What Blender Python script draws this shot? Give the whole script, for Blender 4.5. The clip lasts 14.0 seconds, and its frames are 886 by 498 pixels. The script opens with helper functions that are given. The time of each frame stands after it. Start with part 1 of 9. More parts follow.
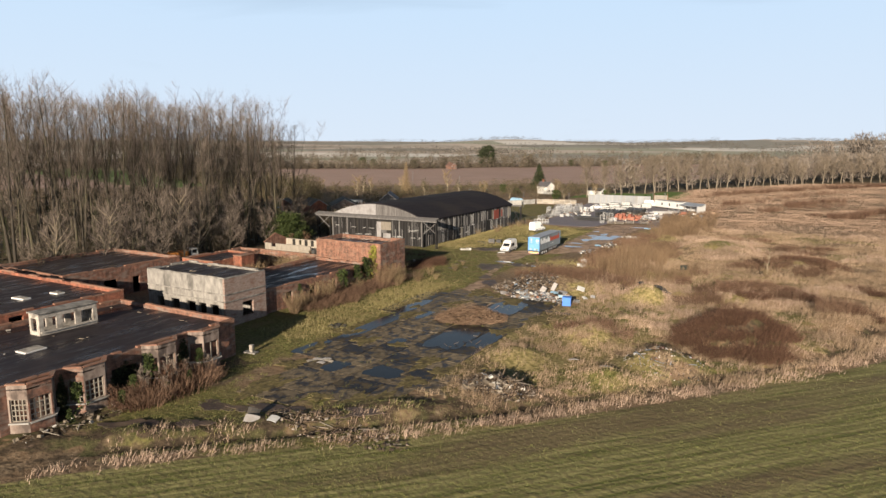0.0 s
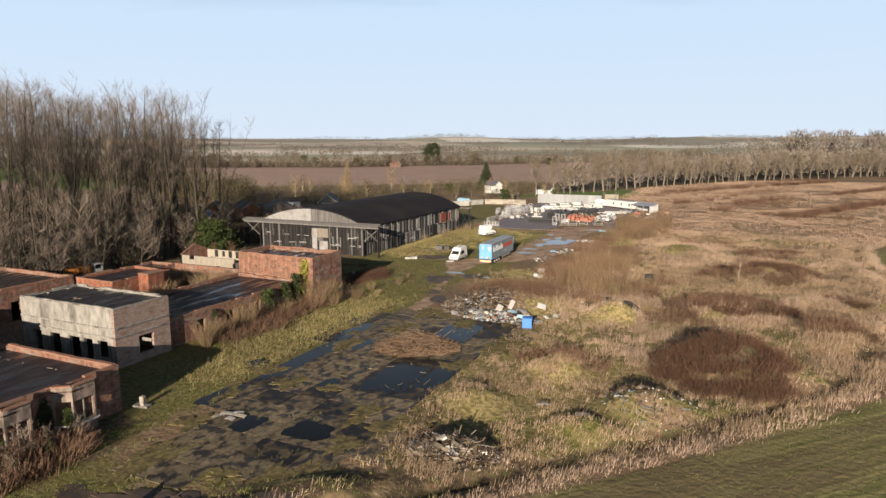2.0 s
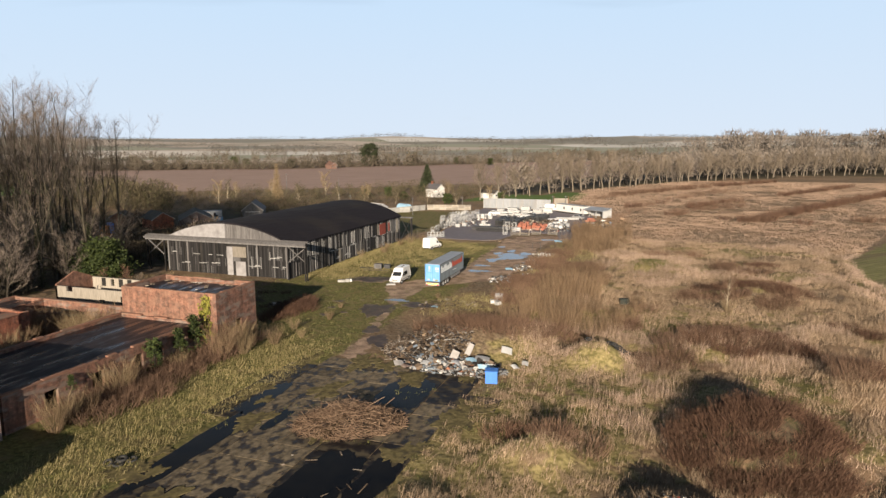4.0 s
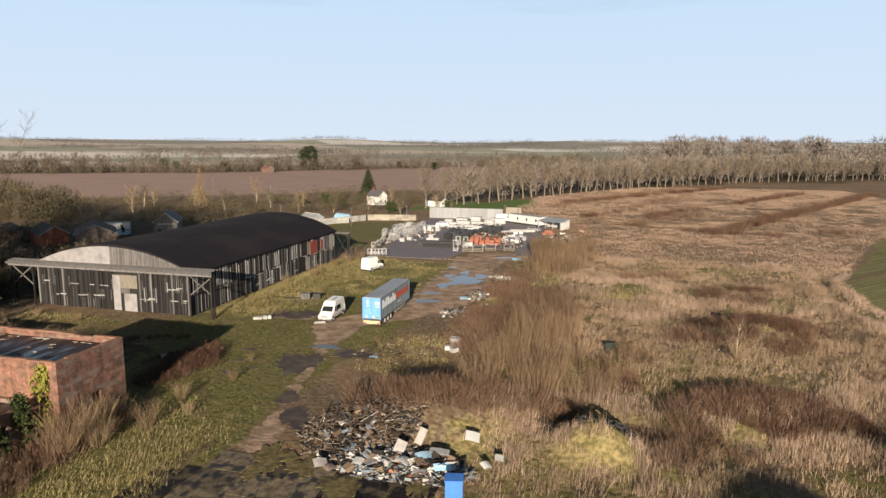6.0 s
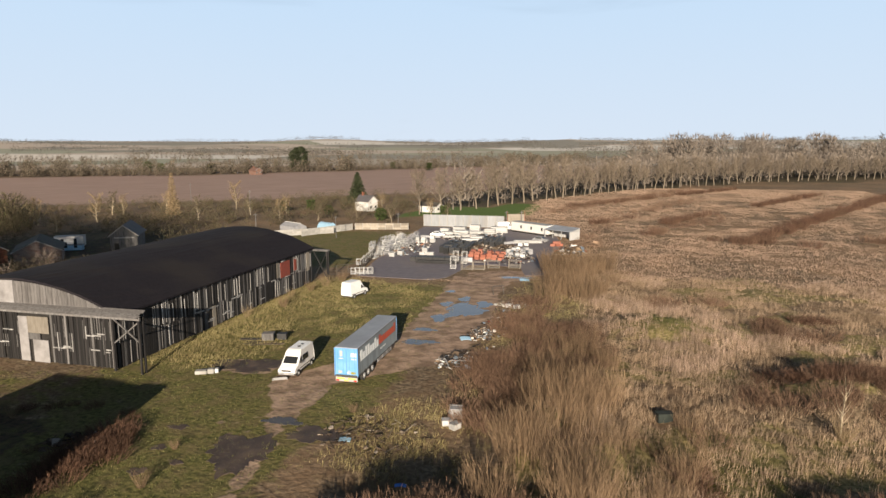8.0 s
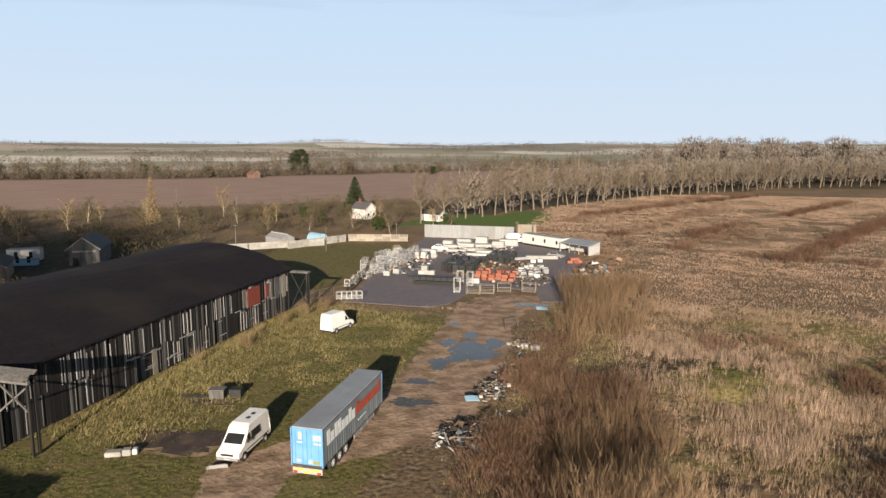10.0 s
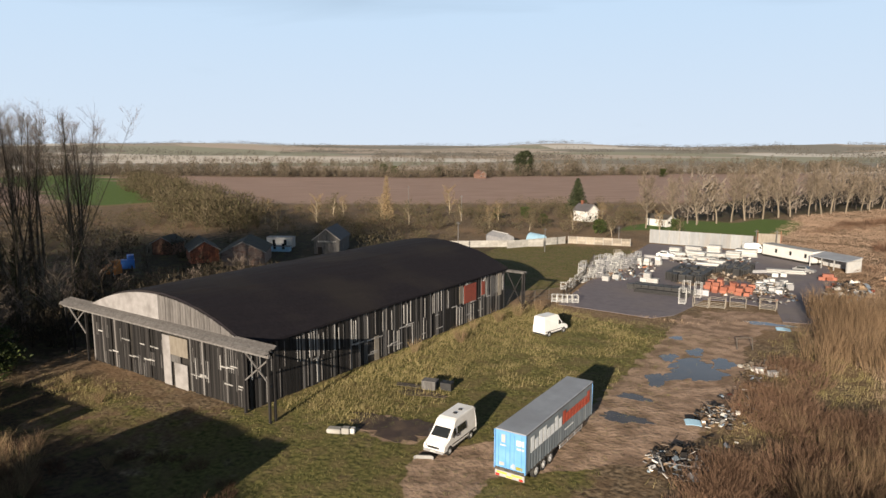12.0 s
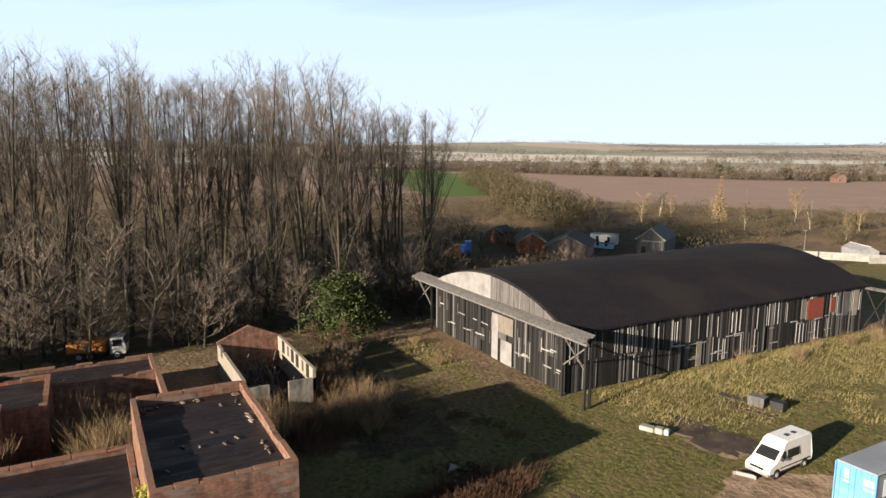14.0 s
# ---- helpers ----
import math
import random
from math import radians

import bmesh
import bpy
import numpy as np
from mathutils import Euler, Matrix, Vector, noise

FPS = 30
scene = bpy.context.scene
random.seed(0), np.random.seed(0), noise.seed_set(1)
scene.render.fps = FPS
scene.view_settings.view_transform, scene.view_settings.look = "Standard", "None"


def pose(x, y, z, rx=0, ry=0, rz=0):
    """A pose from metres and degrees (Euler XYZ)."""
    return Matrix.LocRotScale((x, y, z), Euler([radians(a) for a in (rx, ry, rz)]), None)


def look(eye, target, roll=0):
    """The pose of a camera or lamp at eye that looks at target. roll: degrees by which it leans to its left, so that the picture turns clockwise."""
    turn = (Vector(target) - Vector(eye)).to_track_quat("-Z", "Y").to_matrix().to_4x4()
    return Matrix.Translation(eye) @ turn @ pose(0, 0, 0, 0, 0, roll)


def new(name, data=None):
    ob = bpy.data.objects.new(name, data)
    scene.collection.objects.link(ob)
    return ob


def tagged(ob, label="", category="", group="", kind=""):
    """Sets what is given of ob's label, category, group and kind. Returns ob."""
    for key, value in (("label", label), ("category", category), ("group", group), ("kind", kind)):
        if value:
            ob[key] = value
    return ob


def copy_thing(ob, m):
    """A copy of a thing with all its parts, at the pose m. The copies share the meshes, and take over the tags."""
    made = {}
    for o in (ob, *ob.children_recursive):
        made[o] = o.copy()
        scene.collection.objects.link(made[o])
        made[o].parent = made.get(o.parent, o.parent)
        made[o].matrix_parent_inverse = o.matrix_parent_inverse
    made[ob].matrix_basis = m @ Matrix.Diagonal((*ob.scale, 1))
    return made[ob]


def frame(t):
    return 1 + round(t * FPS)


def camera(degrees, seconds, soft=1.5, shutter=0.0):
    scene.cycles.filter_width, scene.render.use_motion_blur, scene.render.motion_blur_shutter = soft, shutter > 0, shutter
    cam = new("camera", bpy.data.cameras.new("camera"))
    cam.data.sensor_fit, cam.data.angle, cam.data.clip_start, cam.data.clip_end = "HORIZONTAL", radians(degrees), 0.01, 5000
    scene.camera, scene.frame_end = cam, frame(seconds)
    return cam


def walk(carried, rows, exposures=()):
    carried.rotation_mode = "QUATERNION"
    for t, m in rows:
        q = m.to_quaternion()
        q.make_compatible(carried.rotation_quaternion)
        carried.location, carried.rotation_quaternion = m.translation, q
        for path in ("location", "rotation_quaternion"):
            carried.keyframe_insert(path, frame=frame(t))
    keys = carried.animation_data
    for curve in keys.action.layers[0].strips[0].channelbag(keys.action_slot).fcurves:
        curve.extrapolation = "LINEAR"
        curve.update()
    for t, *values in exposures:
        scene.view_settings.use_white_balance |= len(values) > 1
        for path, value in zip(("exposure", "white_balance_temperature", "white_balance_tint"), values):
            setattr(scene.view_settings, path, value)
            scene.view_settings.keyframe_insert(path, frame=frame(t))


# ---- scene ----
cam = camera(67.4, 14.0)
PATH = [
    (0, (53.435, -134.653, 24.101), (52.45, -132.94, 23.79), -0.1),
    (0.5, (52.236, -132.577, 24.21), (51.253, -130.864, 23.897), 0.0),
    (1, (50.773, -129.594, 24.319), (49.806, -127.872, 24.002), -0.1),
    (1.5, (49.078, -126.054, 24.304), (48.175, -124.297, 23.986), -0.3),
    (2, (46.994, -122.119, 24.278), (46.154, -120.333, 23.959), -0.2),
    (2.5, (44.996, -117.976, 24.429), (44.211, -116.165, 24.108), -0.2),
    (3, (42.611, -113.467, 24.509), (41.875, -111.635, 24.189), -0.2),
    (3.5, (40.584, -108.943, 24.637), (39.873, -107.101, 24.316), -0.2),
    (4, (38.668, -104.154, 24.779), (37.995, -102.298, 24.458), -0.3),
    (4.2, (37.949, -101.965, 24.702), (37.302, -100.099, 24.383), -0.4),
    (6.3, (30.547, -80.555, 24.938), (30.046, -78.644, 24.625), -0.0),
    (6.5, (29.898, -78.439, 24.965), (29.4, -76.528, 24.649), -0.2),
    (7, (28.522, -73.174, 25.085), (28.023, -71.263, 24.77), -0.2),
    (7.5, (27.261, -68.205, 25.241), (26.763, -66.294, 24.927), -0.2),
    (8, (26.019, -62.995, 25.246), (25.521, -61.084, 24.933), -0.2),
    (8.2, (25.556, -61.011, 25.237), (25.055, -59.1, 24.926), -0.2),
    (10.3, (21.107, -42.368, 25.026), (20.59, -40.46, 24.723), 0.1),
    (10.5, (21.029, -41.886, 24.907), (20.477, -39.988, 24.602), 0.1),
    (11, (21.056, -41.504, 24.864), (20.335, -39.664, 24.561), 0.1),
    (11.5, (21.15, -41.656, 24.922), (20.238, -39.901, 24.622), 0.1),
    (12, (21.091, -41.805, 24.799), (19.983, -40.167, 24.5), 0.0),
    (12.5, (20.997, -42.213, 24.759), (19.711, -40.71, 24.459), 0.2),
    (13, (20.959, -42.465, 24.668), (19.501, -41.131, 24.364), 0.2),
    (13.5, (21.101, -42.658, 24.457), (19.493, -41.507, 24.153), 0.2),
    (14, (21.641, -42.92, 24.283), (19.903, -41.977, 23.981), 0.2),
]
walk(cam, [(t, look(eye, target, roll)) for t, eye, target, roll in PATH],
     exposures=((0, 1.02), (11.5, 0.95), (12.5, 1.0), (13.4, 1.15), (14, 1.31)))

# ---- world and sun ----
SUN_AZ, SUN_EL = 167.5, 13.5
world = bpy.data.worlds.new("sky_world")
scene.world = world
world.use_nodes = True
wn, wl = world.node_tree.nodes, world.node_tree.links
sky = wn.new("ShaderNodeTexSky")
sky.sky_type, sky.sun_disc = "NISHITA", False
sky.sun_elevation, sky.sun_rotation = radians(SUN_EL), radians(SUN_AZ)
sky.air_density, sky.dust_density, sky.ozone_density = 1.0, 0.6, 1.6
wcoord = wn.new("ShaderNodeTexCoord")
wmap = wn.new("ShaderNodeMapping")
wmap.inputs["Scale"].default_value = (1.6, 1.6, 10.0)
wmap.inputs["Rotation"].default_value = (0.10, 0.06, 0.5)
wl.new(wcoord.outputs["Generated"], wmap.inputs["Vector"])
wnoise = wn.new("ShaderNodeTexNoise")
wnoise.inputs["Scale"].default_value, wnoise.inputs["Detail"].default_value = 1.6, 7.0
wnoise.inputs["Distortion"].default_value = 0.8
wl.new(wmap.outputs["Vector"], wnoise.inputs["Vector"])
wramp = wn.new("ShaderNodeMapRange")
wramp.inputs["From Min"].default_value, wramp.inputs["From Max"].default_value = 0.30, 0.62
wramp.inputs["To Min"].default_value, wramp.inputs["To Max"].default_value = 0.80, 1.0
wl.new(wnoise.outputs["Fac"], wramp.inputs["Value"])
# thin haze that fades out towards the zenith
wsep = wn.new("ShaderNodeSeparateXYZ")
wl.new(wcoord.outputs["Generated"], wsep.inputs["Vector"])
whaze = wn.new("ShaderNodeMapRange")
whaze.inputs["From Min"].default_value, whaze.inputs["From Max"].default_value = 0.16, 0.42
whaze.inputs["To Min"].default_value, whaze.inputs["To Max"].default_value = 1.2, 0.05
wl.new(wsep.outputs["Z"], whaze.inputs["Value"])
wmul = wn.new("ShaderNodeMath")
wmul.operation, wmul.use_clamp = "MULTIPLY", True
wl.new(wramp.outputs["Result"], wmul.inputs[0])
wl.new(whaze.outputs["Result"], wmul.inputs[1])
cloud = wn.new("ShaderNodeMix")
cloud.data_type = "RGBA"
wl.new(wmul.outputs[0], cloud.inputs["Factor"])
wl.new(sky.outputs["Color"], cloud.inputs["A"])
# the haze is whiter low down and bluer higher up
wtint = wn.new("ShaderNodeMix")
wtint.data_type = "RGBA"
wlow = wn.new("ShaderNodeMapRange")
wlow.inputs["From Min"].default_value, wlow.inputs["From Max"].default_value = 0.0, 0.24
wl.new(wsep.outputs["Z"], wlow.inputs["Value"])
wl.new(wlow.outputs["Result"], wtint.inputs["Factor"])
wtint.inputs["A"].default_value, wtint.inputs["B"].default_value = (18.9, 21.6, 25.0, 1), (15.3, 20.3, 26.0, 1)
wl.new(wtint.outputs["Result"], cloud.inputs["B"])
wl.new(cloud.outputs["Result"], wn["Background"].inputs["Color"])
wn["Background"].inputs["Strength"].default_value = 0.0188

sun_lamp = new("sun", bpy.data.lights.new("sun", "SUN"))
sun_lamp.data.energy, sun_lamp.data.angle, sun_lamp.data.color = 5.0, radians(0.6), (1.0, 0.85, 0.67)
sun_to = Vector((math.sin(radians(SUN_AZ)) * math.cos(radians(SUN_EL)), math.cos(radians(SUN_AZ)) * math.cos(radians(SUN_EL)), math.sin(radians(SUN_EL))))
sun_lamp.matrix_world = look(sun_to * 300, (0, 0, 0))


# ---- materials ----
def surf(name, a, b, scale=1.0, rough=0.85, metal=0.0, bump=0.25, c=None, cscale=0.25, camt=0.6, rand=0.0, stretch=(1, 1, 1), spec=0.4, local=True, contrast=0.16, wet=None, crange=(0.48, 0.66)):
    """Two colours by fine noise, stains of a third by coarse noise, a shift of brightness by object, and relief."""
    m = bpy.data.materials.new(name)
    m.use_nodes = True
    n, l = m.node_tree.nodes, m.node_tree.links
    bsdf = n["Principled BSDF"]
    bsdf.inputs["Roughness"].default_value, bsdf.inputs["Metallic"].default_value = rough, metal
    bsdf.inputs["Specular IOR Level"].default_value = spec
    if local:
        pos = n.new("ShaderNodeTexCoord").outputs["Object"]
    else:
        pos = n.new("ShaderNodeNewGeometry").outputs["Position"]
    mp = n.new("ShaderNodeMapping")
    mp.inputs["Scale"].default_value = stretch
    l.new(pos, mp.inputs["Vector"])
    info = n.new("ShaderNodeObjectInfo")
    shift = n.new("ShaderNodeVectorMath")
    shift.operation = "MULTIPLY_ADD"
    comb = n.new("ShaderNodeCombineXYZ")
    for k in "XYZ":
        l.new(info.outputs["Random"], comb.inputs[k])
    shift.inputs[1].default_value = (37.0, 23.0, 11.0)
    l.new(comb.outputs["Vector"], shift.inputs[0])
    l.new(mp.outputs["Vector"], shift.inputs[2])
    v = shift.outputs["Vector"] if local else mp.outputs["Vector"]
    fine = n.new("ShaderNodeTexNoise")
    fine.inputs["Scale"].default_value, fine.inputs["Detail"].default_value, fine.inputs["Roughness"].default_value = scale, 6.0, 0.65
    l.new(v, fine.inputs["Vector"])
    rg = n.new("ShaderNodeMapRange")
    rg.inputs["From Min"].default_value, rg.inputs["From Max"].default_value = 0.5 - contrast, 0.5 + contrast
    l.new(fine.outputs["Fac"], rg.inputs["Value"])
    mix = n.new("ShaderNodeMix")
    mix.data_type = "RGBA"
    mix.inputs["A"].default_value, mix.inputs["B"].default_value = (*a, 1), (*b, 1)
    l.new(rg.outputs["Result"], mix.inputs["Factor"])
    out = mix.outputs["Result"]
    if c:
        big = n.new("ShaderNodeTexNoise")
        big.inputs["Scale"].default_value, big.inputs["Detail"].default_value = cscale, 5.0
        l.new(v, big.inputs["Vector"])
        r2 = n.new("ShaderNodeMapRange")
        r2.inputs["From Min"].default_value, r2.inputs["From Max"].default_value, r2.inputs["To Max"].default_value = crange[0], crange[1], camt
        l.new(big.outputs["Fac"], r2.inputs["Value"])
        m2 = n.new("ShaderNodeMix")
        m2.data_type = "RGBA"
        m2.inputs["B"].default_value = (*c, 1)
        l.new(r2.outputs["Result"], m2.inputs["Factor"])
        l.new(out, m2.inputs["A"])
        out = m2.outputs["Result"]
        if wet is not None:
            rw = n.new("ShaderNodeMapRange")
            rw.inputs["From Min"].default_value, rw.inputs["From Max"].default_value = 0.2 * camt, camt
            rw.inputs["To Min"].default_value, rw.inputs["To Max"].default_value = rough, wet
            l.new(r2.outputs["Result"], rw.inputs["Value"])
            l.new(rw.outputs["Result"], bsdf.inputs["Roughness"])
    if rand:
        r3 = n.new("ShaderNodeMapRange")
        r3.inputs["To Min"].default_value, r3.inputs["To Max"].default_value = 1 - rand, 1 + rand
        l.new(info.outputs["Random"], r3.inputs["Value"])
        hs = n.new("ShaderNodeHueSaturation")
        l.new(r3.outputs["Result"], hs.inputs["Value"])
        l.new(out, hs.inputs["Color"])
        out = hs.outputs["Color"]
    l.new(out, bsdf.inputs["Base Color"])
    if bump:
        bp = n.new("ShaderNodeBump")
        bp.inputs["Strength"].default_value, bp.inputs["Distance"].default_value = bump, 0.06
        l.new(fine.outputs["Fac"], bp.inputs["Height"])
        l.new(bp.outputs["Normal"], bsdf.inputs["Normal"])
    return m


def island(name, a, b, rough=0.9, c=None):
    """Each blade, twig or chip takes its own colour between a and b (and some c)."""
    m = bpy.data.materials.new(name)
    m.use_nodes = True
    n, l = m.node_tree.nodes, m.node_tree.links
    bsdf = n["Principled BSDF"]
    bsdf.inputs["Roughness"].default_value, bsdf.inputs["Specular IOR Level"].default_value = rough, 0.2
    geo = n.new("ShaderNodeNewGeometry")
    ramp = n.new("ShaderNodeValToRGB")
    ramp.color_ramp.elements[0].color, ramp.color_ramp.elements[1].color = (*a, 1), (*b, 1)
    if c:
        ramp.color_ramp.elements[1].position = 0.72
        e = ramp.color_ramp.elements.new(1.0)
        e.color = (*c, 1)
    l.new(geo.outputs["Random Per Island"], ramp.inputs["Fac"])
    big = n.new("ShaderNodeTexNoise")
    big.inputs["Scale"].default_value, big.inputs["Detail"].default_value = 0.12, 4.0
    l.new(geo.outputs["Position"], big.inputs["Vector"])
    r = n.new("ShaderNodeMapRange")
    r.inputs["From Min"].default_value, r.inputs["From Max"].default_value = 0.3, 0.7
    r.inputs["To Min"].default_value, r.inputs["To Max"].default_value = 0.72, 1.25
    l.new(big.outputs["Fac"], r.inputs["Value"])
    hs = n.new("ShaderNodeHueSaturation")
    l.new(ramp.outputs["Color"], hs.inputs["Color"])
    l.new(r.outputs["Result"], hs.inputs["Value"])
    l.new(hs.outputs["Color"], bsdf.inputs["Base Color"])
    return m


def brick_mat(name, a, b, mortar, dirt, wash=None):
    """Brickwork in courses of 75 mm on upright walls, with patches of old render or soot."""
    m = surf(name, a, b, scale=3.0, rough=0.9, c=dirt, cscale=0.9, camt=0.5, bump=0.2)
    n, l = m.node_tree.nodes, m.node_tree.links
    bsdf = n["Principled BSDF"]
    old = bsdf.inputs["Base Color"].links[0].from_socket
    geo = n.new("ShaderNodeNewGeometry")
    sep = n.new("ShaderNodeSeparateXYZ")
    l.new(geo.outputs["Position"], sep.inputs[0])
    add = n.new("ShaderNodeMath")
    l.new(sep.outputs["X"], add.inputs[0])
    l.new(sep.outputs["Y"], add.inputs[1])
    cm = n.new("ShaderNodeCombineXYZ")
    l.new(add.outputs[0], cm.inputs["X"])
    l.new(sep.outputs["Z"], cm.inputs["Y"])
    br = n.new("ShaderNodeTexBrick")
    br.inputs["Scale"].default_value = 1.0
    br.inputs["Brick Width"].default_value, br.inputs["Row Height"].default_value, br.inputs["Mortar Size"].default_value = 0.225, 0.075, 0.006
    br.inputs["Color1"].default_value, br.inputs["Color2"].default_value = (0.72, 0.72, 0.72, 1), (1.2, 1.15, 1.1, 1)
    br.inputs["Mortar"].default_value = (*mortar, 1)
    l.new(cm.outputs[0], br.inputs["Vector"])
    mul = n.new("ShaderNodeMix")
    mul.data_type, mul.blend_type = "RGBA", "MULTIPLY"
    mul.inputs["Factor"].default_value = 0.8
    l.new(old, mul.inputs["A"])
    l.new(br.outputs["Color"], mul.inputs["B"])
    out = mul.outputs["Result"]
    # grime: rough mottling and vertical runs
    for size, stretch, lo, hi in ((1.6, (1, 1, 1), 0.55, 1.3), (0.9, (2.2, 2.2, 0.22), 0.6, 1.15)):
        gm = n.new("ShaderNodeMapping")
        gm.inputs["Scale"].default_value = stretch
        l.new(geo.outputs["Position"], gm.inputs["Vector"])
        gn = n.new("ShaderNodeTexNoise")
        gn.inputs["Scale"].default_value, gn.inputs["Detail"].default_value, gn.inputs["Roughness"].default_value = size, 8.0, 0.7
        l.new(gm.outputs["Vector"], gn.inputs["Vector"])
        gr = n.new("ShaderNodeMapRange")
        for k, q in zip(("From Min", "From Max", "To Min", "To Max"), (0.36, 0.64, lo, hi)):
            gr.inputs[k].default_value = q
        l.new(gn.outputs["Fac"], gr.inputs["Value"])
        gh = n.new("ShaderNodeHueSaturation")
        l.new(gr.outputs["Result"], gh.inputs["Value"])
        l.new(out, gh.inputs["Color"])
        out = gh.outputs["Color"]
    if wash:
        nz = n.new("ShaderNodeTexNoise")
        nz.inputs["Scale"].default_value, nz.inputs["Detail"].default_value = 0.8, 10.0
        wm = n.new("ShaderNodeMapping")
        wm.inputs["Scale"].default_value = (0.7, 0.7, 2.2)
        l.new(geo.outputs["Position"], wm.inputs["Vector"])
        l.new(wm.outputs["Vector"], nz.inputs["Vector"])
        rr = n.new("ShaderNodeMapRange")
        rr.inputs["From Min"].default_value, rr.inputs["From Max"].default_value, rr.inputs["To Max"].default_value = 0.5, 0.62, 0.55
        l.new(nz.outputs["Fac"], rr.inputs["Value"])
        mw = n.new("ShaderNodeMix")
        mw.data_type = "RGBA"
        mw.inputs["B"].default_value = (*wash, 1)
        l.new(rr.outputs["Result"], mw.inputs["Factor"])
        l.new(out, mw.inputs["A"])
        out = mw.outputs["Result"]
    l.new(out, bsdf.inputs["Base Color"])
    return m


M_BRICK = brick_mat("red_brick", (0.31, 0.115, 0.068), (0.22, 0.088, 0.058), (0.9, 0.85, 0.8), (0.12, 0.08, 0.065))
M_BRICK_WORN = brick_mat("worn_brick", (0.25, 0.12, 0.082), (0.165, 0.092, 0.068), (0.9, 0.85, 0.8), (0.10, 0.08, 0.07), wash=(0.21, 0.18, 0.155))
M_BRICK_PALE = brick_mat("pale_brick", (0.25, 0.125, 0.085), (0.17, 0.09, 0.065), (1.3, 1.2, 1.1), (0.10, 0.075, 0.062), wash=(0.21, 0.118, 0.08))
M_COPING = surf("brick_coping", (0.27, 0.132, 0.085), (0.15, 0.08, 0.056), 2.4, 0.9, c=(0.16, 0.13, 0.10), cscale=0.6)
M_RENDER = surf("grey_render", (0.28, 0.262, 0.238), (0.15, 0.14, 0.127), 2.2, 0.9, c=(0.06, 0.056, 0.05), cscale=0.8, camt=0.85, stretch=(1, 1, 0.4))
M_RENDER_PINK = surf("stained_render", (0.29, 0.225, 0.195), (0.17, 0.125, 0.105), 2.4, 0.9, c=(0.15, 0.075, 0.05), cscale=0.8, camt=0.7, stretch=(1, 1, 2.5))
M_PLASTER = surf("pale_plaster", (0.44, 0.40, 0.35), (0.25, 0.225, 0.195), 2.4, 0.85, c=(0.11, 0.095, 0.08), cscale=1.1, camt=0.8)
M_ASPHALT_ROOF = surf("wet_asphalt_roof", (0.010, 0.008, 0.011), (0.045, 0.035, 0.036), 2.2, 0.6, c=(0.014, 0.012, 0.016), cscale=0.9, camt=0.9, bump=0.3, spec=0.28, stretch=(1.0, 0.22, 1.0), local=False, wet=0.16, crange=(0.42, 0.62))
M_WALL_SHEET = surf("grey_wall_sheeting", (0.26, 0.272, 0.285), (0.205, 0.214, 0.226), 1.0, 0.7, c=(0.24, 0.22, 0.2), cscale=0.4, camt=0.5, rand=0.12, stretch=(2, 2, 0.3))
M_FELT = surf("black_felt_roof", (0.012, 0.0105, 0.014), (0.019, 0.0165, 0.0205), 2.5, 0.92, c=(0.030, 0.026, 0.024), cscale=0.12, camt=0.6, bump=0.12, spec=0.15)
M_TAR_BOARD = surf("tarred_board", (0.007, 0.0065, 0.007), (0.014, 0.0125, 0.0125), 2.0, 0.85, c=(0.032, 0.029, 0.028), cscale=0.9, camt=0.6, rand=0.6, stretch=(2, 2, 0.35), bump=0.3)
M_GREY_BOARD = surf("weathered_board", (0.15, 0.145, 0.143), (0.06, 0.058, 0.058), 2.0, 0.88, c=(0.10, 0.09, 0.085), cscale=0.7, rand=0.35, stretch=(2, 2, 0.35))
M_PALE_WOOD = surf("bleached_wood", (0.29, 0.258, 0.215), (0.19, 0.166, 0.135), 2.0, 0.85, rand=0.3, stretch=(2, 2, 0.4))
M_GABLE_BOARD = surf("bleached_gable_board", (0.145, 0.137, 0.134), (0.085, 0.079, 0.077), 2.0, 0.88, c=(0.055, 0.05, 0.047), cscale=0.9, camt=0.5, rand=0.2, stretch=(2, 2, 0.35))
M_PALE_BOARD = surf("bleached_grey_board", (0.36, 0.355, 0.35), (0.22, 0.215, 0.21), 2.0, 0.88, c=(0.12, 0.115, 0.11), cscale=0.9, camt=0.6, rand=0.3, stretch=(2, 2, 0.35))
M_WHITE_BOARD = surf("faded_white_boarding", (0.36, 0.338, 0.325), (0.27, 0.254, 0.243), 1.5, 0.85, c=(0.17, 0.15, 0.13), cscale=0.5, camt=0.5)
M_GABLE_WHITE = surf("greyed_white_boarding", (0.265, 0.255, 0.256), (0.205, 0.197, 0.197), 1.5, 0.85, c=(0.10, 0.092, 0.088), cscale=0.5, camt=0.5)
M_RED_PANEL = surf("rust_red_panel", (0.26, 0.055, 0.035), (0.18, 0.045, 0.03), 2.0, 0.8)
# near-black that stands in for shade inside rooms and behind openings
M_VOID = surf("painted_interior_shade", (0.012, 0.011, 0.010), (0.025, 0.022, 0.02), 1.0, 0.95)
M_WHITE_PAINT = surf("white_paint", (0.62, 0.61, 0.59), (0.55, 0.54, 0.52), 1.2, 0.45, c=(0.55, 0.52, 0.46), cscale=0.8, camt=0.35, bump=0.02, spec=0.5)
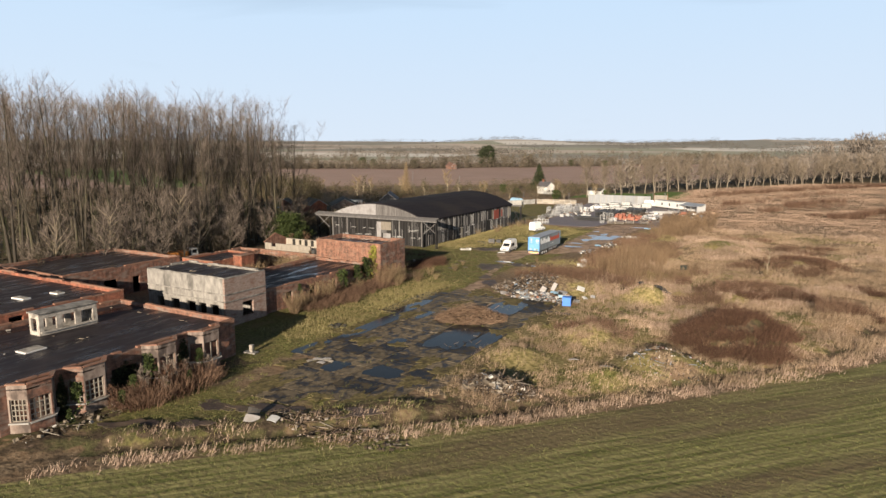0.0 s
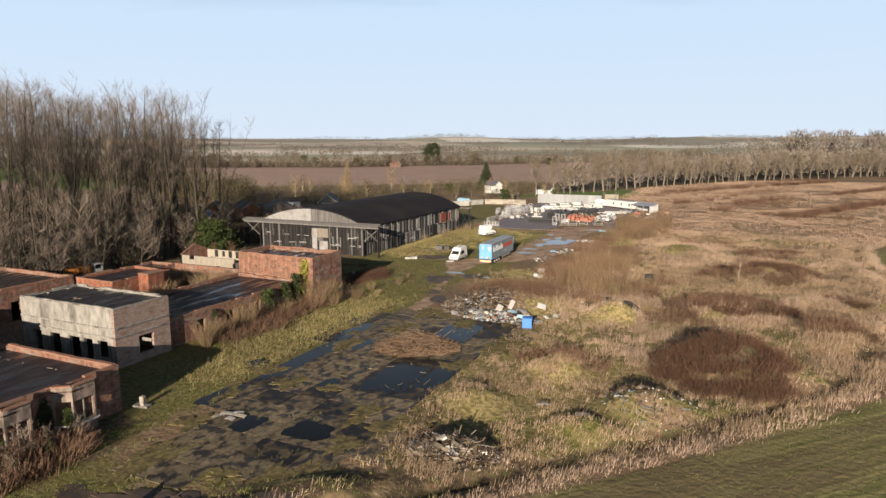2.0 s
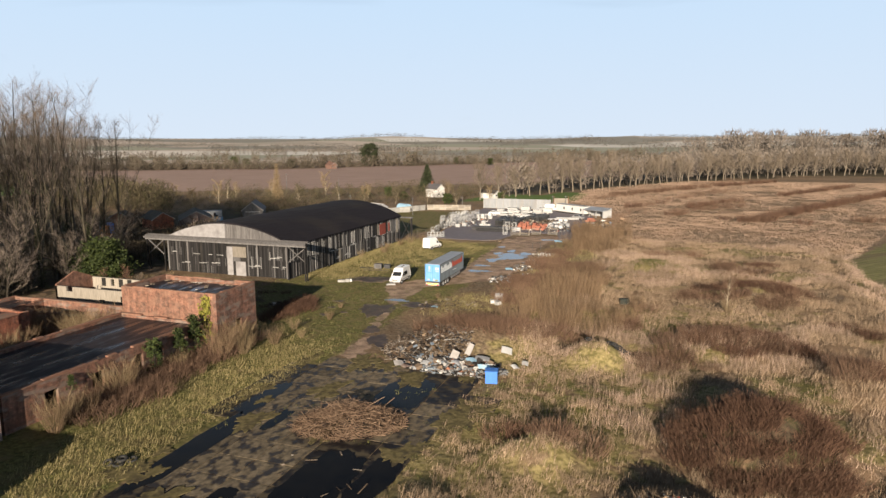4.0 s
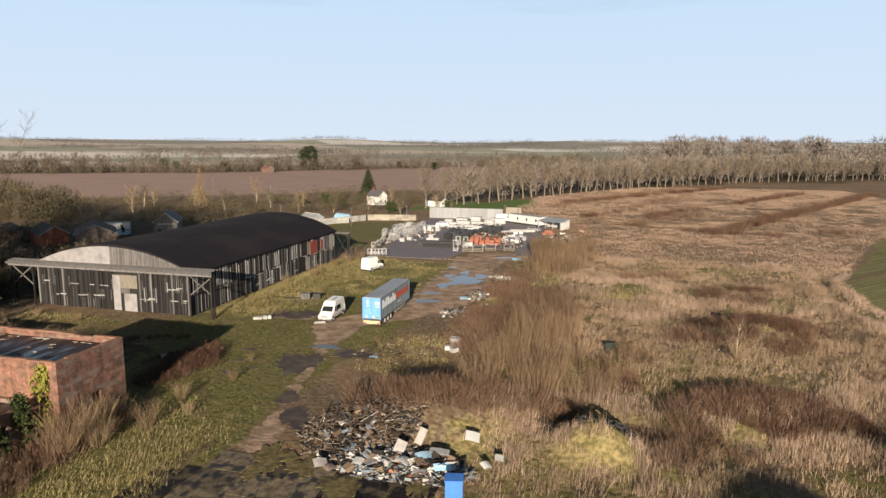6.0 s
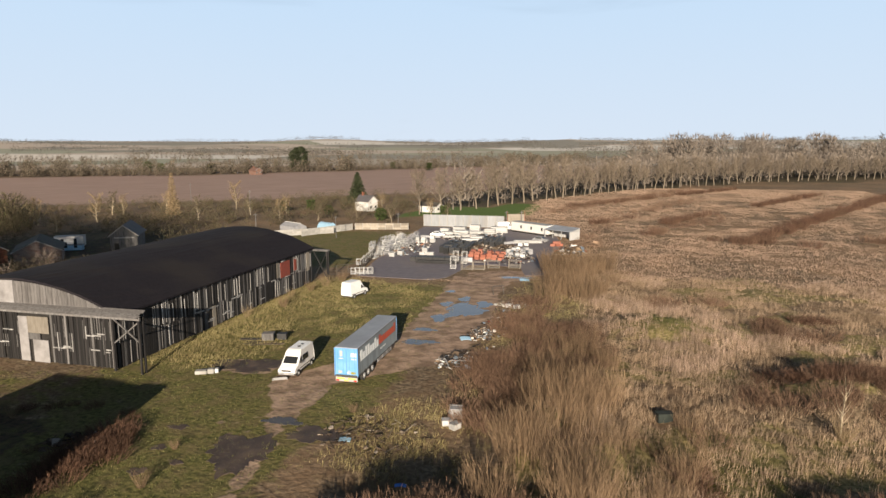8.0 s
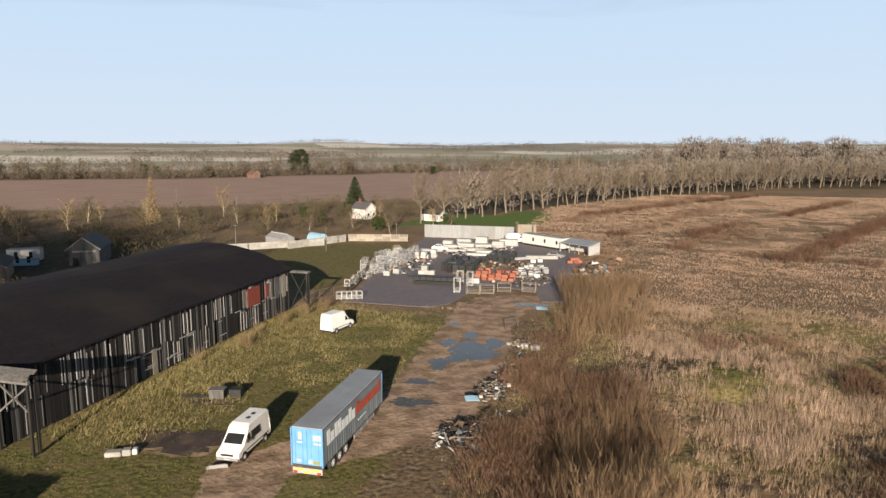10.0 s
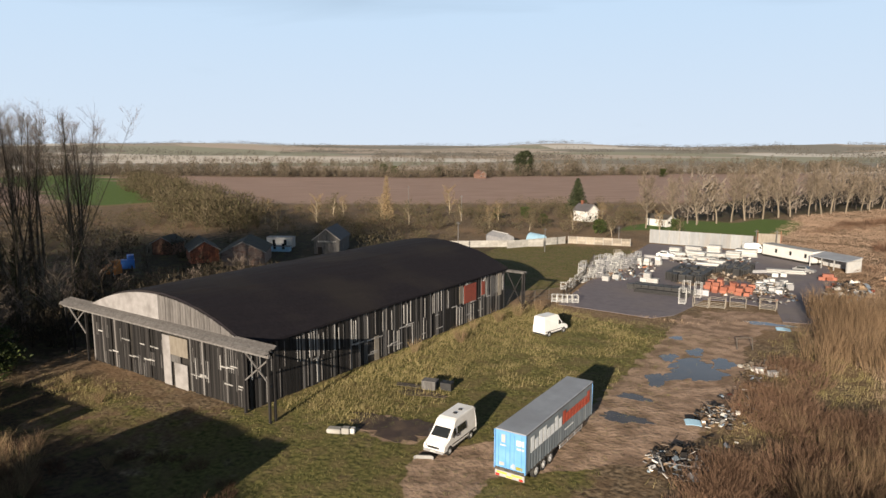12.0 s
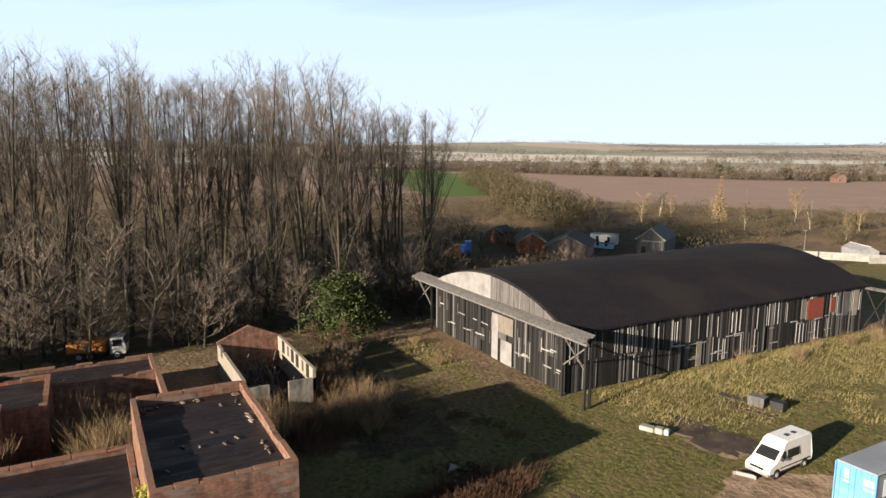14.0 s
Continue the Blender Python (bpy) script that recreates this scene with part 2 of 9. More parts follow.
M_VAN_WHITE = surf("van_white_paint", (0.82, 0.82, 0.81), (0.77, 0.77, 0.76), 0.8, 0.3, c=(0.58, 0.55, 0.5), cscale=0.7, camt=0.3, bump=0.0, spec=0.5)
M_TRAILER_BLUE = surf("faded_blue_paint", (0.10, 0.27, 0.56), (0.13, 0.32, 0.60), 0.9, 0.5, c=(0.28, 0.45, 0.64), cscale=0.7, camt=0.25, bump=0.02)
M_CURTAIN = surf("grey_curtain", (0.155, 0.185, 0.205), (0.20, 0.225, 0.24), 0.8, 0.6, c=(0.11, 0.13, 0.145), cscale=0.5, camt=0.6, bump=0.06, stretch=(1, 2, 0.4))
M_TRAILER_ROOF = surf("grey_roof_skin", (0.30, 0.32, 0.36), (0.25, 0.27, 0.30), 0.8, 0.5, c=(0.20, 0.21, 0.23), cscale=0.3, camt=0.5, bump=0.02)
M_LETTER_WHITE = surf("white_lettering", (0.78, 0.80, 0.80), (0.66, 0.69, 0.70), 2.0, 0.6, bump=0)
M_LETTER_RED = surf("red_lettering", (0.48, 0.085, 0.045), (0.38, 0.075, 0.045), 2.0, 0.6, bump=0)
M_RUBBER = surf("black_rubber", (0.02, 0.02, 0.02), (0.035, 0.034, 0.032), 3.0, 0.85)
M_BLACK = surf("black_plastic", (0.016, 0.016, 0.017), (0.03, 0.03, 0.031), 2.0, 0.5)
M_STEEL = surf("galvanised_steel", (0.42, 0.43, 0.44), (0.34, 0.35, 0.36), 2.5, 0.5, metal=0.3, c=(0.3, 0.2, 0.14), cscale=1.2, camt=0.5)
M_DARK_STEEL = surf("dark_steel", (0.06, 0.058, 0.056), (0.10, 0.085, 0.07), 2.5, 0.65, metal=0.3)
M_GLASS = surf("dark_glass", (0.018, 0.020, 0.022), (0.024, 0.026, 0.028), 1.0, 0.06, bump=0.0, spec=0.6)
M_YELLOW = surf("yellow_marking", (0.75, 0.52, 0.07), (0.68, 0.46, 0.07), 2.0, 0.5, bump=0)
M_RED_LAMP = surf("red_lamp", (0.45, 0.03, 0.02), (0.4, 0.03, 0.02), 2.0, 0.3, bump=0)
M_ORANGE = surf("orange_red_plastic", (0.27, 0.085, 0.05), (0.19, 0.065, 0.04), 1.5, 0.6, rand=0.3, c=(0.25, 0.09, 0.05), cscale=0.8)
M_TRUCK_ORANGE = surf("orange_paint", (0.55, 0.20, 0.04), (0.42, 0.16, 0.04), 1.5, 0.6, c=(0.2, 0.1, 0.04), cscale=0.8)
M_WHITE_PLASTIC = surf("white_plastic", (0.46, 0.46, 0.455), (0.35, 0.35, 0.35), 1.5, 0.55, rand=0.35, c=(0.42, 0.41, 0.38), cscale=1.0, camt=0.5)
M_GREY_PLASTIC = surf("grey_plastic", (0.33, 0.33, 0.34), (0.23, 0.23, 0.24), 1.5, 0.6, rand=0.35)
M_BLUE_PLASTIC = surf("blue_plastic", (0.05, 0.17, 0.55), (0.06, 0.20, 0.60), 1.0, 0.45, bump=0.02)
M_BLUE_SHEET = surf("pale_blue_sheet", (0.30, 0.50, 0.66), (0.36, 0.55, 0.70), 1.0, 0.5, rand=0.2)
M_RUST = surf("rusty_metal", (0.20, 0.075, 0.04), (0.13, 0.05, 0.03), 2.0, 0.8, rand=0.3)
M_CONCRETE = surf("concrete", (0.34, 0.33, 0.31), (0.26, 0.255, 0.24), 1.2, 0.88, c=(0.24, 0.23, 0.21), cscale=0.6, camt=0.6, rand=0.15)
M_SLAB = surf("mossy_wet_slab", (0.075, 0.060, 0.040), (0.20, 0.158, 0.105), 1.9, 0.85, c=(0.018, 0.015, 0.015), cscale=1.05, camt=0.92, crange=(0.49, 0.585), rand=0.25, bump=0.2, spec=0.25, local=False, stretch=(1.0, 0.75, 1.0), wet=0.45)
M_TARMAC = surf("yard_tarmac", (0.125, 0.112, 0.13), (0.17, 0.152, 0.168), 0.8, 0.8, c=(0.19, 0.165, 0.155), cscale=0.08, camt=0.7, bump=0.1, local=False)
M_WATER = surf("standing_water", (0.006, 0.006, 0.007), (0.012, 0.011, 0.010), 0.5, 0.12, bump=0.0, spec=0.12)
M_CONIFER = island("conifer_needles", (0.016, 0.022, 0.011), (0.045, 0.053, 0.024), rough=0.7)
M_WALL_IVY = island("old_wall_ivy", (0.016, 0.019, 0.010), (0.045, 0.05, 0.02), rough=0.6)
M_BAY = surf("stained_bay_render", (0.27, 0.215, 0.182), (0.135, 0.10, 0.084), 2.2, 0.9, c=(0.05, 0.038, 0.032), cscale=0.9, camt=0.85, stretch=(1, 1, 0.5), crange=(0.46, 0.6))
M_SLAB_WET = surf("wet_black_slab", (0.010, 0.009, 0.010), (0.024, 0.02, 0.019), 1.4, 0.34, c=(0.10, 0.082, 0.056), cscale=0.9, camt=0.85, crange=(0.49, 0.6), bump=0.05, spec=0.06, local=False, wet=0.8)
M_TRACK_WATER = surf("muddy_rainwater", (0.06, 0.052, 0.048), (0.09, 0.076, 0.068), 0.6, 0.05, bump=0.0, spec=0.6)
M_WET_MUD = surf("wet_dark_mud", (0.045, 0.034, 0.03), (0.085, 0.06, 0.05), 0.6, 0.6, c=(0.14, 0.10, 0.07), cscale=0.5, camt=0.7, spec=0.3, local=False)
M_SLATE = surf("slate_roof", (0.075, 0.072, 0.078), (0.11, 0.10, 0.105), 2.0, 0.7, c=(0.06, 0.06, 0.055), cscale=0.5)
M_DARK_ROOF = surf("mossy_dark_roof", (0.05, 0.044, 0.04), (0.07, 0.062, 0.05), 1.5, 0.85, c=(0.08, 0.075, 0.04), cscale=0.4)
M_TILE_ROOF = surf("red_tile_roof", (0.15, 0.082, 0.062), (0.115, 0.065, 0.05), 2.0, 0.85)
M_BARK = surf("poplar_bark", (0.06, 0.049, 0.036), (0.03, 0.025, 0.019), 2.5, 0.95, c=(0.085, 0.08, 0.042), cscale=0.5, camt=0.6, stretch=(2, 2, 0.4), rand=0.25)
M_BARK_PALE = surf("pale_bark", (0.36, 0.30, 0.21), (0.25, 0.20, 0.14), 2.0, 0.95, c=(0.16, 0.14, 0.08), cscale=0.6, rand=0.25)
M_TWIG = island("poplar_twigs", (0.095, 0.076, 0.062), (0.235, 0.188, 0.155))
M_BARK_ROW = surf("roadside_bark", (0.21, 0.175, 0.13), (0.145, 0.12, 0.09), 2.0, 0.95, rand=0.2)
M_TWIG_ROW = island("roadside_twigs", (0.11, 0.088, 0.067), (0.215, 0.172, 0.128))
M_TWIG_MOUND = island("dark_red_stems", (0.05, 0.028, 0.02), (0.15, 0.085, 0.055))
M_DARK_NET = surf("dark_netting", (0.016, 0.022, 0.019), (0.03, 0.036, 0.03), 2.0, 0.9)
M_TWIG_TAN = island("tan_twigs", (0.15, 0.11, 0.062), (0.28, 0.205, 0.12))
M_TWIG_RED = island("red_brown_stems", (0.085, 0.052, 0.036), (0.20, 0.125, 0.083))
M_TWIG_WILLOW = island("willow_stems", (0.105, 0.070, 0.044), (0.245, 0.168, 0.102))
M_GRASS_DRY = island("dry_grass", (0.12, 0.084, 0.053), (0.325, 0.236, 0.158), c=(0.42, 0.316, 0.222))
M_GRASS_FAR = island("far_dry_grass", (0.235, 0.163, 0.118), (0.30, 0.212, 0.155), c=(0.335, 0.243, 0.18))
M_GRASS_GREEN = island("green_grass", (0.055, 0.066, 0.019), (0.15, 0.15, 0.048), c=(0.25, 0.205, 0.105))
M_GRASS_VERGE = island("yellow_green_verge", (0.10, 0.088, 0.034), (0.27, 0.222, 0.10), c=(0.37, 0.305, 0.165))
M_CROP = island("winter_crop", (0.10, 0.118, 0.037), (0.23, 0.222, 0.085))
M_LEAF_DARK = island("evergreen_leaves", (0.014, 0.022, 0.008), (0.045, 0.06, 0.018), rough=0.6, c=(0.085, 0.105, 0.032))
M_LEAF_YELLOW = island("yellow_green_leaves", (0.22, 0.22, 0.045), (0.36, 0.33, 0.07))
M_GRASS_PINK = island("pale_seed_heads", (0.20, 0.137, 0.101), (0.40, 0.292, 0.22), c=(0.52, 0.40, 0.31))
M_SCRUB = island("hedge_scrub", (0.045, 0.037, 0.024), (0.115, 0.092, 0.056), c=(0.062, 0.066, 0.026))
# hedge scrub colours darkened to put the poplars' shade into them
M_SCRUB_SHADED = island("scrub_shade_painted", (0.03, 0.025, 0.018), (0.085, 0.069, 0.048))
M_FAR_WOOD = island("far_twigs", (0.12, 0.102, 0.086), (0.205, 0.172, 0.143))


def scrap_mat(name, tones):
    """Every piece of a heap takes one of a few colours; tones are (share so far, colour)."""
    m = island(name, (0, 0, 0), (1, 1, 1), rough=0.75)
    for nd in m.node_tree.nodes:
        if nd.bl_idname == "ShaderNodeValToRGB":
            nd.color_ramp.interpolation = "CONSTANT"
            for k, (p, c) in enumerate(tones):
                e = nd.color_ramp.elements[k] if k < 2 else nd.color_ramp.elements.new(p)
                e.position, e.color = p, (*c, 1)
    return m


M_SCRAP = scrap_mat("mixed_scrap", ((0.0, (0.028, 0.025, 0.024)), (0.30, (0.10, 0.068, 0.045)), (0.52, (0.24, 0.17, 0.11)), (0.66, (0.20, 0.20, 0.20)), (0.78, (0.17, 0.21, 0.26)), (0.89, (0.58, 0.56, 0.53)), (0.975, (0.22, 0.06, 0.04))))
M_SCRAP_PALE = scrap_mat("pale_scrap", ((0.0, (0.04, 0.036, 0.034)), (0.28, (0.18, 0.13, 0.09)), (0.46, (0.23, 0.235, 0.245)), (0.62, (0.19, 0.23, 0.27)), (0.76, (0.60, 0.58, 0.55)), (0.94, (0.34, 0.16, 0.10))))
M_RUBBLE = island("rubble_pieces", (0.08, 0.066, 0.052), (0.26, 0.215, 0.165), c=(0.52, 0.51, 0.48))
M_FAR_HEDGE = island("field_hedge_twigs", (0.068, 0.055, 0.042), (0.14, 0.112, 0.084), c=(0.05, 0.054, 0.032))
M_FAR_COPSE = island("distant_copse", (0.065, 0.062, 0.055), (0.115, 0.105, 0.09))
M_MOSS_PATCH = surf("moss_on_concrete", (0.085, 0.072, 0.032), (0.205, 0.165, 0.08), 2.2, 0.95, c=(0.05, 0.042, 0.03), cscale=1.2, camt=0.8, bump=0.5, spec=0.1, local=False)
M_RUBBLE_DARK = island("burnt_rubble", (0.025, 0.02, 0.018), (0.13, 0.095, 0.066), c=(0.33, 0.29, 0.25))
M_BRUSHWOOD = island("cut_brushwood", (0.115, 0.072, 0.048), (0.27, 0.185, 0.125))


# ---- building helpers ----
def thing(name, label, category, at=(0, 0, 0), turn=0.0, group="", kind=""):
    """A top-level thing: an Empty at its base, turned about the vertical by degrees."""
    ob = new(name)
    ob.empty_display_size = 0.2
    ob.matrix_basis = pose(*at, 0, 0, turn)
    return tagged(ob, label, category, group, kind)


def part(name, bm, material, parent=None, label="", smooth=False):
    """Links a bmesh as one mesh object under a thing or a part; its vertices are in the parent's frame."""
    me = bpy.data.meshes.new(name)
    bm.to_mesh(me)
    bm.free()
    for m in material if isinstance(material, (list, tuple)) else (material,):
        me.materials.append(m)
    if smooth:
        me.polygons.foreach_set("use_smooth", np.ones(len(me.polygons), bool))
    ob = new(name, me)
    if parent:
        ob.parent = parent
    return tagged(ob, label) if label else ob


def box(bm, x0, x1, y0, y1, z0, z1, bevel=0.0, mi=0):
    v = [bm.verts.new(p) for p in ((x0, y0, z0), (x1, y0, z0), (x1, y1, z0), (x0, y1, z0), (x0, y0, z1), (x1, y0, z1), (x1, y1, z1), (x0, y1, z1))]
    fs = [bm.faces.new([v[i] for i in f]) for f in ((0, 3, 2, 1), (4, 5, 6, 7), (0, 1, 5, 4), (1, 2, 6, 5), (2, 3, 7, 6), (3, 0, 4, 7))]
    for f in fs:
        f.material_index = mi
    if bevel:
        bmesh.ops.bevel(bm, geom=list({e for f in fs for e in f.edges}), offset=bevel, segments=1, affect="EDGES")
    return bm


def boxed(x0, x1, y0, y1, z0, z1, bevel=0.0):
    return box(bmesh.new(), x0, x1, y0, y1, z0, z1, bevel)


def rod(bm, p, q, r0, r1=None, n=6, caps=True):
    """A tapered round bar from p to q."""
    p, q = Vector(p), Vector(q)
    d = (q - p)
    if d.length < 1e-5:
        return bm
    side = d.orthogonal().normalized()
    other = d.normalized().cross(side)
    r1 = r0 if r1 is None else r1
    a, b = [], []
    for k in range(n):
        o = side * math.cos(k * math.tau / n) + other * math.sin(k * math.tau / n)
        a.append(bm.verts.new(p + o * r0))
        b.append(bm.verts.new(q + o * r1))
    for k in range(n):
        bm.faces.new((a[k], a[(k + 1) % n], b[(k + 1) % n], b[k]))
    if caps and n > 2:
        bm.faces.new(a[::-1])
        bm.faces.new(b)
    return bm


def beam(bm, p, q, w, h):
    """A square bar from p to q."""
    p, q = Vector(p), Vector(q)
    d = (q - p).normalized()
    s = d.cross(Vector((0, 0, 1)))
    s = (s if s.length > 1e-3 else Vector((1, 0, 0))).normalized()
    u = s.cross(d)
    a = [bm.verts.new(p + s * i * w / 2 + u * j * h / 2) for i, j in ((-1, -1), (1, -1), (1, 1), (-1, 1))]
    b = [bm.verts.new(q + s * i * w / 2 + u * j * h / 2) for i, j in ((-1, -1), (1, -1), (1, 1), (-1, 1))]
    for k in range(4):
        bm.faces.new((a[k], a[(k + 1) % 4], b[(k + 1) % 4], b[k]))
    bm.faces.new(a[::-1])
    bm.faces.new(b)
    return bm


def extruded(bm, outline, lift, mi=0):
    """A solid from a closed outline of points, moved along the vector lift."""
    a = [bm.verts.new(p) for p in outline]
    b = [bm.verts.new(Vector(p) + Vector(lift)) for p in outline]
    n = len(a)
    fs = [bm.faces.new((a[k], a[(k + 1) % n], b[(k + 1) % n], b[k])) for k in range(n)]
    fs += [bm.faces.new(a[::-1]), bm.faces.new(b)]
    for f in fs:
        f.material_index = mi
    bmesh.ops.recalc_face_normals(bm, faces=fs)
    return bm


def wall_bm(length, z0, z1, thick, holes):
    """A wall along x from 0, its outer face at y = 0 and its thickness towards +y, with holes (x0, x1, z0, z1) through it."""
    bm = bmesh.new()
    xs = sorted({0.0, length, *[h[0] for h in holes], *[h[1] for h in holes]})
    zs = sorted({z0, z1, *[h[2] for h in holes], *[h[3] for h in holes]})
    for a, b in zip(xs, xs[1:]):
        run = None
        for c, d in zip(zs, zs[1:]):
            mx, mz = (a + b) / 2, (c + d) / 2
            if any(h[0] < mx < h[1] and h[2] < mz < h[3] for h in holes):
                if run:
                    box(bm, a, b, 0, thick, run[0], run[1])
                run = None
            else:
                run = (run[0], d) if run else (c, d)
        if run:
            box(bm, a, b, 0, thick, run[0], run[1])
    bmesh.ops.remove_doubles(bm, verts=bm.verts, dist=0.0005)
    seen, doubled = {}, []
    for f in bm.faces:
        key = tuple(sorted(v.index for v in f.verts))
        c = f.calc_center_median()
        key = (round(c.x, 3), round(c.y, 3), round(c.z, 3))
        if key in seen:
            doubled += [f, seen[key]]
        seen[key] = f
    bmesh.ops.delete(bm, geom=list(set(doubled)), context="FACES_ONLY")
    return bm


def wall(parent, name, p, q, z0, z1, thick, material, holes=(), label=""):
    """A wall from p to q in the plan, seen from outside with p at the left hand; holes in metres along it."""
    p, q = Vector((*p, 0)), Vector((*q, 0))
    ob = part(name, wall_bm((q - p).length, z0, z1, thick, holes), material, parent, label)
    ob.matrix_basis = pose(p.x, p.y, 0, 0, 0, math.degrees(math.atan2(q.y - p.y, q.x - p.x)))
    return ob


def shared(name, me, parent, m):
    """One more piece on shared mesh data."""
    ob = new(name, me)
    ob.parent = parent
    ob.matrix_basis = m
    return ob


def mesh_of(name, bm, material):
    me = bpy.data.meshes.new(name)
    bm.to_mesh(me)
    bm.free()
    me.materials.append(material)
    return me


def raw_mesh(name, verts, faces_of, material, smooth=False):
    """A mesh from arrays: verts (n, 3), faces (m, k) with k equal for all."""
    me = bpy.data.meshes.new(name)
    k = faces_of.shape[1]
    me.vertices.add(len(verts))
    me.vertices.foreach_set("co", np.asarray(verts, np.float32).ravel())
    me.loops.add(faces_of.size)
    me.loops.foreach_set("vertex_index", faces_of.astype(np.int32).ravel())
    me.polygons.add(len(faces_of))
    me.polygons.foreach_set("loop_start", (np.arange(len(faces_of)) * k).astype(np.int32))
    me.update(calc_edges=True)
    me.materials.append(material)
    return me

# ---- plan of the ground ----
RNG = np.random.default_rng(7)
LAT = RNG.random((256, 256))


def vnoise(x, y, size, octaves=3, seed=0):
    """Smooth noise from 0 to 1 over the plan; size: metres of its largest waves."""
    x, y = np.asarray(x, float) / size + 17.3 * seed, np.asarray(y, float) / size + 9.1 * seed
    total, amp, norm = 0.0, 1.0, 0.0
    for _ in range(octaves):
        i, j = np.floor(x).astype(int), np.floor(y).astype(int)
        u, v = x - i, y - j
        u, v = u * u * (3 - 2 * u), v * v * (3 - 2 * v)
        a, b = LAT[i % 256, j % 256], LAT[(i + 1) % 256, j % 256]
        c, d = LAT[i % 256, (j + 1) % 256], LAT[(i + 1) % 256, (j + 1) % 256]
        total = total + amp * ((a * (1 - u) + b * u) * (1 - v) + (c * (1 - u) + d * u) * v)
        norm += amp
        x, y, amp = x * 2.03 + 5.1, y * 2.03 + 3.7, amp * 0.5
    return total / norm


def step(lo, hi, v):
    t = np.clip((v - lo) / (hi - lo), 0, 1)
    return t * t * (3 - 2 * t)


def blob(x, y, cx, cy, rx, ry, turn=0.0):
    """1 in the middle of an oval, 0 at its rim and outside."""
    c, s = math.cos(radians(turn)), math.sin(radians(turn))
    u, v = (x - cx) * c + (y - cy) * s, -(x - cx) * s + (y - cy) * c
    return step(0, 1, 1 - np.sqrt((u / rx) ** 2 + (v / ry) ** 2))


# west edge of the sown field: the x beyond which crops grow, by y
EDGE_Y = (-140, -110, -103, -97.6, -91, -82.4, -71, -60, -48, -20, 10, 32, 52, 73, 106, 170, 260)
EDGE_X = (-20, 5, 11.5, 17.5, 25, 33, 43, 52, 60.5, 69, 73, 70, 71.5, 82, 95, 132, 190)


def edge_gap(x, y):
    """Metres east of the field's edge, about square to it."""
    return (x - np.interp(y, EDGE_Y, EDGE_X)) * np.where(np.asarray(y) < -30, 0.75, 0.95)


def apron(x, y):
    """1 on the old concrete apron."""
    left = np.interp(y, (-91, -70, -44, -36), (6, 0.0, -1.5, 1.0))
    right = np.interp(y, (-91, -86, -79, -70, -58, -46, -36), (10, 18, 23, 21, 19.5, 21.5, 16))
    return step(-0.4, 0.4, x - left) * step(-0.4, 0.4, right - x) * step(-91, -90.2, y) * (1 - step(-38, -36.5, y))


def yard(x, y):
    """1 on the tarmac storage yard."""
    left = np.interp(y, (54, 75, 110, 130), (-22, -25, -29, -31))
    right = np.interp(y, (54, 56, 64, 70, 110, 132), (-1, -1, 12, 14, 12, 6))
    return step(-0.4, 0.4, x - left) * step(-0.4, 0.4, right - x) * step(54, 55, y) * (1 - step(132, 133, y))


MOUNDS = ((45.7, -48.0, 8.4, 6.8, 3.5), (39.5, -62.5, 6, 5.5, 2.2), (29.0, -55.0, 5, 4.2, 1.7), (35.5, -69.0, 4.5, 3.6, 1.3),
          (30.5, -30.6, 5.6, 4.2, 2.5), (15.0, -29.0, 11, 8, 2.4), (22.0, -24.0, 9, 7, 1.7), (22, -8, 9, 16, 1.2), (33, 28, 12, 14, 2.0),
          (50, 8, 9, 10, 1.6), (44, -20, 10, 8, 1.2), (26.5, -77.5, 5, 4, 0.8), (56, -30, 7, 9, 1.2), (-23.5, 24, 4.5, 28, 0.8), (24, -66, 5, 4, 0.9), (12, -56, 6, 4.5, 0.5))


def height(x, y):
    x, y = np.asarray(x, float), np.asarray(y, float)
    z = np.zeros(np.broadcast(x, y).shape)
    for cx, cy, rx, ry, h in MOUNDS:
        z = z + h * blob(x, y, cx, cy, rx, ry)
    rough = step(16, 26, x) * step(1, 5, -edge_gap(x, y)) * (1 - step(180, 300, y))
    z = z + rough * (0.9 * (vnoise(x, y, 11, 3, 1) - 0.4) + 0.5 * (vnoise(x, y, 3.2, 2, 2) - 0.5))
    flat = np.maximum(apron(x, y), yard(x, y))
    bank = np.exp(-((edge_gap(x, y) + 6.4) / 2.2) ** 2) * step(-110, -104, y) * (1 - step(-80, -70, y))
    z = z + bank * (0.25 + 1.0 * (vnoise(x, y, 2.6, 2, 21) - 0.35))
    z = z - 0.9 * np.exp(-((y + 19.2 - 0.12 * (x - 14)) / 1.2) ** 2) * step(5, 8, x) * (1 - step(22, 25, x))
    z = z * (1 - flat) + (1 - flat) * 0.10 * (vnoise(x, y, 5, 2, 3) - 0.5) * (1 - step(0, 200, np.abs(y)))
    g = edge_gap(x, y)
    z = z - 0.45 * np.exp(-((g + 3.6) / 0.9) ** 2) * step(-112, -100, y) * (1 - step(60, 120, y))
    # hollow added behind the tyre mound to hold its shadow
    z = z - 2.0 * np.exp(-(((x - 31.2) / 5.0) ** 2 + ((y + 25.6) / 2.4) ** 2))
    far = np.hypot(x, y)
    bearing = np.arctan2(x, y)
    z = z + step(1100, 3900, far) * (12 + 66 * vnoise(bearing * 900, far * 0.12, 150, 4, 5) - 6)
    z = z + step(260, 900, far) * 2.5 * (vnoise(x, y, 260, 2, 6) - 0.5)
    return z


def zat(x, y):
    return float(height(np.array([x]), np.array([y]))[0])


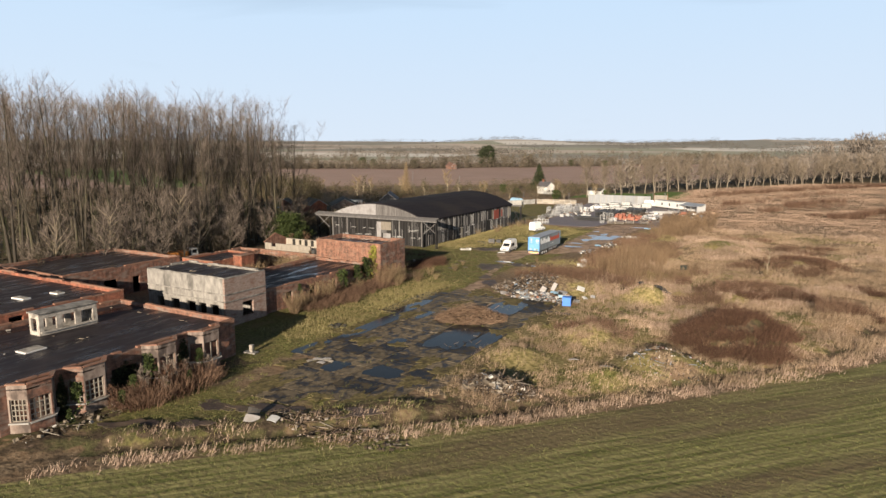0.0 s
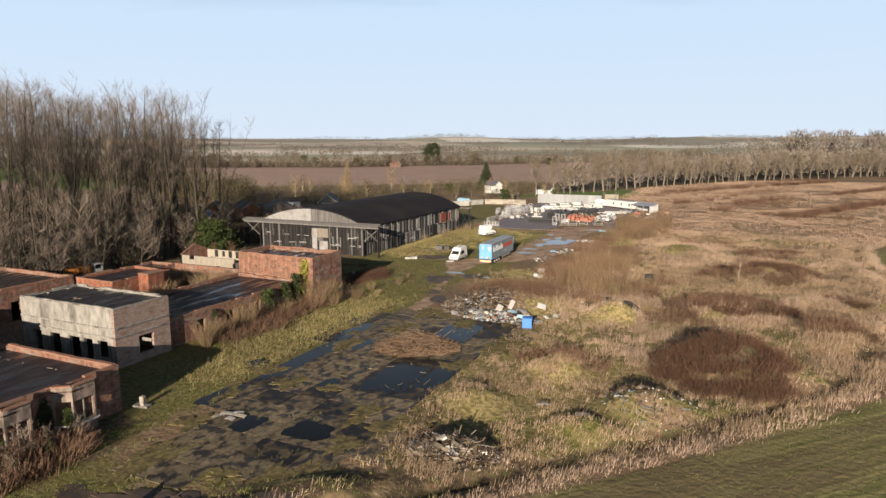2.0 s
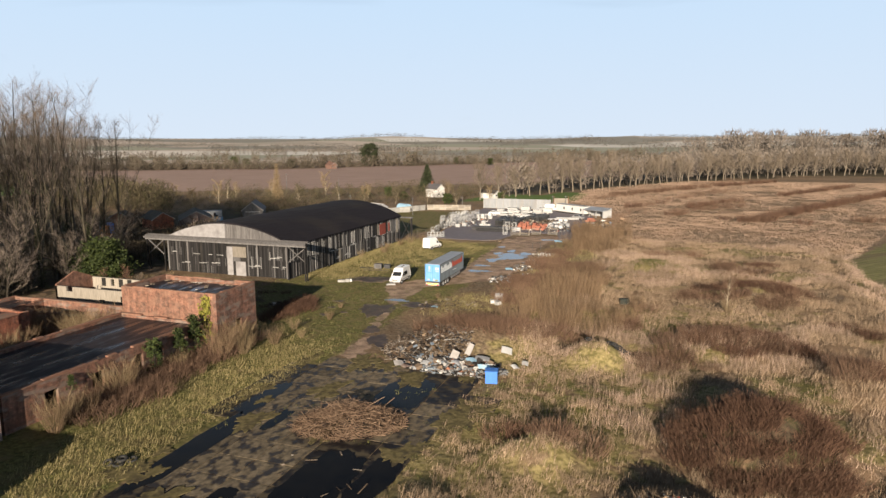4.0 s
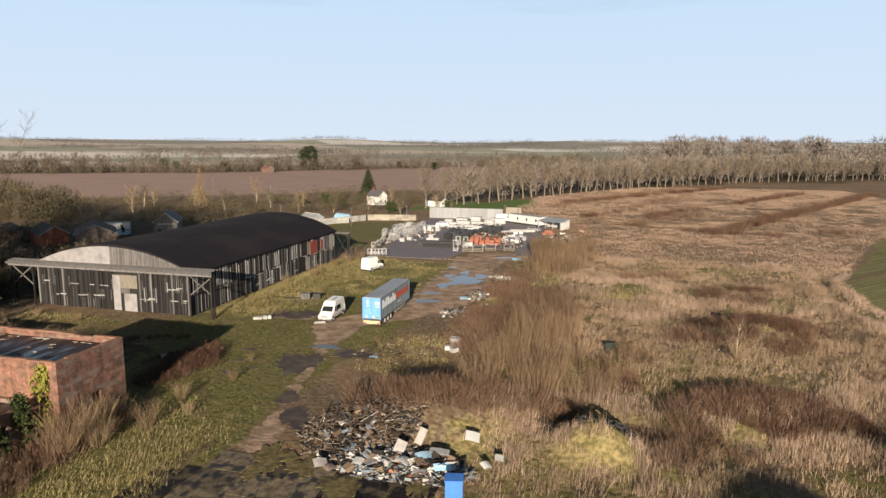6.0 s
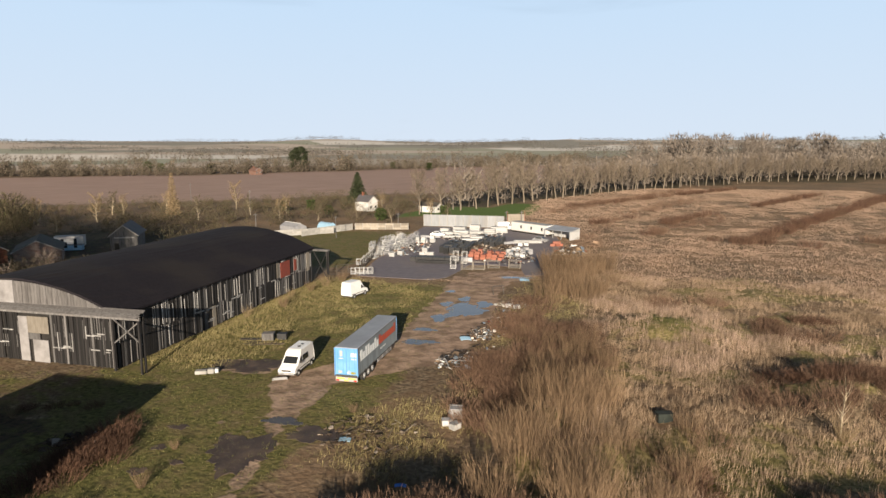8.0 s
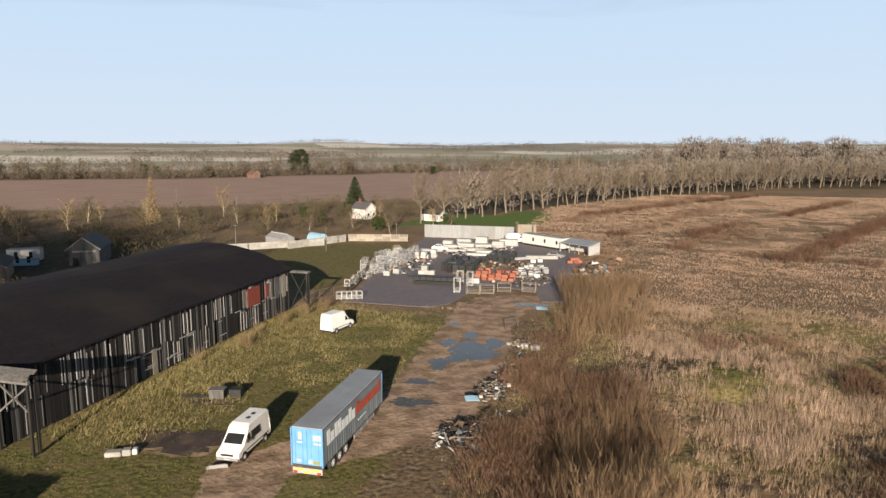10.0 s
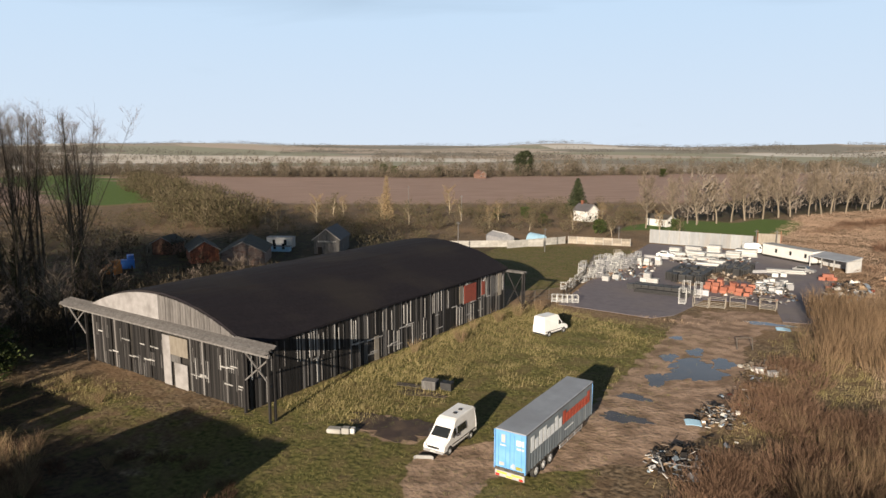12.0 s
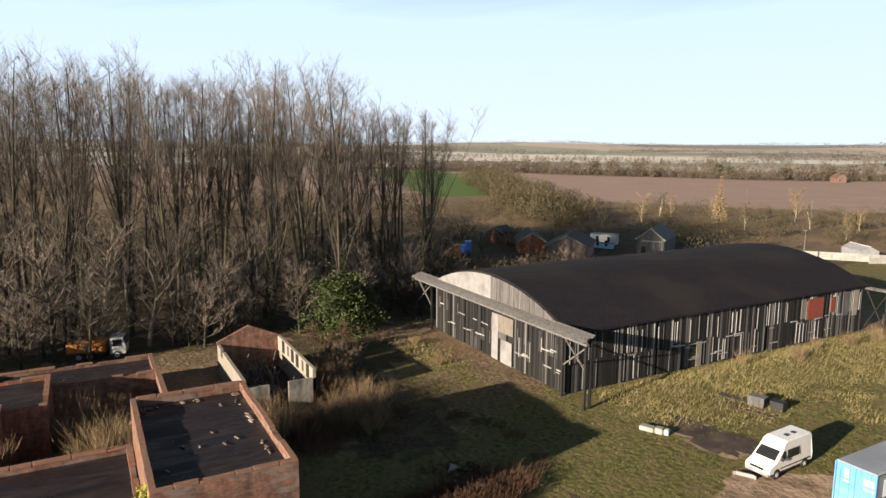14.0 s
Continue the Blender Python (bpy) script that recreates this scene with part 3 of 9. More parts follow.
def mask_crop(x, y):
    near = step(-0.4, 0.5, edge_gap(x, y)) * (1 - step(150, 210, y))
    lawn = step(158, 166, y - 0.25 * (x + 27)) * (1 - step(196, 204, y - 0.9 * (x + 27))) * step(-52, -46, x) * (1 - step(-8, 2, x))
    return near, lawn


def mask_plough(x, y):
    return step(0, 12, y - np.where(x < -65, 263 + 0.72 * (x + 65), 263 + 1.9 * (x + 65))) * (1 - step(0, 14, y - np.interp(x, (-900, -440, -323, -250, -148, 40), (120, 345, 410, 500, 628, 800)))) * step(0, 14, y - 150 + 0.9 * (-x - 330) * 0.0 + np.where(x < -230, (-230 - x) * 0.9, 0))


def mask_mud(x, y):
    cx = np.interp(y, (-40, -25, -12, 0, 10, 30, 45, 58), (4, 0, -3, -6, 3.5, 4.0, 2.5, 2.0))
    w = np.interp(y, (-40, -30, -12, 0, 10, 30, 45, 58), (3.0, 1.6, 1.8, 5, 6, 7, 6, 7))
    m = step(0, 2.2, w - np.abs(x - cx)) * step(-42, -36, y) * (1 - step(57, 61, y))
    m = np.maximum(m, blob(x, y, -14, 2.5, 6, 4) * 1.4)
    m = np.maximum(m, blob(x, y, -6, -16, 9, 9) * 0.3)
    m = np.maximum(m, 1.3 * blob(x, y, 7, 62, 14, 9))
    return np.clip(m, 0, 1)


def mask_green(x, y):
    m = step(-30, -22, x) * (1 - step(-1, 3, x)) * step(-100, -92, y) * (1 - step(-14, 0, y))
    m = np.maximum(m, 0.5 * step(-56, -48, x) * (1 - step(-26, -20, x)) * step(-34, -28, y) * (1 - step(-8, -2, y)))
    m = np.maximum(m, 0.5 * np.clip(blob(x, y, 29, -45, 17, 15) * 2.0, 0, 1))
    m = np.maximum(m, blob(x, y, 36, -14, 5, 9, -20) * 1.8)
    m = np.maximum(m, blob(x, y, 50, -34, 6, 9) * 1.3)
    m = np.maximum(m, blob(x, y, 44, -60, 7, 4, 40) * 1.3)
    m = np.maximum(m, blob(x, y, 34, -70, 12, 6, 40) * 1.4)
    m = np.maximum(m, 0.85 * step(-34, -26, x) * (1 - step(2, 6, x)) * step(-18, -8, y) * (1 - step(46, 54, y)))
    m = np.maximum(m, 0.8 * blob(x, y, 34, 30, 10, 10) * 1.5)
    m = np.maximum(m, 0.85 * step(-70, -60, x) * (1 - step(-30, -26, x)) * step(56, 66, y) * (1 - step(112, 124, y)))
    m = np.maximum(m, 0.95 * np.clip(2 * blob(x, y, 4, -97, 13, 11), 0, 1))
    m = np.maximum(m, 0.6 * step(4, 10, x) * (1 - step(26, 32, x)) * step(-104, -100, y) * (1 - step(-86, -80, y)))
    return np.clip(m, 0, 1)


def mask_litter_and_shade(x, y):
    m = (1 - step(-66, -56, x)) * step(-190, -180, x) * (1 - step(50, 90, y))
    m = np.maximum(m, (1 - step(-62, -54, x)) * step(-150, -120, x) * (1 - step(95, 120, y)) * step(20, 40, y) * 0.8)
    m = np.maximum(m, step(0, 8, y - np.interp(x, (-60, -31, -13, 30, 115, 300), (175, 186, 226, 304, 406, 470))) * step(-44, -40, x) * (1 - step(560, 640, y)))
    # two dark patches painted in for the shade north of the ruins
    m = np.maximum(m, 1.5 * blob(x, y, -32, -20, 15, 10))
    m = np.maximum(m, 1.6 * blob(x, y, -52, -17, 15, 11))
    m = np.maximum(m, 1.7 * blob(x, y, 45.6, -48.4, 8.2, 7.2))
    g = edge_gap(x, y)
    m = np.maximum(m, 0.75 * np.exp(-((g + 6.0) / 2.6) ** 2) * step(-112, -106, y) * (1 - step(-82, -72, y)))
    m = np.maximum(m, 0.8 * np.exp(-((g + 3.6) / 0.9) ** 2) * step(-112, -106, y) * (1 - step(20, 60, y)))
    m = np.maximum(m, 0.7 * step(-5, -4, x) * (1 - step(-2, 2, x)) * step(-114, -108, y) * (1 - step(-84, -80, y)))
    # dark ring round the tyre mound, its shadow painted into the ground
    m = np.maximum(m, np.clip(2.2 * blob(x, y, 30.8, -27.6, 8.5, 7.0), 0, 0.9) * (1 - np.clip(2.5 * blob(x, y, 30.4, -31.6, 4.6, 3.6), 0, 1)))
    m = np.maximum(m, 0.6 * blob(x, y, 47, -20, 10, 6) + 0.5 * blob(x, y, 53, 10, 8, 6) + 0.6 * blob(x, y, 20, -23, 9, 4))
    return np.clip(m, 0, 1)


def mask_moss(x, y):
    m = blob(x, y, 29, -50, 13, 13) * 1.2
    m = np.maximum(m, blob(x, y, 30.5, -31.0, 4, 3.5) * 0.45)
    m = np.maximum(m, blob(x, y, 38, -37, 10, 9) * 1.0)
    m = np.maximum(m, blob(x, y, 33, 27, 10, 11) * 1.2)
    m = np.maximum(m, 0.85 * step(0.42, 0.62, vnoise(x, y, 9, 3, 8)) * step(14, 22, x) * (1 - step(60, 80, y)))
    return np.clip(m, 0, 1)


def axis(lo, hi, fine, far):
    """Even steps from lo to hi, then ever longer ones out to far on both sides."""
    mid = list(np.arange(lo, hi + 0.01, fine))
    out, s = [], fine
    a = hi
    while a < far:
        s *= 1.14
        a += s
        out.append(min(a, far))
    low, s, a = [], fine, lo
    while a > -far:
        s *= 1.14
        a -= s
        low.append(max(a, -far))
    return np.array(low[::-1] + mid + out)


def ground_material():
    m = bpy.data.materials.new("open_ground")
    m.use_nodes = True
    n, l = m.node_tree.nodes, m.node_tree.links
    bsdf = n["Principled BSDF"]
    bsdf.inputs["Roughness"].default_value, bsdf.inputs["Specular IOR Level"].default_value = 0.95, 0.15
    geo = n.new("ShaderNodeNewGeometry")

    def noise_at(scale, detail=5.0, stretch=None, turn=0.0):
        t = n.new("ShaderNodeTexNoise")
        t.inputs["Scale"].default_value, t.inputs["Detail"].default_value = scale, detail
        if stretch:
            mp = n.new("ShaderNodeMapping")
            mp.vector_type = "TEXTURE"
            mp.inputs["Rotation"].default_value, mp.inputs["Scale"].default_value = (0, 0, radians(turn)), tuple(1 / q for q in stretch)
            l.new(geo.outputs["Position"], mp.inputs["Vector"])
            l.new(mp.outputs["Vector"], t.inputs["Vector"])
        else:
            l.new(geo.outputs["Position"], t.inputs["Vector"])
        return t.outputs["Fac"]

    def ranged(v, lo, hi, to0=0.0, to1=1.0):
        r = n.new("ShaderNodeMapRange")
        for k, q in zip(("From Min", "From Max", "To Min", "To Max"), (lo, hi, to0, to1)):
            r.inputs[k].default_value = q
        l.new(v, r.inputs["Value"])
        return r.outputs["Result"]

    def mixed(f, a, b):
        x = n.new("ShaderNodeMix")
        x.data_type = "RGBA"
        for k, q in (("Factor", f), ("A", a), ("B", b)):
            if isinstance(q, tuple):
                x.inputs[k].default_value = (*q, 1)
            elif isinstance(q, float):
                x.inputs[k].default_value = q
            else:
                l.new(q, x.inputs[k])
        return x.outputs["Result"]

    def maths(op, a, b):
        x = n.new("ShaderNodeMath")
        x.operation = op
        for k, q in enumerate((a, b)):
            if isinstance(q, float):
                x.inputs[k].default_value = q
            else:
                l.new(q, x.inputs[k])
        return x.outputs[0]

    masks = []
    for name in ("cover_one", "cover_two", "cover_three"):
        at = n.new("ShaderNodeAttribute")
        at.attribute_name = name
        sp = n.new("ShaderNodeSeparateColor")
        l.new(at.outputs["Color"], sp.inputs["Color"])
        masks += [sp.outputs["Red"], sp.outputs["Green"], sp.outputs["Blue"], at.outputs["Alpha"]]
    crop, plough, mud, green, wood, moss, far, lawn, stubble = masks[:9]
    ragged = ranged(noise_at(0.55, 7.0), 0.3, 0.7, -0.38, 0.38)
    f1, f2, big = noise_at(2.2, 7.0), noise_at(0.45, 6.0), noise_at(0.05, 4.0)

    def edge(v, lo=0.42, hi=0.58):
        return ranged(maths("ADD", v, ragged), lo, hi)

    col = mixed(ranged(f1, 0.36, 0.64), (0.075, 0.056, 0.036), (0.27, 0.203, 0.135))
    col = mixed(ranged(f2, 0.42, 0.62, 0.0, 0.7), col, (0.14, 0.092, 0.055))
    col = mixed(ranged(big, 0.45, 0.6, 0.0, 0.55), col, (0.27, 0.175, 0.105))
    mossy = mixed(ranged(f1, 0.4, 0.62), (0.14, 0.12, 0.045), (0.315, 0.255, 0.115))
    col = mixed(maths("MULTIPLY", edge(moss, 0.25, 0.6), 0.9), col, mossy)
    grass = mixed(ranged(f1, 0.36, 0.62), (0.060, 0.066, 0.019), (0.165, 0.152, 0.05))
    grass = mixed(ranged(f2, 0.45, 0.62, 0.0, 0.75), grass, (0.165, 0.13, 0.062))
    col = mixed(maths("MULTIPLY", edge(green, 0.3, 0.7), 0.9), col, grass)
    dirt = mixed(ranged(f2, 0.38, 0.62), (0.215, 0.147, 0.106), (0.44, 0.312, 0.232))
    dirt = mixed(ranged(f1, 0.5, 0.7, 0.0, 0.5), dirt, (0.10, 0.095, 0.05))
    col = mixed(maths("MULTIPLY", edge(mud), 0.92), col, dirt)
    # leaf litter and soil, also the dark tone of painted shade
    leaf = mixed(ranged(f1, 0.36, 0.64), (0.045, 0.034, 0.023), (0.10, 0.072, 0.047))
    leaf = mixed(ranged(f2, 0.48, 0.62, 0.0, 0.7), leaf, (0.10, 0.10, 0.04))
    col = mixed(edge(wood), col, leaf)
    soil = mixed(ranged(noise_at(0.4, 5.0, (0.08, 1.0, 1.0), 52.0), 0.4, 0.6), (0.275, 0.192, 0.158), (0.36, 0.255, 0.21))
    col = mixed(edge(plough, 0.3, 0.7), col, soil)
    rows = noise_at(1.0, 5.0, (0.09, 2.0, 1.0), 48.0)
    sown = mixed(ranged(rows, 0.36, 0.62), (0.095, 0.105, 0.03), (0.255, 0.235, 0.10))
    sown = mixed(ranged(f1, 0.42, 0.66, 0.0, 0.6), sown, (0.115, 0.085, 0.05))
    sown = mixed(ranged(noise_at(0.14, 4.0, (0.12, 1.0, 1.0), 48.0), 0.5, 0.6, 0.0, 0.7), sown, (0.13, 0.092, 0.058))
    col = mixed(ranged(crop, 0.35, 0.65), col, sown)
    col = mixed(ranged(lawn, 0.35, 0.65), col, mixed(ranged(f1, 0.4, 0.6), (0.075, 0.125, 0.028), (0.11, 0.16, 0.045)))
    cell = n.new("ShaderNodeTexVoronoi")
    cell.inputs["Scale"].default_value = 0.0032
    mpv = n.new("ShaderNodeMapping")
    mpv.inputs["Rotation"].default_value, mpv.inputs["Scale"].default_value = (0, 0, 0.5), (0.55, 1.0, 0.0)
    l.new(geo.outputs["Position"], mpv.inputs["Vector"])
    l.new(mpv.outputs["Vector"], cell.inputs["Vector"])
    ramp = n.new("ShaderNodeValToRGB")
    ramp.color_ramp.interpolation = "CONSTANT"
    # distant field tones, paled and greyed to stand in for haze
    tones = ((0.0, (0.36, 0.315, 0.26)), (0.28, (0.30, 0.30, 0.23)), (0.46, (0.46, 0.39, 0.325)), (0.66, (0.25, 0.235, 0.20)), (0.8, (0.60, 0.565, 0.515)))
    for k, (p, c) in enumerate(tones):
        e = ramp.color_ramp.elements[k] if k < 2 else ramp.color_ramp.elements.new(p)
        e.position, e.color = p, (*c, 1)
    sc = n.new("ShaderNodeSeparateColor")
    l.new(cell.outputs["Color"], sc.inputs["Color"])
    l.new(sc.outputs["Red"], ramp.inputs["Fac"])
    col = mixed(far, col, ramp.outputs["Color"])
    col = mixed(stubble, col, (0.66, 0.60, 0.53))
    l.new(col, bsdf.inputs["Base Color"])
    bp = n.new("ShaderNodeBump")
    bp.inputs["Strength"].default_value, bp.inputs["Distance"].default_value = 0.42, 0.25
    l.new(maths("ADD", f1, noise_at(0.9, 4.0)), bp.inputs["Height"])
    l.new(bp.outputs["Normal"], bsdf.inputs["Normal"])
    return m


def build_ground():
    xs, ys = axis(-32, 76, 0.8, 4800), axis(-112, 62, 0.8, 4800)
    gx, gy = np.meshgrid(xs, ys)
    gz = height(gx, gy)
    nx, ny = len(xs), len(ys)
    verts = np.stack([gx, gy, gz], -1).reshape(-1, 3)
    i = np.arange((ny - 1) * (nx - 1))
    a = (i // (nx - 1)) * nx + i % (nx - 1)
    quads = np.stack([a, a + 1, a + nx + 1, a + nx], -1)
    me = bpy.data.meshes.new("ground")
    me.vertices.add(len(verts))
    me.vertices.foreach_set("co", verts.ravel())
    me.loops.add(quads.size)
    me.loops.foreach_set("vertex_index", quads.ravel())
    me.polygons.add(len(quads))
    me.polygons.foreach_set("loop_start", np.arange(len(quads)) * 4)
    me.polygons.foreach_set("use_smooth", np.ones(len(quads), bool))
    me.update(calc_edges=True)
    crop, lawn = mask_crop(gx, gy)
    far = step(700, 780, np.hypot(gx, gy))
    green_far = step(0, 10, gy - 126 + 0.3 * (gx + 344)) * (1 - step(0, 14, gy - 150 + 0.44 * (gx + 264))) * step(-600, -580, gx) * (1 - step(-262, -250, gx))
    lawn = np.maximum(lawn, green_far)
    plough = mask_plough(gx, gy) * (1 - green_far)
    one = np.stack([crop, plough, mask_mud(gx, gy), mask_green(gx, gy)], -1)
    two = np.stack([mask_litter_and_shade(gx, gy) * (1 - crop) * (1 - lawn), mask_moss(gx, gy), far, lawn], -1)
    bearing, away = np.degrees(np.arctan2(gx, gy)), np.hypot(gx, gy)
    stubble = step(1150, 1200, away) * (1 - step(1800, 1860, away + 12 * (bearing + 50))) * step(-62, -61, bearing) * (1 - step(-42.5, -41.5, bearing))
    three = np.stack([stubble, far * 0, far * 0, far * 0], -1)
    for name, data in (("cover_one", one), ("cover_two", two), ("cover_three", three)):
        at = me.attributes.new(name, "FLOAT_COLOR", "POINT")
        at.data.foreach_set("color", data.reshape(-1).astype(np.float32))
    me.materials.append(ground_material())
    return tagged(new("ground", me), "rough grass, mud, sown and ploughed ground", "ground", kind="structure")


build_ground()


# ---- the old hangar ----
HX0, HX1, HY0, HY1, HEAVE, HRIDGE = -55.6, -28.1, -2.0, 48.2, 6.4, 9.95


def arc_z(x, eave=HEAVE, ridge=HRIDGE, x0=HX0, x1=HX1):
    half, mid, rise = (x1 - x0) / 2, (x0 + x1) / 2, ridge - eave
    r = (half * half + rise * rise) / (2 * rise)
    return ridge - r + math.sqrt(max(r * r - (x - mid) ** 2, 0))


def build_hangar():
    h = thing("hangar", "derelict boarded hangar with a black bowed felt roof", "hangar", kind="")
    rnd = random.Random(5)
    # near-black skins behind the boards, painted as the shade inside
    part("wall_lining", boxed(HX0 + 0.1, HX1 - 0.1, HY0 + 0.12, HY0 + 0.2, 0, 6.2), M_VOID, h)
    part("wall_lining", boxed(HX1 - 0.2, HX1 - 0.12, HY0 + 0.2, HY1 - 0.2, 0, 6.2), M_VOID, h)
    part("wall", boxed(HX0, HX0 + 0.2, HY0 + 0.2, HY1 - 0.2, 0, 6.3), M_TAR_BOARD, h)
    part("wall", boxed(HX0, HX1, HY1 - 0.2, HY1, 0, 6.3), M_TAR_BOARD, h)
    # bowed roof with thickness
    bm = bmesh.new()
    n = 36
    top, low = [], []
    for k in range(n + 1):
        x = HX0 - 0.35 + (HX1 - HX0 + 0.7) * k / n
        z = arc_z(x, HEAVE - 0.02, HRIDGE, HX0 - 0.35, HX1 + 0.35)
        top.append((x, z))
    rows = 14
    grid = []
    for j in range(rows + 1):
        y = HY0 - 0.15 + (HY1 - HY0 + 0.45) * j / rows
        grid.append([bm.verts.new((x, y, z + rnd.uniform(-0.035, 0.035))) for x, z in top])
    under = [[bm.verts.new(v.co - Vector((0, 0, 0.22))) for v in r] for r in (grid[0], grid[-1])]
    for j in range(rows):
        for k in range(n):
            bm.faces.new((grid[j][k], grid[j][k + 1], grid[j + 1][k + 1], grid[j + 1][k]))
    for r, u, flip in ((grid[0], under[0], False), (grid[-1], under[1], True)):
        for k in range(n):
            f = (r[k], u[k], u[k + 1], r[k + 1])
            bm.faces.new(f[::-1] if flip else f)
    for k in range(n):
        bm.faces.new((under[0][k], under[1][k], under[1][k + 1], under[0][k + 1]))
    for k in (0, n):
        f = [g[k] for g in grid] + [under[1][k], under[0][k]]
        bm.faces.new(f if k == 0 else f[::-1])
    bmesh.ops.recalc_face_normals(bm, faces=bm.faces)
    part("roof", bm, M_FELT, h, "black bowed felt roof", smooth=False)
    # far gable
    bm = bmesh.new()
    pts = [(x, HY1 - 0.05, arc_z(x) - 0.25) for x in np.linspace(HX0 + 0.1, HX1 - 0.1, 20)]
    extruded(bm, [(HX0 + 0.1, HY1 - 0.05, 6.2)] + pts + [(HX1 - 0.1, HY1 - 0.05, 6.2)], (0, 0.08, 0))
    part("gable", bm, M_GREY_BOARD, h)
    # near gable: pale boarding over one half, grey boards over the other
    def gx(x):
        return arc_z(x, 6.75, 9.72, -55.4, -28.6)
    mid = -41.6
    bm = bmesh.new()
    xs = np.linspace(-55.3, mid, 18)
    extruded(bm, [(float(x), HY0 - 0.35, gx(x)) for x in xs] + [(mid, HY0 - 0.35, 6.72)], (0, 0.18, 0))
    part("gable", bm, M_GABLE_WHITE, h, "faded white boarded half of the gable")
    x = mid + 0.02
    while x < -29.1:
        w = 0.42
        x1 = min(x + w, -29.0)
        y = HY0 - 0.35 + 0.06 * rnd.random()
        part("gable_board", extruded(bmesh.new(), [(x, y, 6.7), (x1 - 0.03, y, 6.7), (x1 - 0.03, y, gx(x1) - 0.02), (x, y, gx(x) - 0.02)], (0, 0.08, 0)), M_GABLE_BOARD, h)
        x = x1
    # near-black backing so that gaps between gable boards look shaded
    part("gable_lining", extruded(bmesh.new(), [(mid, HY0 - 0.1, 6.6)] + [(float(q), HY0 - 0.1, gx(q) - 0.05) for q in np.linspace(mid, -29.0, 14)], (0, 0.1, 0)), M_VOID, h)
    # door runner ledge along the front, past both corners
    for k in range(6):
        y0 = HY0 - 1.5 + 0.235 * k
        z = 6.5 + 0.105 * k
        a, b = -60.4 + rnd.uniform(0, 0.5), -23.9 + rnd.uniform(-0.25, 0.1)
        part("ledge_board", extruded(bmesh.new(), [(a, y0, z), (a, y0 + 0.225, z + 0.09), (a, y0 + 0.225, z + 0.15), (a, y0, z + 0.05)], (b - a, 0, 0)), M_GREY_BOARD if k == 2 else M_GABLE_BOARD, h)
    part("runner_beam", boxed(-60.0, -24.0, HY0 - 1.1, HY0 - 0.85, 6.16, 6.51, 0.02), M_GREY_BOARD, h)
    part("runner_beam", boxed(-60.0, -24.0, HY0 - 0.45, HY0 - 0.22, 6.16, 6.51, 0.02), M_TAR_BOARD, h)
    # posts and braces past each corner
    for px, qx in ((-24.2, HX1), (-59.6, HX0)):
        for dy in (-0.95, -0.3):
            part("post", beam(bmesh.new(), (px, HY0 + dy, -0.2), (px, HY0 + dy, 6.16), 0.2, 0.2), M_TAR_BOARD, h)
        for z0, z1 in ((3.3, 6.1), (6.1, 3.3)):
            part("brace", beam(bmesh.new(), (px, HY0 - 0.62, z0), (qx + (0.3 if px > qx else -0.3), HY0 - 0.62, z1), 0.12, 0.14), M_GREY_BOARD, h)
        part("post", beam(bmesh.new(), (qx + (0.15 if px > qx else -0.15), HY0 - 0.62, -0.1), (qx + (0.15 if px > qx else -0.15), HY0 - 0.62, 6.16), 0.22, 0.22), M_TAR_BOARD, h)
    # the same runner past the far corner
    part("runner_beam", boxed(-29.0, -24.9, HY1 + 0.25, HY1 + 0.5, 5.7, 6.0), M_GREY_BOARD, h)
    part("runner_beam", boxed(-29.0, -24.9, HY1 + 0.85, HY1 + 1.1, 5.7, 6.0), M_GREY_BOARD, h)
    for z0, z1 in ((0.6, 5.5), (5.5, 0.6)):
        part("brace", beam(bmesh.new(), (-27.9, HY1 + 0.55, z0), (-25.3, HY1 + 0.55, z1), 0.1, 0.12), M_TAR_BOARD, h)
    for dy in (0.35, 0.98):
        part("post", beam(bmesh.new(), (-25.2, HY1 + dy, -0.2), (-25.2, HY1 + dy, 5.7), 0.2, 0.2), M_TAR_BOARD, h)
    # eaves gutter board and window band on the long side
    part("fascia", boxed(HX1 + 0.02, HX1 + 0.1, HY0, HY1, 6.1, 6.34), M_TAR_BOARD, h)
    part("red_panel", boxed(HX1 + 0.06, HX1 + 0.12, 36.2, 39.4, 3.0, 5.6), M_RED_PANEL, h, "rust red sheet panel")
    part("red_panel", boxed(HX1 + 0.06, HX1 + 0.12, 41.0, 41.9, 3.4, 5.4), M_RED_PANEL, h, "rust red sheet panel")
    part("pale_panel", boxed(HX1 + 0.05, HX1 + 0.11, 34.9, 35.8, 3.2, 5.7), M_PALE_WOOD, h)
    part("pale_panel", boxed(HX1 + 0.05, HX1 + 0.11, 43.6, 44.9, 2.6, 5.8), M_GREY_BOARD, h)
    part("pale_panel", boxed(HX1 + 0.05, HX1 + 0.11, 45.9, 46.9, 2.4, 5.8), M_PALE_WOOD, h)
    part("side_door", boxed(HX1 + 0.05, HX1 + 0.11, 16.4, 17.2, 0, 2.9), M_PALE_WOOD, h, "pale wooden side door")
    # big pale door leaf in the front
    part("door_leaf", boxed(-41.6, -40.3, HY0 - 0.12, HY0 - 0.04, 0.05, 5.45), M_GABLE_WHITE, h, "pale patched door leaf")
    part("door_leaf", boxed(-40.28, -37.3, HY0 - 0.13, HY0 - 0.05, 3.5, 5.5), M_PALE_WOOD, h, "pale patched door leaf")
    part("door_leaf", boxed(-39.7, -37.5, HY0 - 0.12, HY0 - 0.04, 0.0, 2.7), M_GABLE_WHITE, h, "whitewashed lower door leaf")
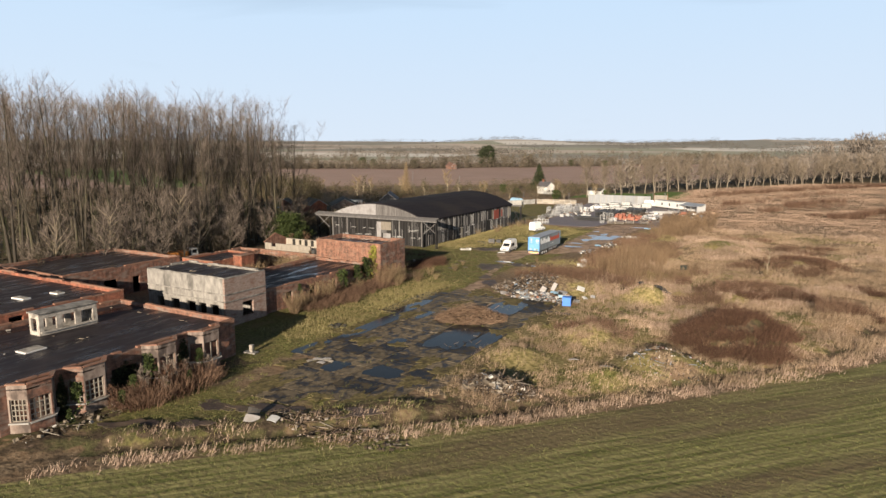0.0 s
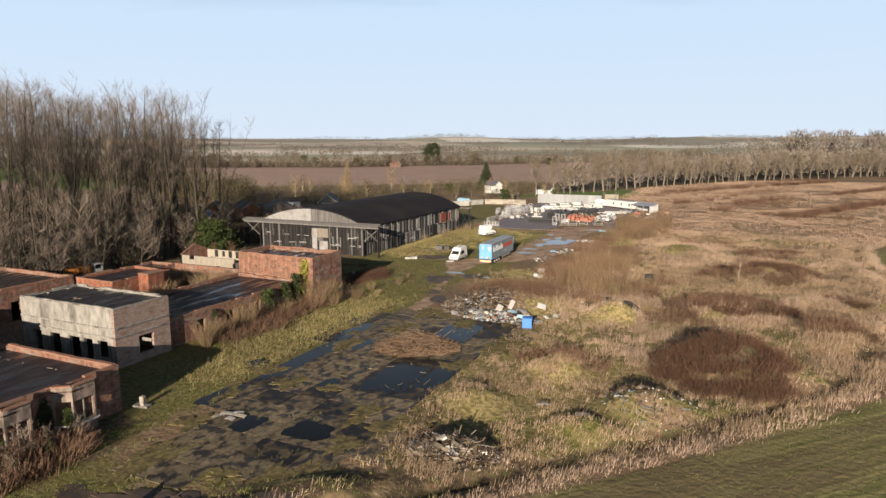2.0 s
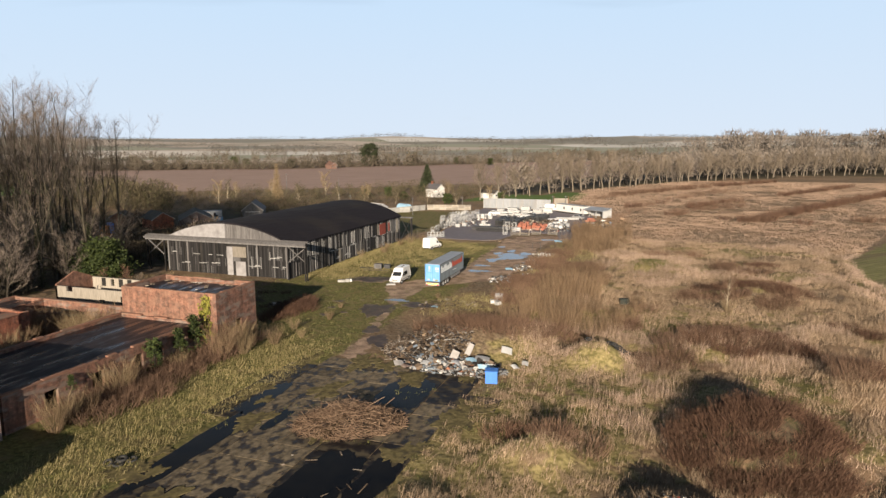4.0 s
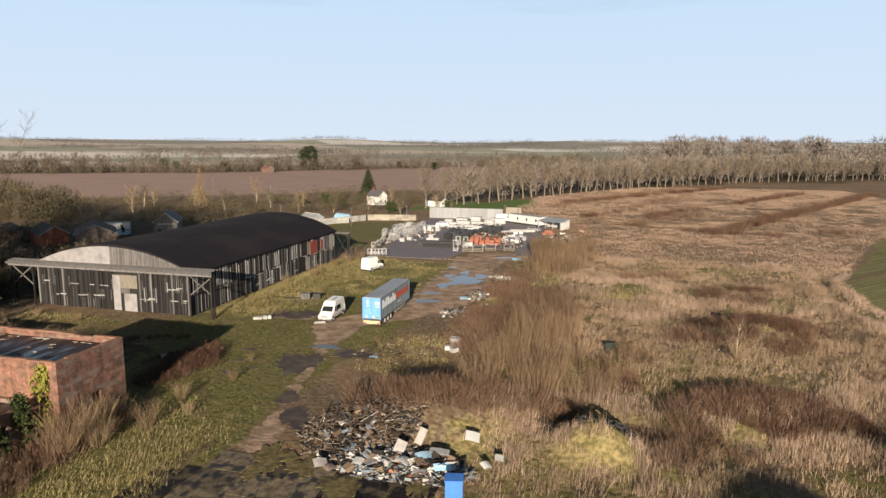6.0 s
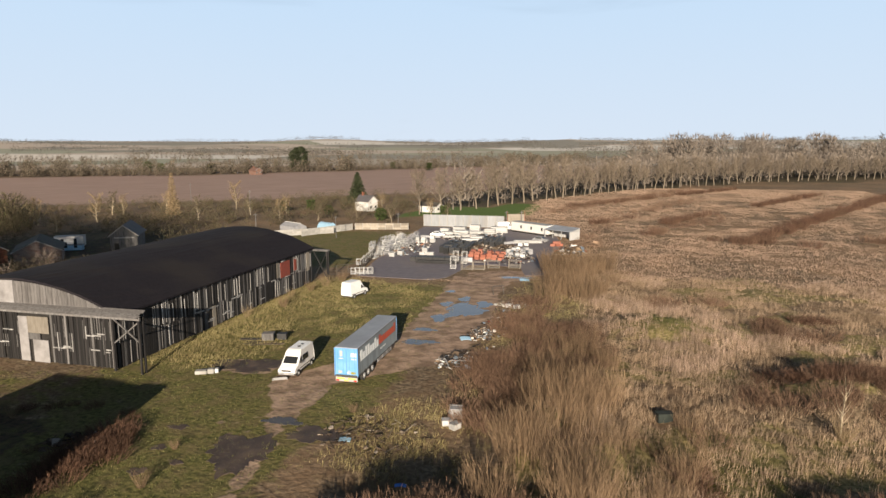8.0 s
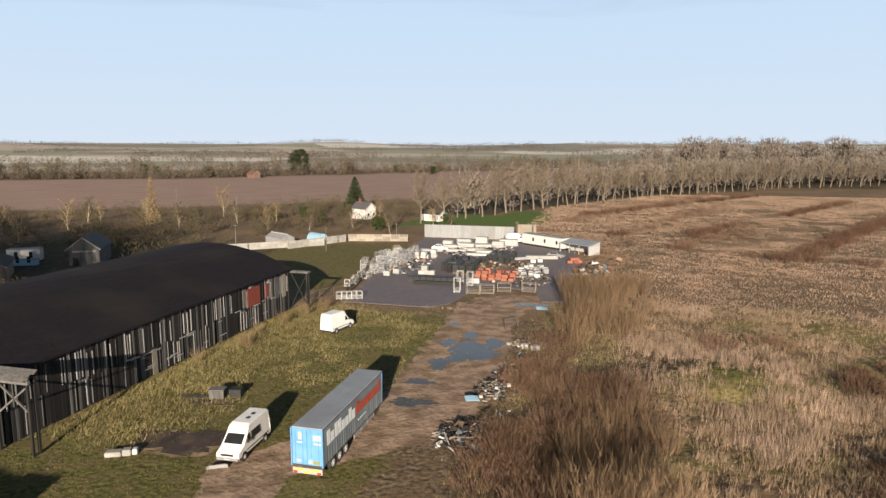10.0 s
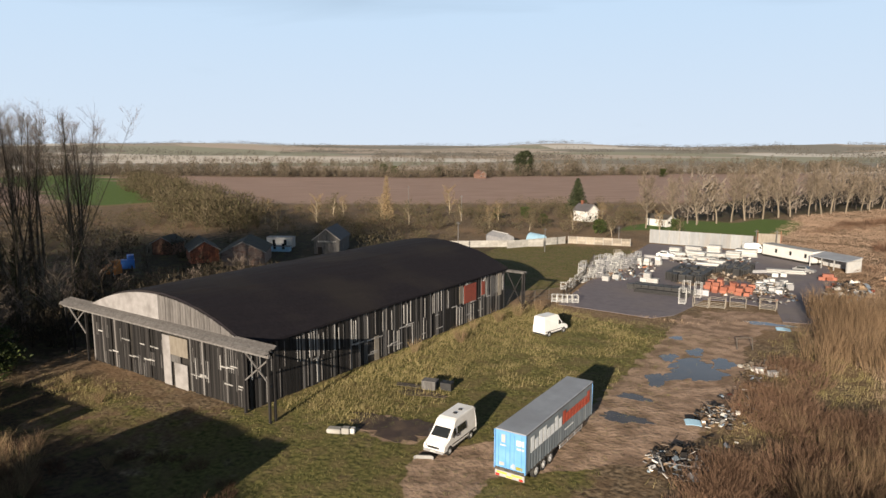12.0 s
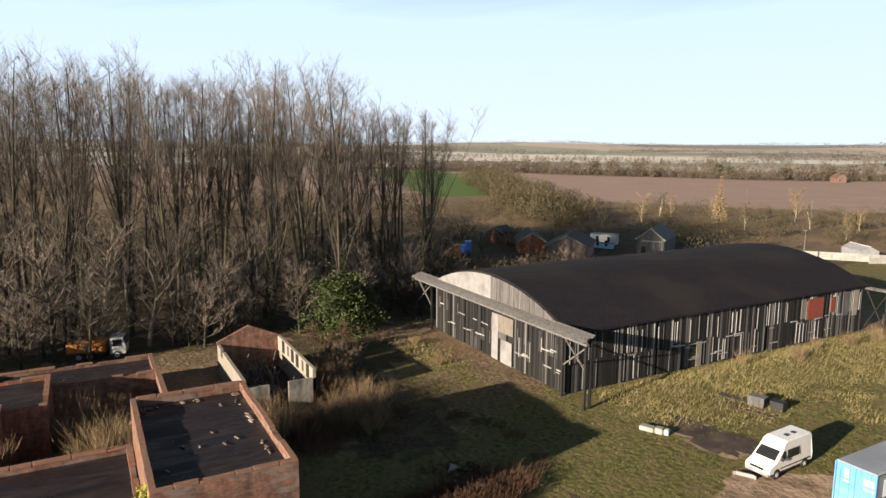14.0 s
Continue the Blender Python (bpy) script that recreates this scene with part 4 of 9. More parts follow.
    part("door_leaf", boxed(-40.28, -38.6, HY0 - 0.12, HY0 - 0.04, 2.72, 3.48), M_GREY_BOARD, h)
    # boards, one by one
    tar = mesh_of("board", boxed(-0.15, 0.15, -0.03, 0.03, 0, 1, 0.0), M_TAR_BOARD)
    grey = mesh_of("board", boxed(-0.13, 0.13, -0.03, 0.03, 0, 1, 0.0), M_GREY_BOARD)
    pale = mesh_of("board", boxed(-0.05, 0.05, -0.04, 0.04, 0, 1, 0.0), M_PALE_BOARD)
    strip = mesh_of("board", boxed(-0.035, 0.035, -0.04, 0.04, 0, 1, 0.0), M_GREY_BOARD)

    def board(x, y, z0, length, turn, me):
        m = pose(x, y, z0, 0, rnd.uniform(-0.8, 0.8), turn) @ Matrix.Diagonal((1, 1, length, 1))
        shared("board", me, h, m)
    x = HX0 + 0.2
    while x < HX1 - 0.1:
        if not -41.7 < x < -37.2:
            if rnd.random() < 0.95:
                board(x, HY0 - rnd.uniform(0, 0.04), rnd.uniform(0, 0.15), 6.1 - rnd.uniform(0, 0.2), 0, grey if rnd.random() < 0.05 else tar)
            if rnd.random() < 0.6:
                board(x + 0.16, HY0 - 0.06, rnd.choice((0.1, 1.6, 3.3)), rnd.choice((1.5, 2.2, 3.9)), 0, pale if rnd.random() < 0.16 else strip)
        x += 0.33
    y = HY0 + 0.2
    while y < HY1 - 0.1:
        far = y / HY1
        r = rnd.random()
        if r < 0.95:
            board(HX1 + rnd.uniform(0, 0.05), y, rnd.uniform(-0.1, 0.1), 6.1, 90, grey if rnd.random() < 0.1 + 0.4 * far else tar)
        if rnd.random() < 0.5 + 0.2 * far:
            board(HX1 + 0.07, y + 0.15, rnd.choice((0.2, 3.0, 3.2)), rnd.choice((2.4, 2.6, 2.9)), 90, pale if rnd.random() < 0.3 + 0.4 * far else strip)
        y += 0.345
    # short horizontal pale battens
    bat = mesh_of("batten", boxed(-0.5, 0.5, -0.03, 0.03, -0.06, 0.06), M_PALE_BOARD)
    for k in range(56):
        z = rnd.choice((1.9, 2.1, 3.7, 3.9)) + rnd.uniform(-0.1, 0.1)
        if k < 30:
            xx = rnd.uniform(HX0 + 1, HX1 - 1)
            if -42.5 < xx < -36.6:
                continue
            shared("batten", bat, h, pose(xx, HY0 - 0.09, z, 0, 0, 0) @ Matrix.Diagonal((rnd.uniform(0.5, 1.3), 1, 1, 1)))
        else:
            shared("batten", bat, h, pose(HX1 + 0.1, rnd.uniform(6, 46), z - 0.9, 0, 0, 90) @ Matrix.Diagonal((rnd.uniform(0.7, 1.8), 1, 1, 1)))
    return h


build_hangar()


# ---- the derelict brick buildings ----
def window_bars(parent, p, q, z0, z1, cols=3, rows=2, material=None, inset=0.14):
    """Mullions and a frame in an opening from p to q in the plan."""
    p, q = Vector((*p, 0)), Vector((*q, 0))
    d = (q - p)
    bm = bmesh.new()
    L = d.length
    for k in range(cols + 1):
        x = 0.05 + (L - 0.1) * k / cols
        box(bm, x - 0.045, x + 0.045, inset, inset + 0.08, z0, z1)
    for k in range(rows + 1):
        z = z0 + 0.05 + (z1 - z0 - 0.1) * k / rows
        box(bm, 0, L, inset + 0.01, inset + 0.07, z - 0.04, z + 0.04)
    ob = part("window_frame", bm, material or M_PALE_WOOD, parent, "peeling pale window frame")
    ob.matrix_basis = pose(p.x, p.y, 0, 0, 0, math.degrees(math.atan2(d.y, d.x)))
    return ob


COPE_MESH = {}


def flat_block(label, x0, x1, y0, y1, top, roof_z, mat_wall, east=(), south=(), north=(), west=(), mat_roof=None, mat_cope=None, thick=0.34, cope=0.42, name="ruined_building", mats=None):
    """A flat-roofed block: four walls with openings, an inner roof slab and uneven copings."""
    mats = mats or {}
    b = thing(name, label, "building")
    wall(b, "wall", (x1, y0), (x1, y1), -0.3, top, thick, mats.get("e", mat_wall), east)
    wall(b, "wall", (x0, y0), (x1 - thick, y0), -0.3, top, thick, mats.get("s", mat_wall), south)
    wall(b, "wall", (x1 - thick, y1), (x0, y1), -0.3, top, thick, mats.get("n", mat_wall), north)
    wall(b, "wall", (x0, y1 - thick), (x0, y0 + thick), -0.3, top, thick, mats.get("w", mat_wall), west)
    part("roof", boxed(x0 + thick - 0.01, x1 - thick + 0.01, y0 + thick - 0.01, y1 - thick + 0.01, roof_z - 0.25, roof_z), mat_roof or M_ASPHALT_ROOF, b, "dark wet asphalt roof")
    # floor coloured near-black in place of shade indoors
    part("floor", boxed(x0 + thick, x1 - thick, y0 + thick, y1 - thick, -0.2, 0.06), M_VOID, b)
    rnd = random.Random(int(abs(x0 * 7 + y0 * 3)))
    o = (cope - thick) / 2
    runs = (((x1 - thick / 2, y0 - o), (x1 - thick / 2, y1 + o)), ((x0 - o, y0 + thick / 2), (x1 - thick - o, y0 + thick / 2)),
            ((x1 - thick - o, y1 - thick / 2), (x0 - o, y1 - thick / 2)), ((x0 + thick / 2, y1 - thick - o), (x0 + thick / 2, y0 + thick + o)))
    stone = COPE_MESH.setdefault((mat_cope or M_COPING).name, None) or mesh_of("coping_stone", boxed(0, 1, -0.5, 0.5, 0, 1, 0.04), mat_cope or M_COPING)
    COPE_MESH[(mat_cope or M_COPING).name] = stone
    for p, q in runs:
        p, q = Vector((*p, 0)), Vector((*q, 0))
        d = (q - p)
        L, a = d.length, 0.0
        while a < L - 0.05:
            s = min(rnd.uniform(0.9, 2.4), L - a)
            if rnd.random() < 0.84:
                lift = rnd.uniform(0, 0.12)
                u = p + d * ((a + 0.01) / L)
                shared("coping_stone", stone, b, pose(u.x, u.y, top + 0.003, 0, 0, math.degrees(math.atan2(d.y, d.x))) @ Matrix.Diagonal((s - 0.02, cope + rnd.uniform(-0.03, 0.03), 0.10 + lift, 1)))
            a += s
    return b


def canted_bay(parent, yc, x=-4.5, depth=1.3, half=2.0, top=4.35):
    """A three-sided bay window with a plinth, piers, mullions and a parapet of its own."""
    pts = [(x, yc - half), (x + depth, yc - half + 0.95), (x + depth, yc + half - 0.95), (x, yc + half)]
    rnd = random.Random(int(yc * 10))
    for k, (p, q) in enumerate(zip(pts, pts[1:])):
        L = (Vector((*q, 0)) - Vector((*p, 0))).length
        m = (M_BAY, M_BRICK_WORN, M_BAY)[(k + int(abs(yc))) % 3]
        wall(parent, "bay_wall", p, q, -0.3, top, 0.26, m, ((0.14, L - 0.14, 1.05, 3.05),), "cracked bay wall with patchy render")
        if rnd.random() < 0.8:
            u = (Vector((*q, 0)) - Vector((*p, 0))).normalized()
            a, b = Vector((*p, 0)) + u * 0.14, Vector((*q, 0)) - u * 0.14
            window_bars(parent, a.xy, b.xy, 1.05, 3.05, 4 if yc < -100 else 2, 4 if yc < -95 else 1, M_PALE_WOOD)
    bm = bmesh.new()
    extruded(bm, [(px, py, top - 0.5) for px, py in pts], (0, 0, 0.12))
    part("bay_roof", bm, M_ASPHALT_ROOF, parent)
    bm = bmesh.new()
    for p, q in zip(pts, pts[1:]):
        beam(bm, (*p, top + 0.07), (*q, top + 0.07), 0.36, 0.12)
    part("coping", bm, M_COPING, parent)
    bm = bmesh.new()
    for p, q in zip(pts, pts[1:]):
        beam(bm, (*p, 0.98), (*q, 0.98), 0.42, 0.1)
    part("sill", bm, M_CONCRETE, parent)


front = flat_block("ruined brick and render block with bay windows", -25.2, -4.5, -114, -82.2, 4.2, 3.75, M_BRICK_WORN,
                   east=((3.5, 6.2, 0, 2.6), (11.0, 11.8, 0, 2.5), (16.4, 19.2, 0.6, 2.8), (23.9, 25.0, 0, 2.4)),
                   north=((3, 4.2, 0, 2.2), (8, 9.4, 0.9, 2.3)))
# added near-black backing that makes the bay windows look unlit
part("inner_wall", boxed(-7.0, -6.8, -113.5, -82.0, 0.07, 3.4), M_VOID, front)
for yc in (-105.0, -100.1, -92.3, -86.7):
    canted_bay(front, yc, half=2.0)


def build_lantern():
    """The white clerestory box that stands on the front block's roof."""
    b = thing("roof_lantern", "white plastered roof lantern with empty windows", "roof lantern", (-19.6, -93.0, 3.7))
    e = tuple((0.5 + 2.1 * k, 1.9 + 2.1 * k, 0.5, 1.9) for k in range(3))
    wall(b, "wall", (0.95, -3.3), (0.95, 3.3), 0, 2.4, 0.22, M_PLASTER, e)
    wall(b, "wall", (-0.95, -3.3), (0.73, -3.3), 0, 2.4, 0.22, M_PLASTER, ((0.35, 1.4, 0.5, 1.9),))
    wall(b, "wall", (0.73, 3.3), (-0.95, 3.3), 0, 2.4, 0.22, M_PLASTER)
    wall(b, "wall", (-0.95, 3.08), (-0.95, -3.08), 0, 2.4, 0.22, M_PLASTER, e)
    part("roof", boxed(-1.1, 1.1, -3.45, 3.45, 2.402, 2.55, 0.03), M_RENDER, b, "stained flat slab")
    part("sill", boxed(0.97, 1.15, -3.2, 3.2, 0.35, 0.48), M_PLASTER, b)


build_lantern()
for x, y, w, d in ((-14.5, -99.5, 1.6, 2.2), (-34, -90, 2.4, 1.0), (-38, -94, 2.2, 1.0), (-33, -86, 1.6, 1.0)):
    z = 3.7 if x > -25 else 4.85
    b = thing("rooflight", "low white framed rooflight opening", "rooflight", (x, y, z), 4)
    part("kerb", extruded(bmesh.new(), [(-w / 2, -d / 2, 0), (w / 2, -d / 2, 0), (w / 2, d / 2, 0), (-w / 2, d / 2, 0)], (0, 0, 0.18)), M_WHITE_PAINT, b)
    part("glass", boxed(-w / 2 + 0.12, w / 2 - 0.12, -d / 2 + 0.12, d / 2 - 0.12, 0.183, 0.2), M_PLASTER, b)

flat_block("ruined red brick block with a wet flat roof", -62, -25.3, -101, -81.7, 5.25, 4.85, M_BRICK, east=((5, 6.6, 4.0, 4.9), (12.5, 14, 4.0, 4.8)), south=((20, 22, 1, 3),))
flat_block("ruined brown brick block with open doorways", -63, -44.5, -78.5, -57.5, 4.6, 4.2, M_BRICK_WORN,
           east=((2.0, 4.2, 0.9, 2.6), (6.5, 8.7, 0.9, 2.8), (11.5, 12.8, 0, 2.7), (15.2, 16.6, 0, 2.7)), south=((3, 5, 1, 2.6), (9, 11, 1, 2.6)))
flat_block("grey rendered concrete block with broken openings", -30.1, -14.4, -74.6, -67.2, 6.55, 6.42, M_RENDER,
           east=((3.0, 5.0, 0.9, 2.9),), south=((2.0, 3.4, 0, 2.9), (4.9, 6.6, 0.0, 2.9), (8.2, 9.9, 0.2, 2.9), (10.6, 12.0, 0.2, 2.9), (12.8, 14.4, 1.0, 2.9)),
           mat_cope=M_RENDER, mats={"e": M_RENDER_PINK}, cope=0.3)
b = thing("string_course", "stained projecting concrete band on the grey block", "band")
for z in (3.35, 4.35):
    part("band", boxed(-14.4, -14.3, -74.6, -67.2, z, z + 0.14), M_RENDER, b)
    part("band", boxed(-30.1, -14.3, -74.7, -74.6, z, z + 0.14), M_RENDER, b)
flat_block("long low ruin with ivy on its brick wall", -27.6, -15.0, -66.5, -41.1, 3.45, 3.1, M_BRICK_WORN,
           east=((4.0, 5.4, 0.5, 2.4), (9.2, 10.6, 0.6, 2.4), (14.6, 15.8, 0.8, 2.6), (17.8, 18.8, 0.8, 2.6), (21.2, 22.3, 0.8, 2.6)))
flat_block("low orange brick block with a wet roof", -44.6, -36.8, -57.0, -46.5, 4.2, 3.95, M_BRICK)
flat_block("square red brick block with a wet flat roof", -27.4, -13.0, -41.0, -33.3, 6.85, 6.35, M_BRICK_WORN, east=((3.6, 4.6, 1.5, 3.0),), mats={"s": M_BRICK_PALE}, cope=0.36)
flat_block("low brick range behind the overgrown yard", -50.5, -44.8, -62, -37.8, 3.1, 2.8, M_BRICK_WORN)
for x0, x1, y0, y1, z, n, seed in ((-26.8, -13.6, -40.4, -33.9, 6.35, 44, 61), (-24.6, -5.2, -112, -83, 3.75, 26, 62), (-29.6, -14.9, -74, -67.7, 6.42, 12, 63)):
    r = random.Random(seed)
    bm = bmesh.new()
    for k in range(n):
        u, v = r.random(), r.random()
        if r.random() < 0.7:
            u = 0.03 if r.random() < 0.4 else u
            v = 0.95 if u > 0.05 else v
        px, py, w, d = x0 + (x1 - x0) * u, y0 + (y1 - y0) * v, r.uniform(0.08, 0.4), r.uniform(0.06, 0.2)
        beam(bm, (px - w, py, z + 0.05), (px + w, py + r.uniform(-0.2, 0.2), z + r.uniform(0.05, 0.12)), d, 0.05)
    t = part("roof_scraps", bm, M_RUBBLE)
    tagged(t, "loose felt and slate scraps on the flat roof", "scraps", kind="stuff")
b = thing("brick_stack", "squat orange brick stack beside the low block", "chimney", (-35.6, -51.0, 0))
part("shaft", boxed(-1.15, 0.9, -1.5, 1.5, -0.2, 4.7, 0.03), M_BRICK, b)
part("cap", boxed(-1.17, 1.0, -1.6, 1.6, 4.702, 4.85, 0.03), M_COPING, b)
b = thing("yard_wall", "broken brick yard wall", "wall")
wall(b, "wall", (-44.8, -38.0), (-27.5, -38.0), -0.2, 3.2, 0.34, M_BRICK_WORN)
part("coping", boxed(-44.8, -27.5, -38.05, -37.6, 3.203, 3.32), M_COPING, b)


def build_roofless():
    """The roofless house: long pale walls with window slots and a brick gable."""
    b = thing("roofless_house", "roofless house with cream walls and a brick gable", "house")
    x0, x1, y0, y1 = -50.4, -37.4, -31.4, -24.6
    slots = tuple((1.2 + 1.75 * k, 1.9 + 1.75 * k, 2.3, 3.4) for k in range(6))
    wall(b, "wall", (x1, y1), (x0, y1), -0.2, 3.55, 0.3, M_PALE_WOOD, slots, "cream wall with window slots")
    wall(b, "wall", (x0, y0), (x1, y0), -0.2, 3.4, 0.3, M_PALE_WOOD, ((2.2, 3.4, 2.7, 3.41), (8.6, 9.6, 1.1, 1.9)), "cream wall, broken down")
    wall(b, "wall", (x1, y0), (x1, y1), -0.2, 2.6, 0.3, M_RENDER, ((2.4, 4.2, 0, 2.61),), "broken grey end wall")
    bm = extruded(bmesh.new(), [(x0, y0, -0.2), (x0, y1, -0.2), (x0, y1, 3.6), (x0, (y0 + y1) / 2, 5.1), (x0, y0, 3.6)], (0.34, 0, 0))
    part("gable", bm, M_BRICK_PALE, b, "brown brick gable wall")
    # added boards keep sun stripes off the grass; near-black like empty slots
    for k in (0, 2, 3, 5):
        s0, s1 = slots[k][:2]
        part("slot_board", boxed(x1 - s1 - 0.04, x1 - s0 + 0.04, y1 - 0.38, y1 - 0.31, 2.2, 3.5), M_VOID, b, "added near-black board that blocks sun through a slot")
    # deep shade of the roofless rooms painted into the floor colour
    part("floor", boxed(x0 + 0.4, x1 - 0.35, y0 + 0.35, y1 - 0.35, -0.1, 0.08), M_VOID, b)
    rnd = random.Random(3)
    bm = bmesh.new()
    for k in range(60):
        p = Vector((rnd.uniform(-48.5, -39.5), rnd.uniform(-30.4, -25.6), 0.1))
        q = p + Vector((rnd.uniform(-1.5, 1.5), rnd.uniform(-1.5, 1.5), rnd.uniform(0.2, 2.6)))
        beam(bm, p, q, 0.09, 0.12)
    t = thing("fallen_timbers", "heap of fallen roof timbers", "timbers", kind="stuff")
    part("timber", bm, M_GREY_BOARD, t)


build_roofless()


# ---- vehicles ----
def wheel(parent, x, y, r=0.5, w=0.3, rim=None):
    t = part("wheel", rod(bmesh.new(), (-w / 2, 0, 0), (w / 2, 0, 0), r, r, 20), M_RUBBER, parent)
    t.matrix_basis = pose(x, y, r)
    s = 1 if x > 0 else -1
    bm = rod(bmesh.new(), (s * w / 2, 0, 0), (s * (w / 2 + 0.02), 0, 0), r * 0.62, r * 0.58, 16)
    rod(bm, (s * (w / 2 + 0.01), 0, 0), (s * (w / 2 + 0.06), 0, 0), r * 0.22, r * 0.18, 10)
    part("rim", bm, rim or M_STEEL, t)


def build_trailer():
    t = thing("curtain_side_trailer", "blue and grey curtain-sided lorry trailer, parked without tractor", "trailer", (-0.95, 6.3, 0), 1.0)
    L, W, z0, z1 = 6.8, 1.275, 1.12, 4.12
    part("floor", boxed(-W, W, -L, L, z0 - 0.16, z0, 0.02), M_DARK_STEEL, t)
    part("roof", extruded(bmesh.new(), [(-W, -L, z1 - 0.05), (W, -L, z1 - 0.05), (W * 0.96, -L, z1 + 0.03), (-W * 0.96, -L, z1 + 0.03)], (0, 2 * L, 0)), M_TRAILER_ROOF, t, "grey weathered roof skin")
    part("headboard", boxed(-W, W, L - 0.06, L, z0, z1 - 0.052), M_TRAILER_BLUE, t)
    for s in (-1, 1):
        bm = bmesh.new()
        n = 90
        lo, hi = [], []
        for k in range(n + 1):
            y = -L + 0.1 + (2 * L - 0.2) * k / n
            b = 0.018 * math.sin(k * 1.9) + 0.012 * math.sin(k * 0.7 + 1)
            hi.append(bm.verts.new((s * (W - 0.03), y, z1 - 0.14)))
            lo.append(bm.verts.new((s * (W - 0.01 + b), y, z0 - 0.06)))
        back = [[bm.verts.new(v.co - Vector((s * 0.03, 0, 0))) for v in q] for q in (lo, hi)]
        for k in range(n):
            bm.faces.new((lo[k], lo[k + 1], hi[k + 1], hi[k]))
            bm.faces.new((back[0][k + 1], back[0][k], back[1][k], back[1][k + 1]))
        bmesh.ops.recalc_face_normals(bm, faces=bm.faces)
        part("curtain", bm, M_CURTAIN, t, "slate grey side curtain")
        part("top_rail", boxed(min(s * (W - 0.05), s * W), max(s * (W - 0.05), s * W), -L, L, z1 - 0.14, z1 - 0.052), M_DARK_STEEL, t)
        # plain blocks where the haulier's name stands
        for k in range(8):
            y = -L + 0.75 + 0.74 * k
            hgt = 1.05 if k in (0, 2, 3, 6) else 0.72
            ob = part("name_block", boxed(0, 0.012, 0, 0.6, 0, hgt * 1.12, 0.0), M_LETTER_WHITE, t)
            ob.matrix_basis = pose(s * (W + 0.035) - (0.012 if s < 0 else 0), y, z0 + 1.38)
        for k in range(9):
            y = -L + 6.75 + 0.68 * k
            hgt = 0.95 if k in (0, 8) else 0.68
            ob = part("name_block", boxed(0, 0.012, 0, 0.55, 0, hgt * 1.15, 0), M_LETTER_RED, t)
            ob.matrix_basis = pose(s * (W + 0.035) - (0.012 if s < 0 else 0), y, z0 + 1.42)
        for k in range(4):
            ob = part("mark_block", boxed(0, 0.012, 0, 0.36, 0, 0.12), M_LETTER_WHITE, t)
            ob.matrix_basis = pose(s * (W + 0.035) - (0.012 if s < 0 else 0), -L + 7.2 + 0.5 * k, z0 + 0.75)
        part("side_guard", beam(bmesh.new(), (s * (W - 0.05), -0.4, 0.62), (s * (W - 0.05), 4.6, 0.62), 0.05, 0.1), M_STEEL, t)
        part("side_guard", beam(bmesh.new(), (s * (W - 0.05), -0.4, 0.86), (s * (W - 0.05), 4.6, 0.86), 0.05, 0.1), M_STEEL, t)
        for y in (-0.3, 1.3, 2.9, 4.5):
            part("guard_post", boxed(s * (W - 0.06) - 0.03, s * (W - 0.06) + 0.03, y - 0.03, y + 0.03, 0.55, 1.0), M_STEEL, t)
        part("landing_leg", boxed(s * 0.8 - 0.08, s * 0.8 + 0.08, 4.9, 5.06, 0.02, 0.98), M_DARK_STEEL, t)
        part("leg_foot", boxed(s * 0.8 - 0.16, s * 0.8 + 0.16, 4.82, 5.14, -0.06, 0.03), M_DARK_STEEL, t)
        part("chassis_rail", boxed(s * 0.45 - 0.06, s * 0.45 + 0.06, -L + 0.1, L - 0.2, 0.62, 0.955), M_DARK_STEEL, t)
        for y in (-4.75, -3.45, -2.15):
            wheel(t, s * 1.02, y, 0.5, 0.36, M_WHITE_PLASTIC)
    # rear doors, decals and bumper
    for s in (-1, 1):
        part("rear_door", boxed(min(s * 0.012, s * (W - 0.06)), max(s * 0.012, s * (W - 0.06)), -L - 0.03, -L + 0.03, z0 + 0.05, z1 - 0.14), M_TRAILER_BLUE, t, "sky blue rear door")
        for x in (0.35, 0.95):
            part("lock_rod", rod(bmesh.new(), (s * x, -L - 0.06, z0 + 0.05), (s * x, -L - 0.06, z1 - 0.15), 0.02), M_TRAILER_BLUE, t)
        part("corner_post", boxed(s * W - 0.06, s * W + 0.02, -L - 0.05, -L + 0.08, z0 - 0.1, z1 - 0.05), M_TRAILER_BLUE, t)
    part("rear_header", boxed(-W + 0.06, W - 0.06, -L - 0.04, -L + 0.04, z1 - 0.135, z1 - 0.055), M_TRAILER_BLUE, t)
    marks = ((-0.72, 2.05, 0.32, 0.62), (-0.82, 1.78, 0.5, 0.1), (0.52, 2.05, 0.62, 0.42), (0.55, 1.72, 0.6, 0.14), (-0.9, 0.22, 0.42, 0.26), (0.22, 0.12, 0.2, 0.42), (0.1, 0.2, 0.1, 0.2))
    for x, z, w, h in marks:
        part("mark_block", boxed(x, x + w, -L - 0.045, -L - 0.032, z0 + z, z0 + z + h), M_WHITE_PLASTIC, t)
    part("mark_block", boxed(0.5, 1.05, -L - 0.045, -L - 0.032, z0 + 0.14, z0 + 0.4), M_LEAF_YELLOW, t)
    part("bumper", boxed(-W + 0.05, W - 0.05, -L - 0.1, -L + 0.06, 0.45, 0.92, 0.03), M_WHITE_PLASTIC, t)
    for s in (-1, 1):
        part("tail_lamp", boxed(s * 0.98 - 0.16, s * 0.98 + 0.16, -L - 0.13, -L - 0.1, 0.5, 0.66), M_RED_LAMP, t)
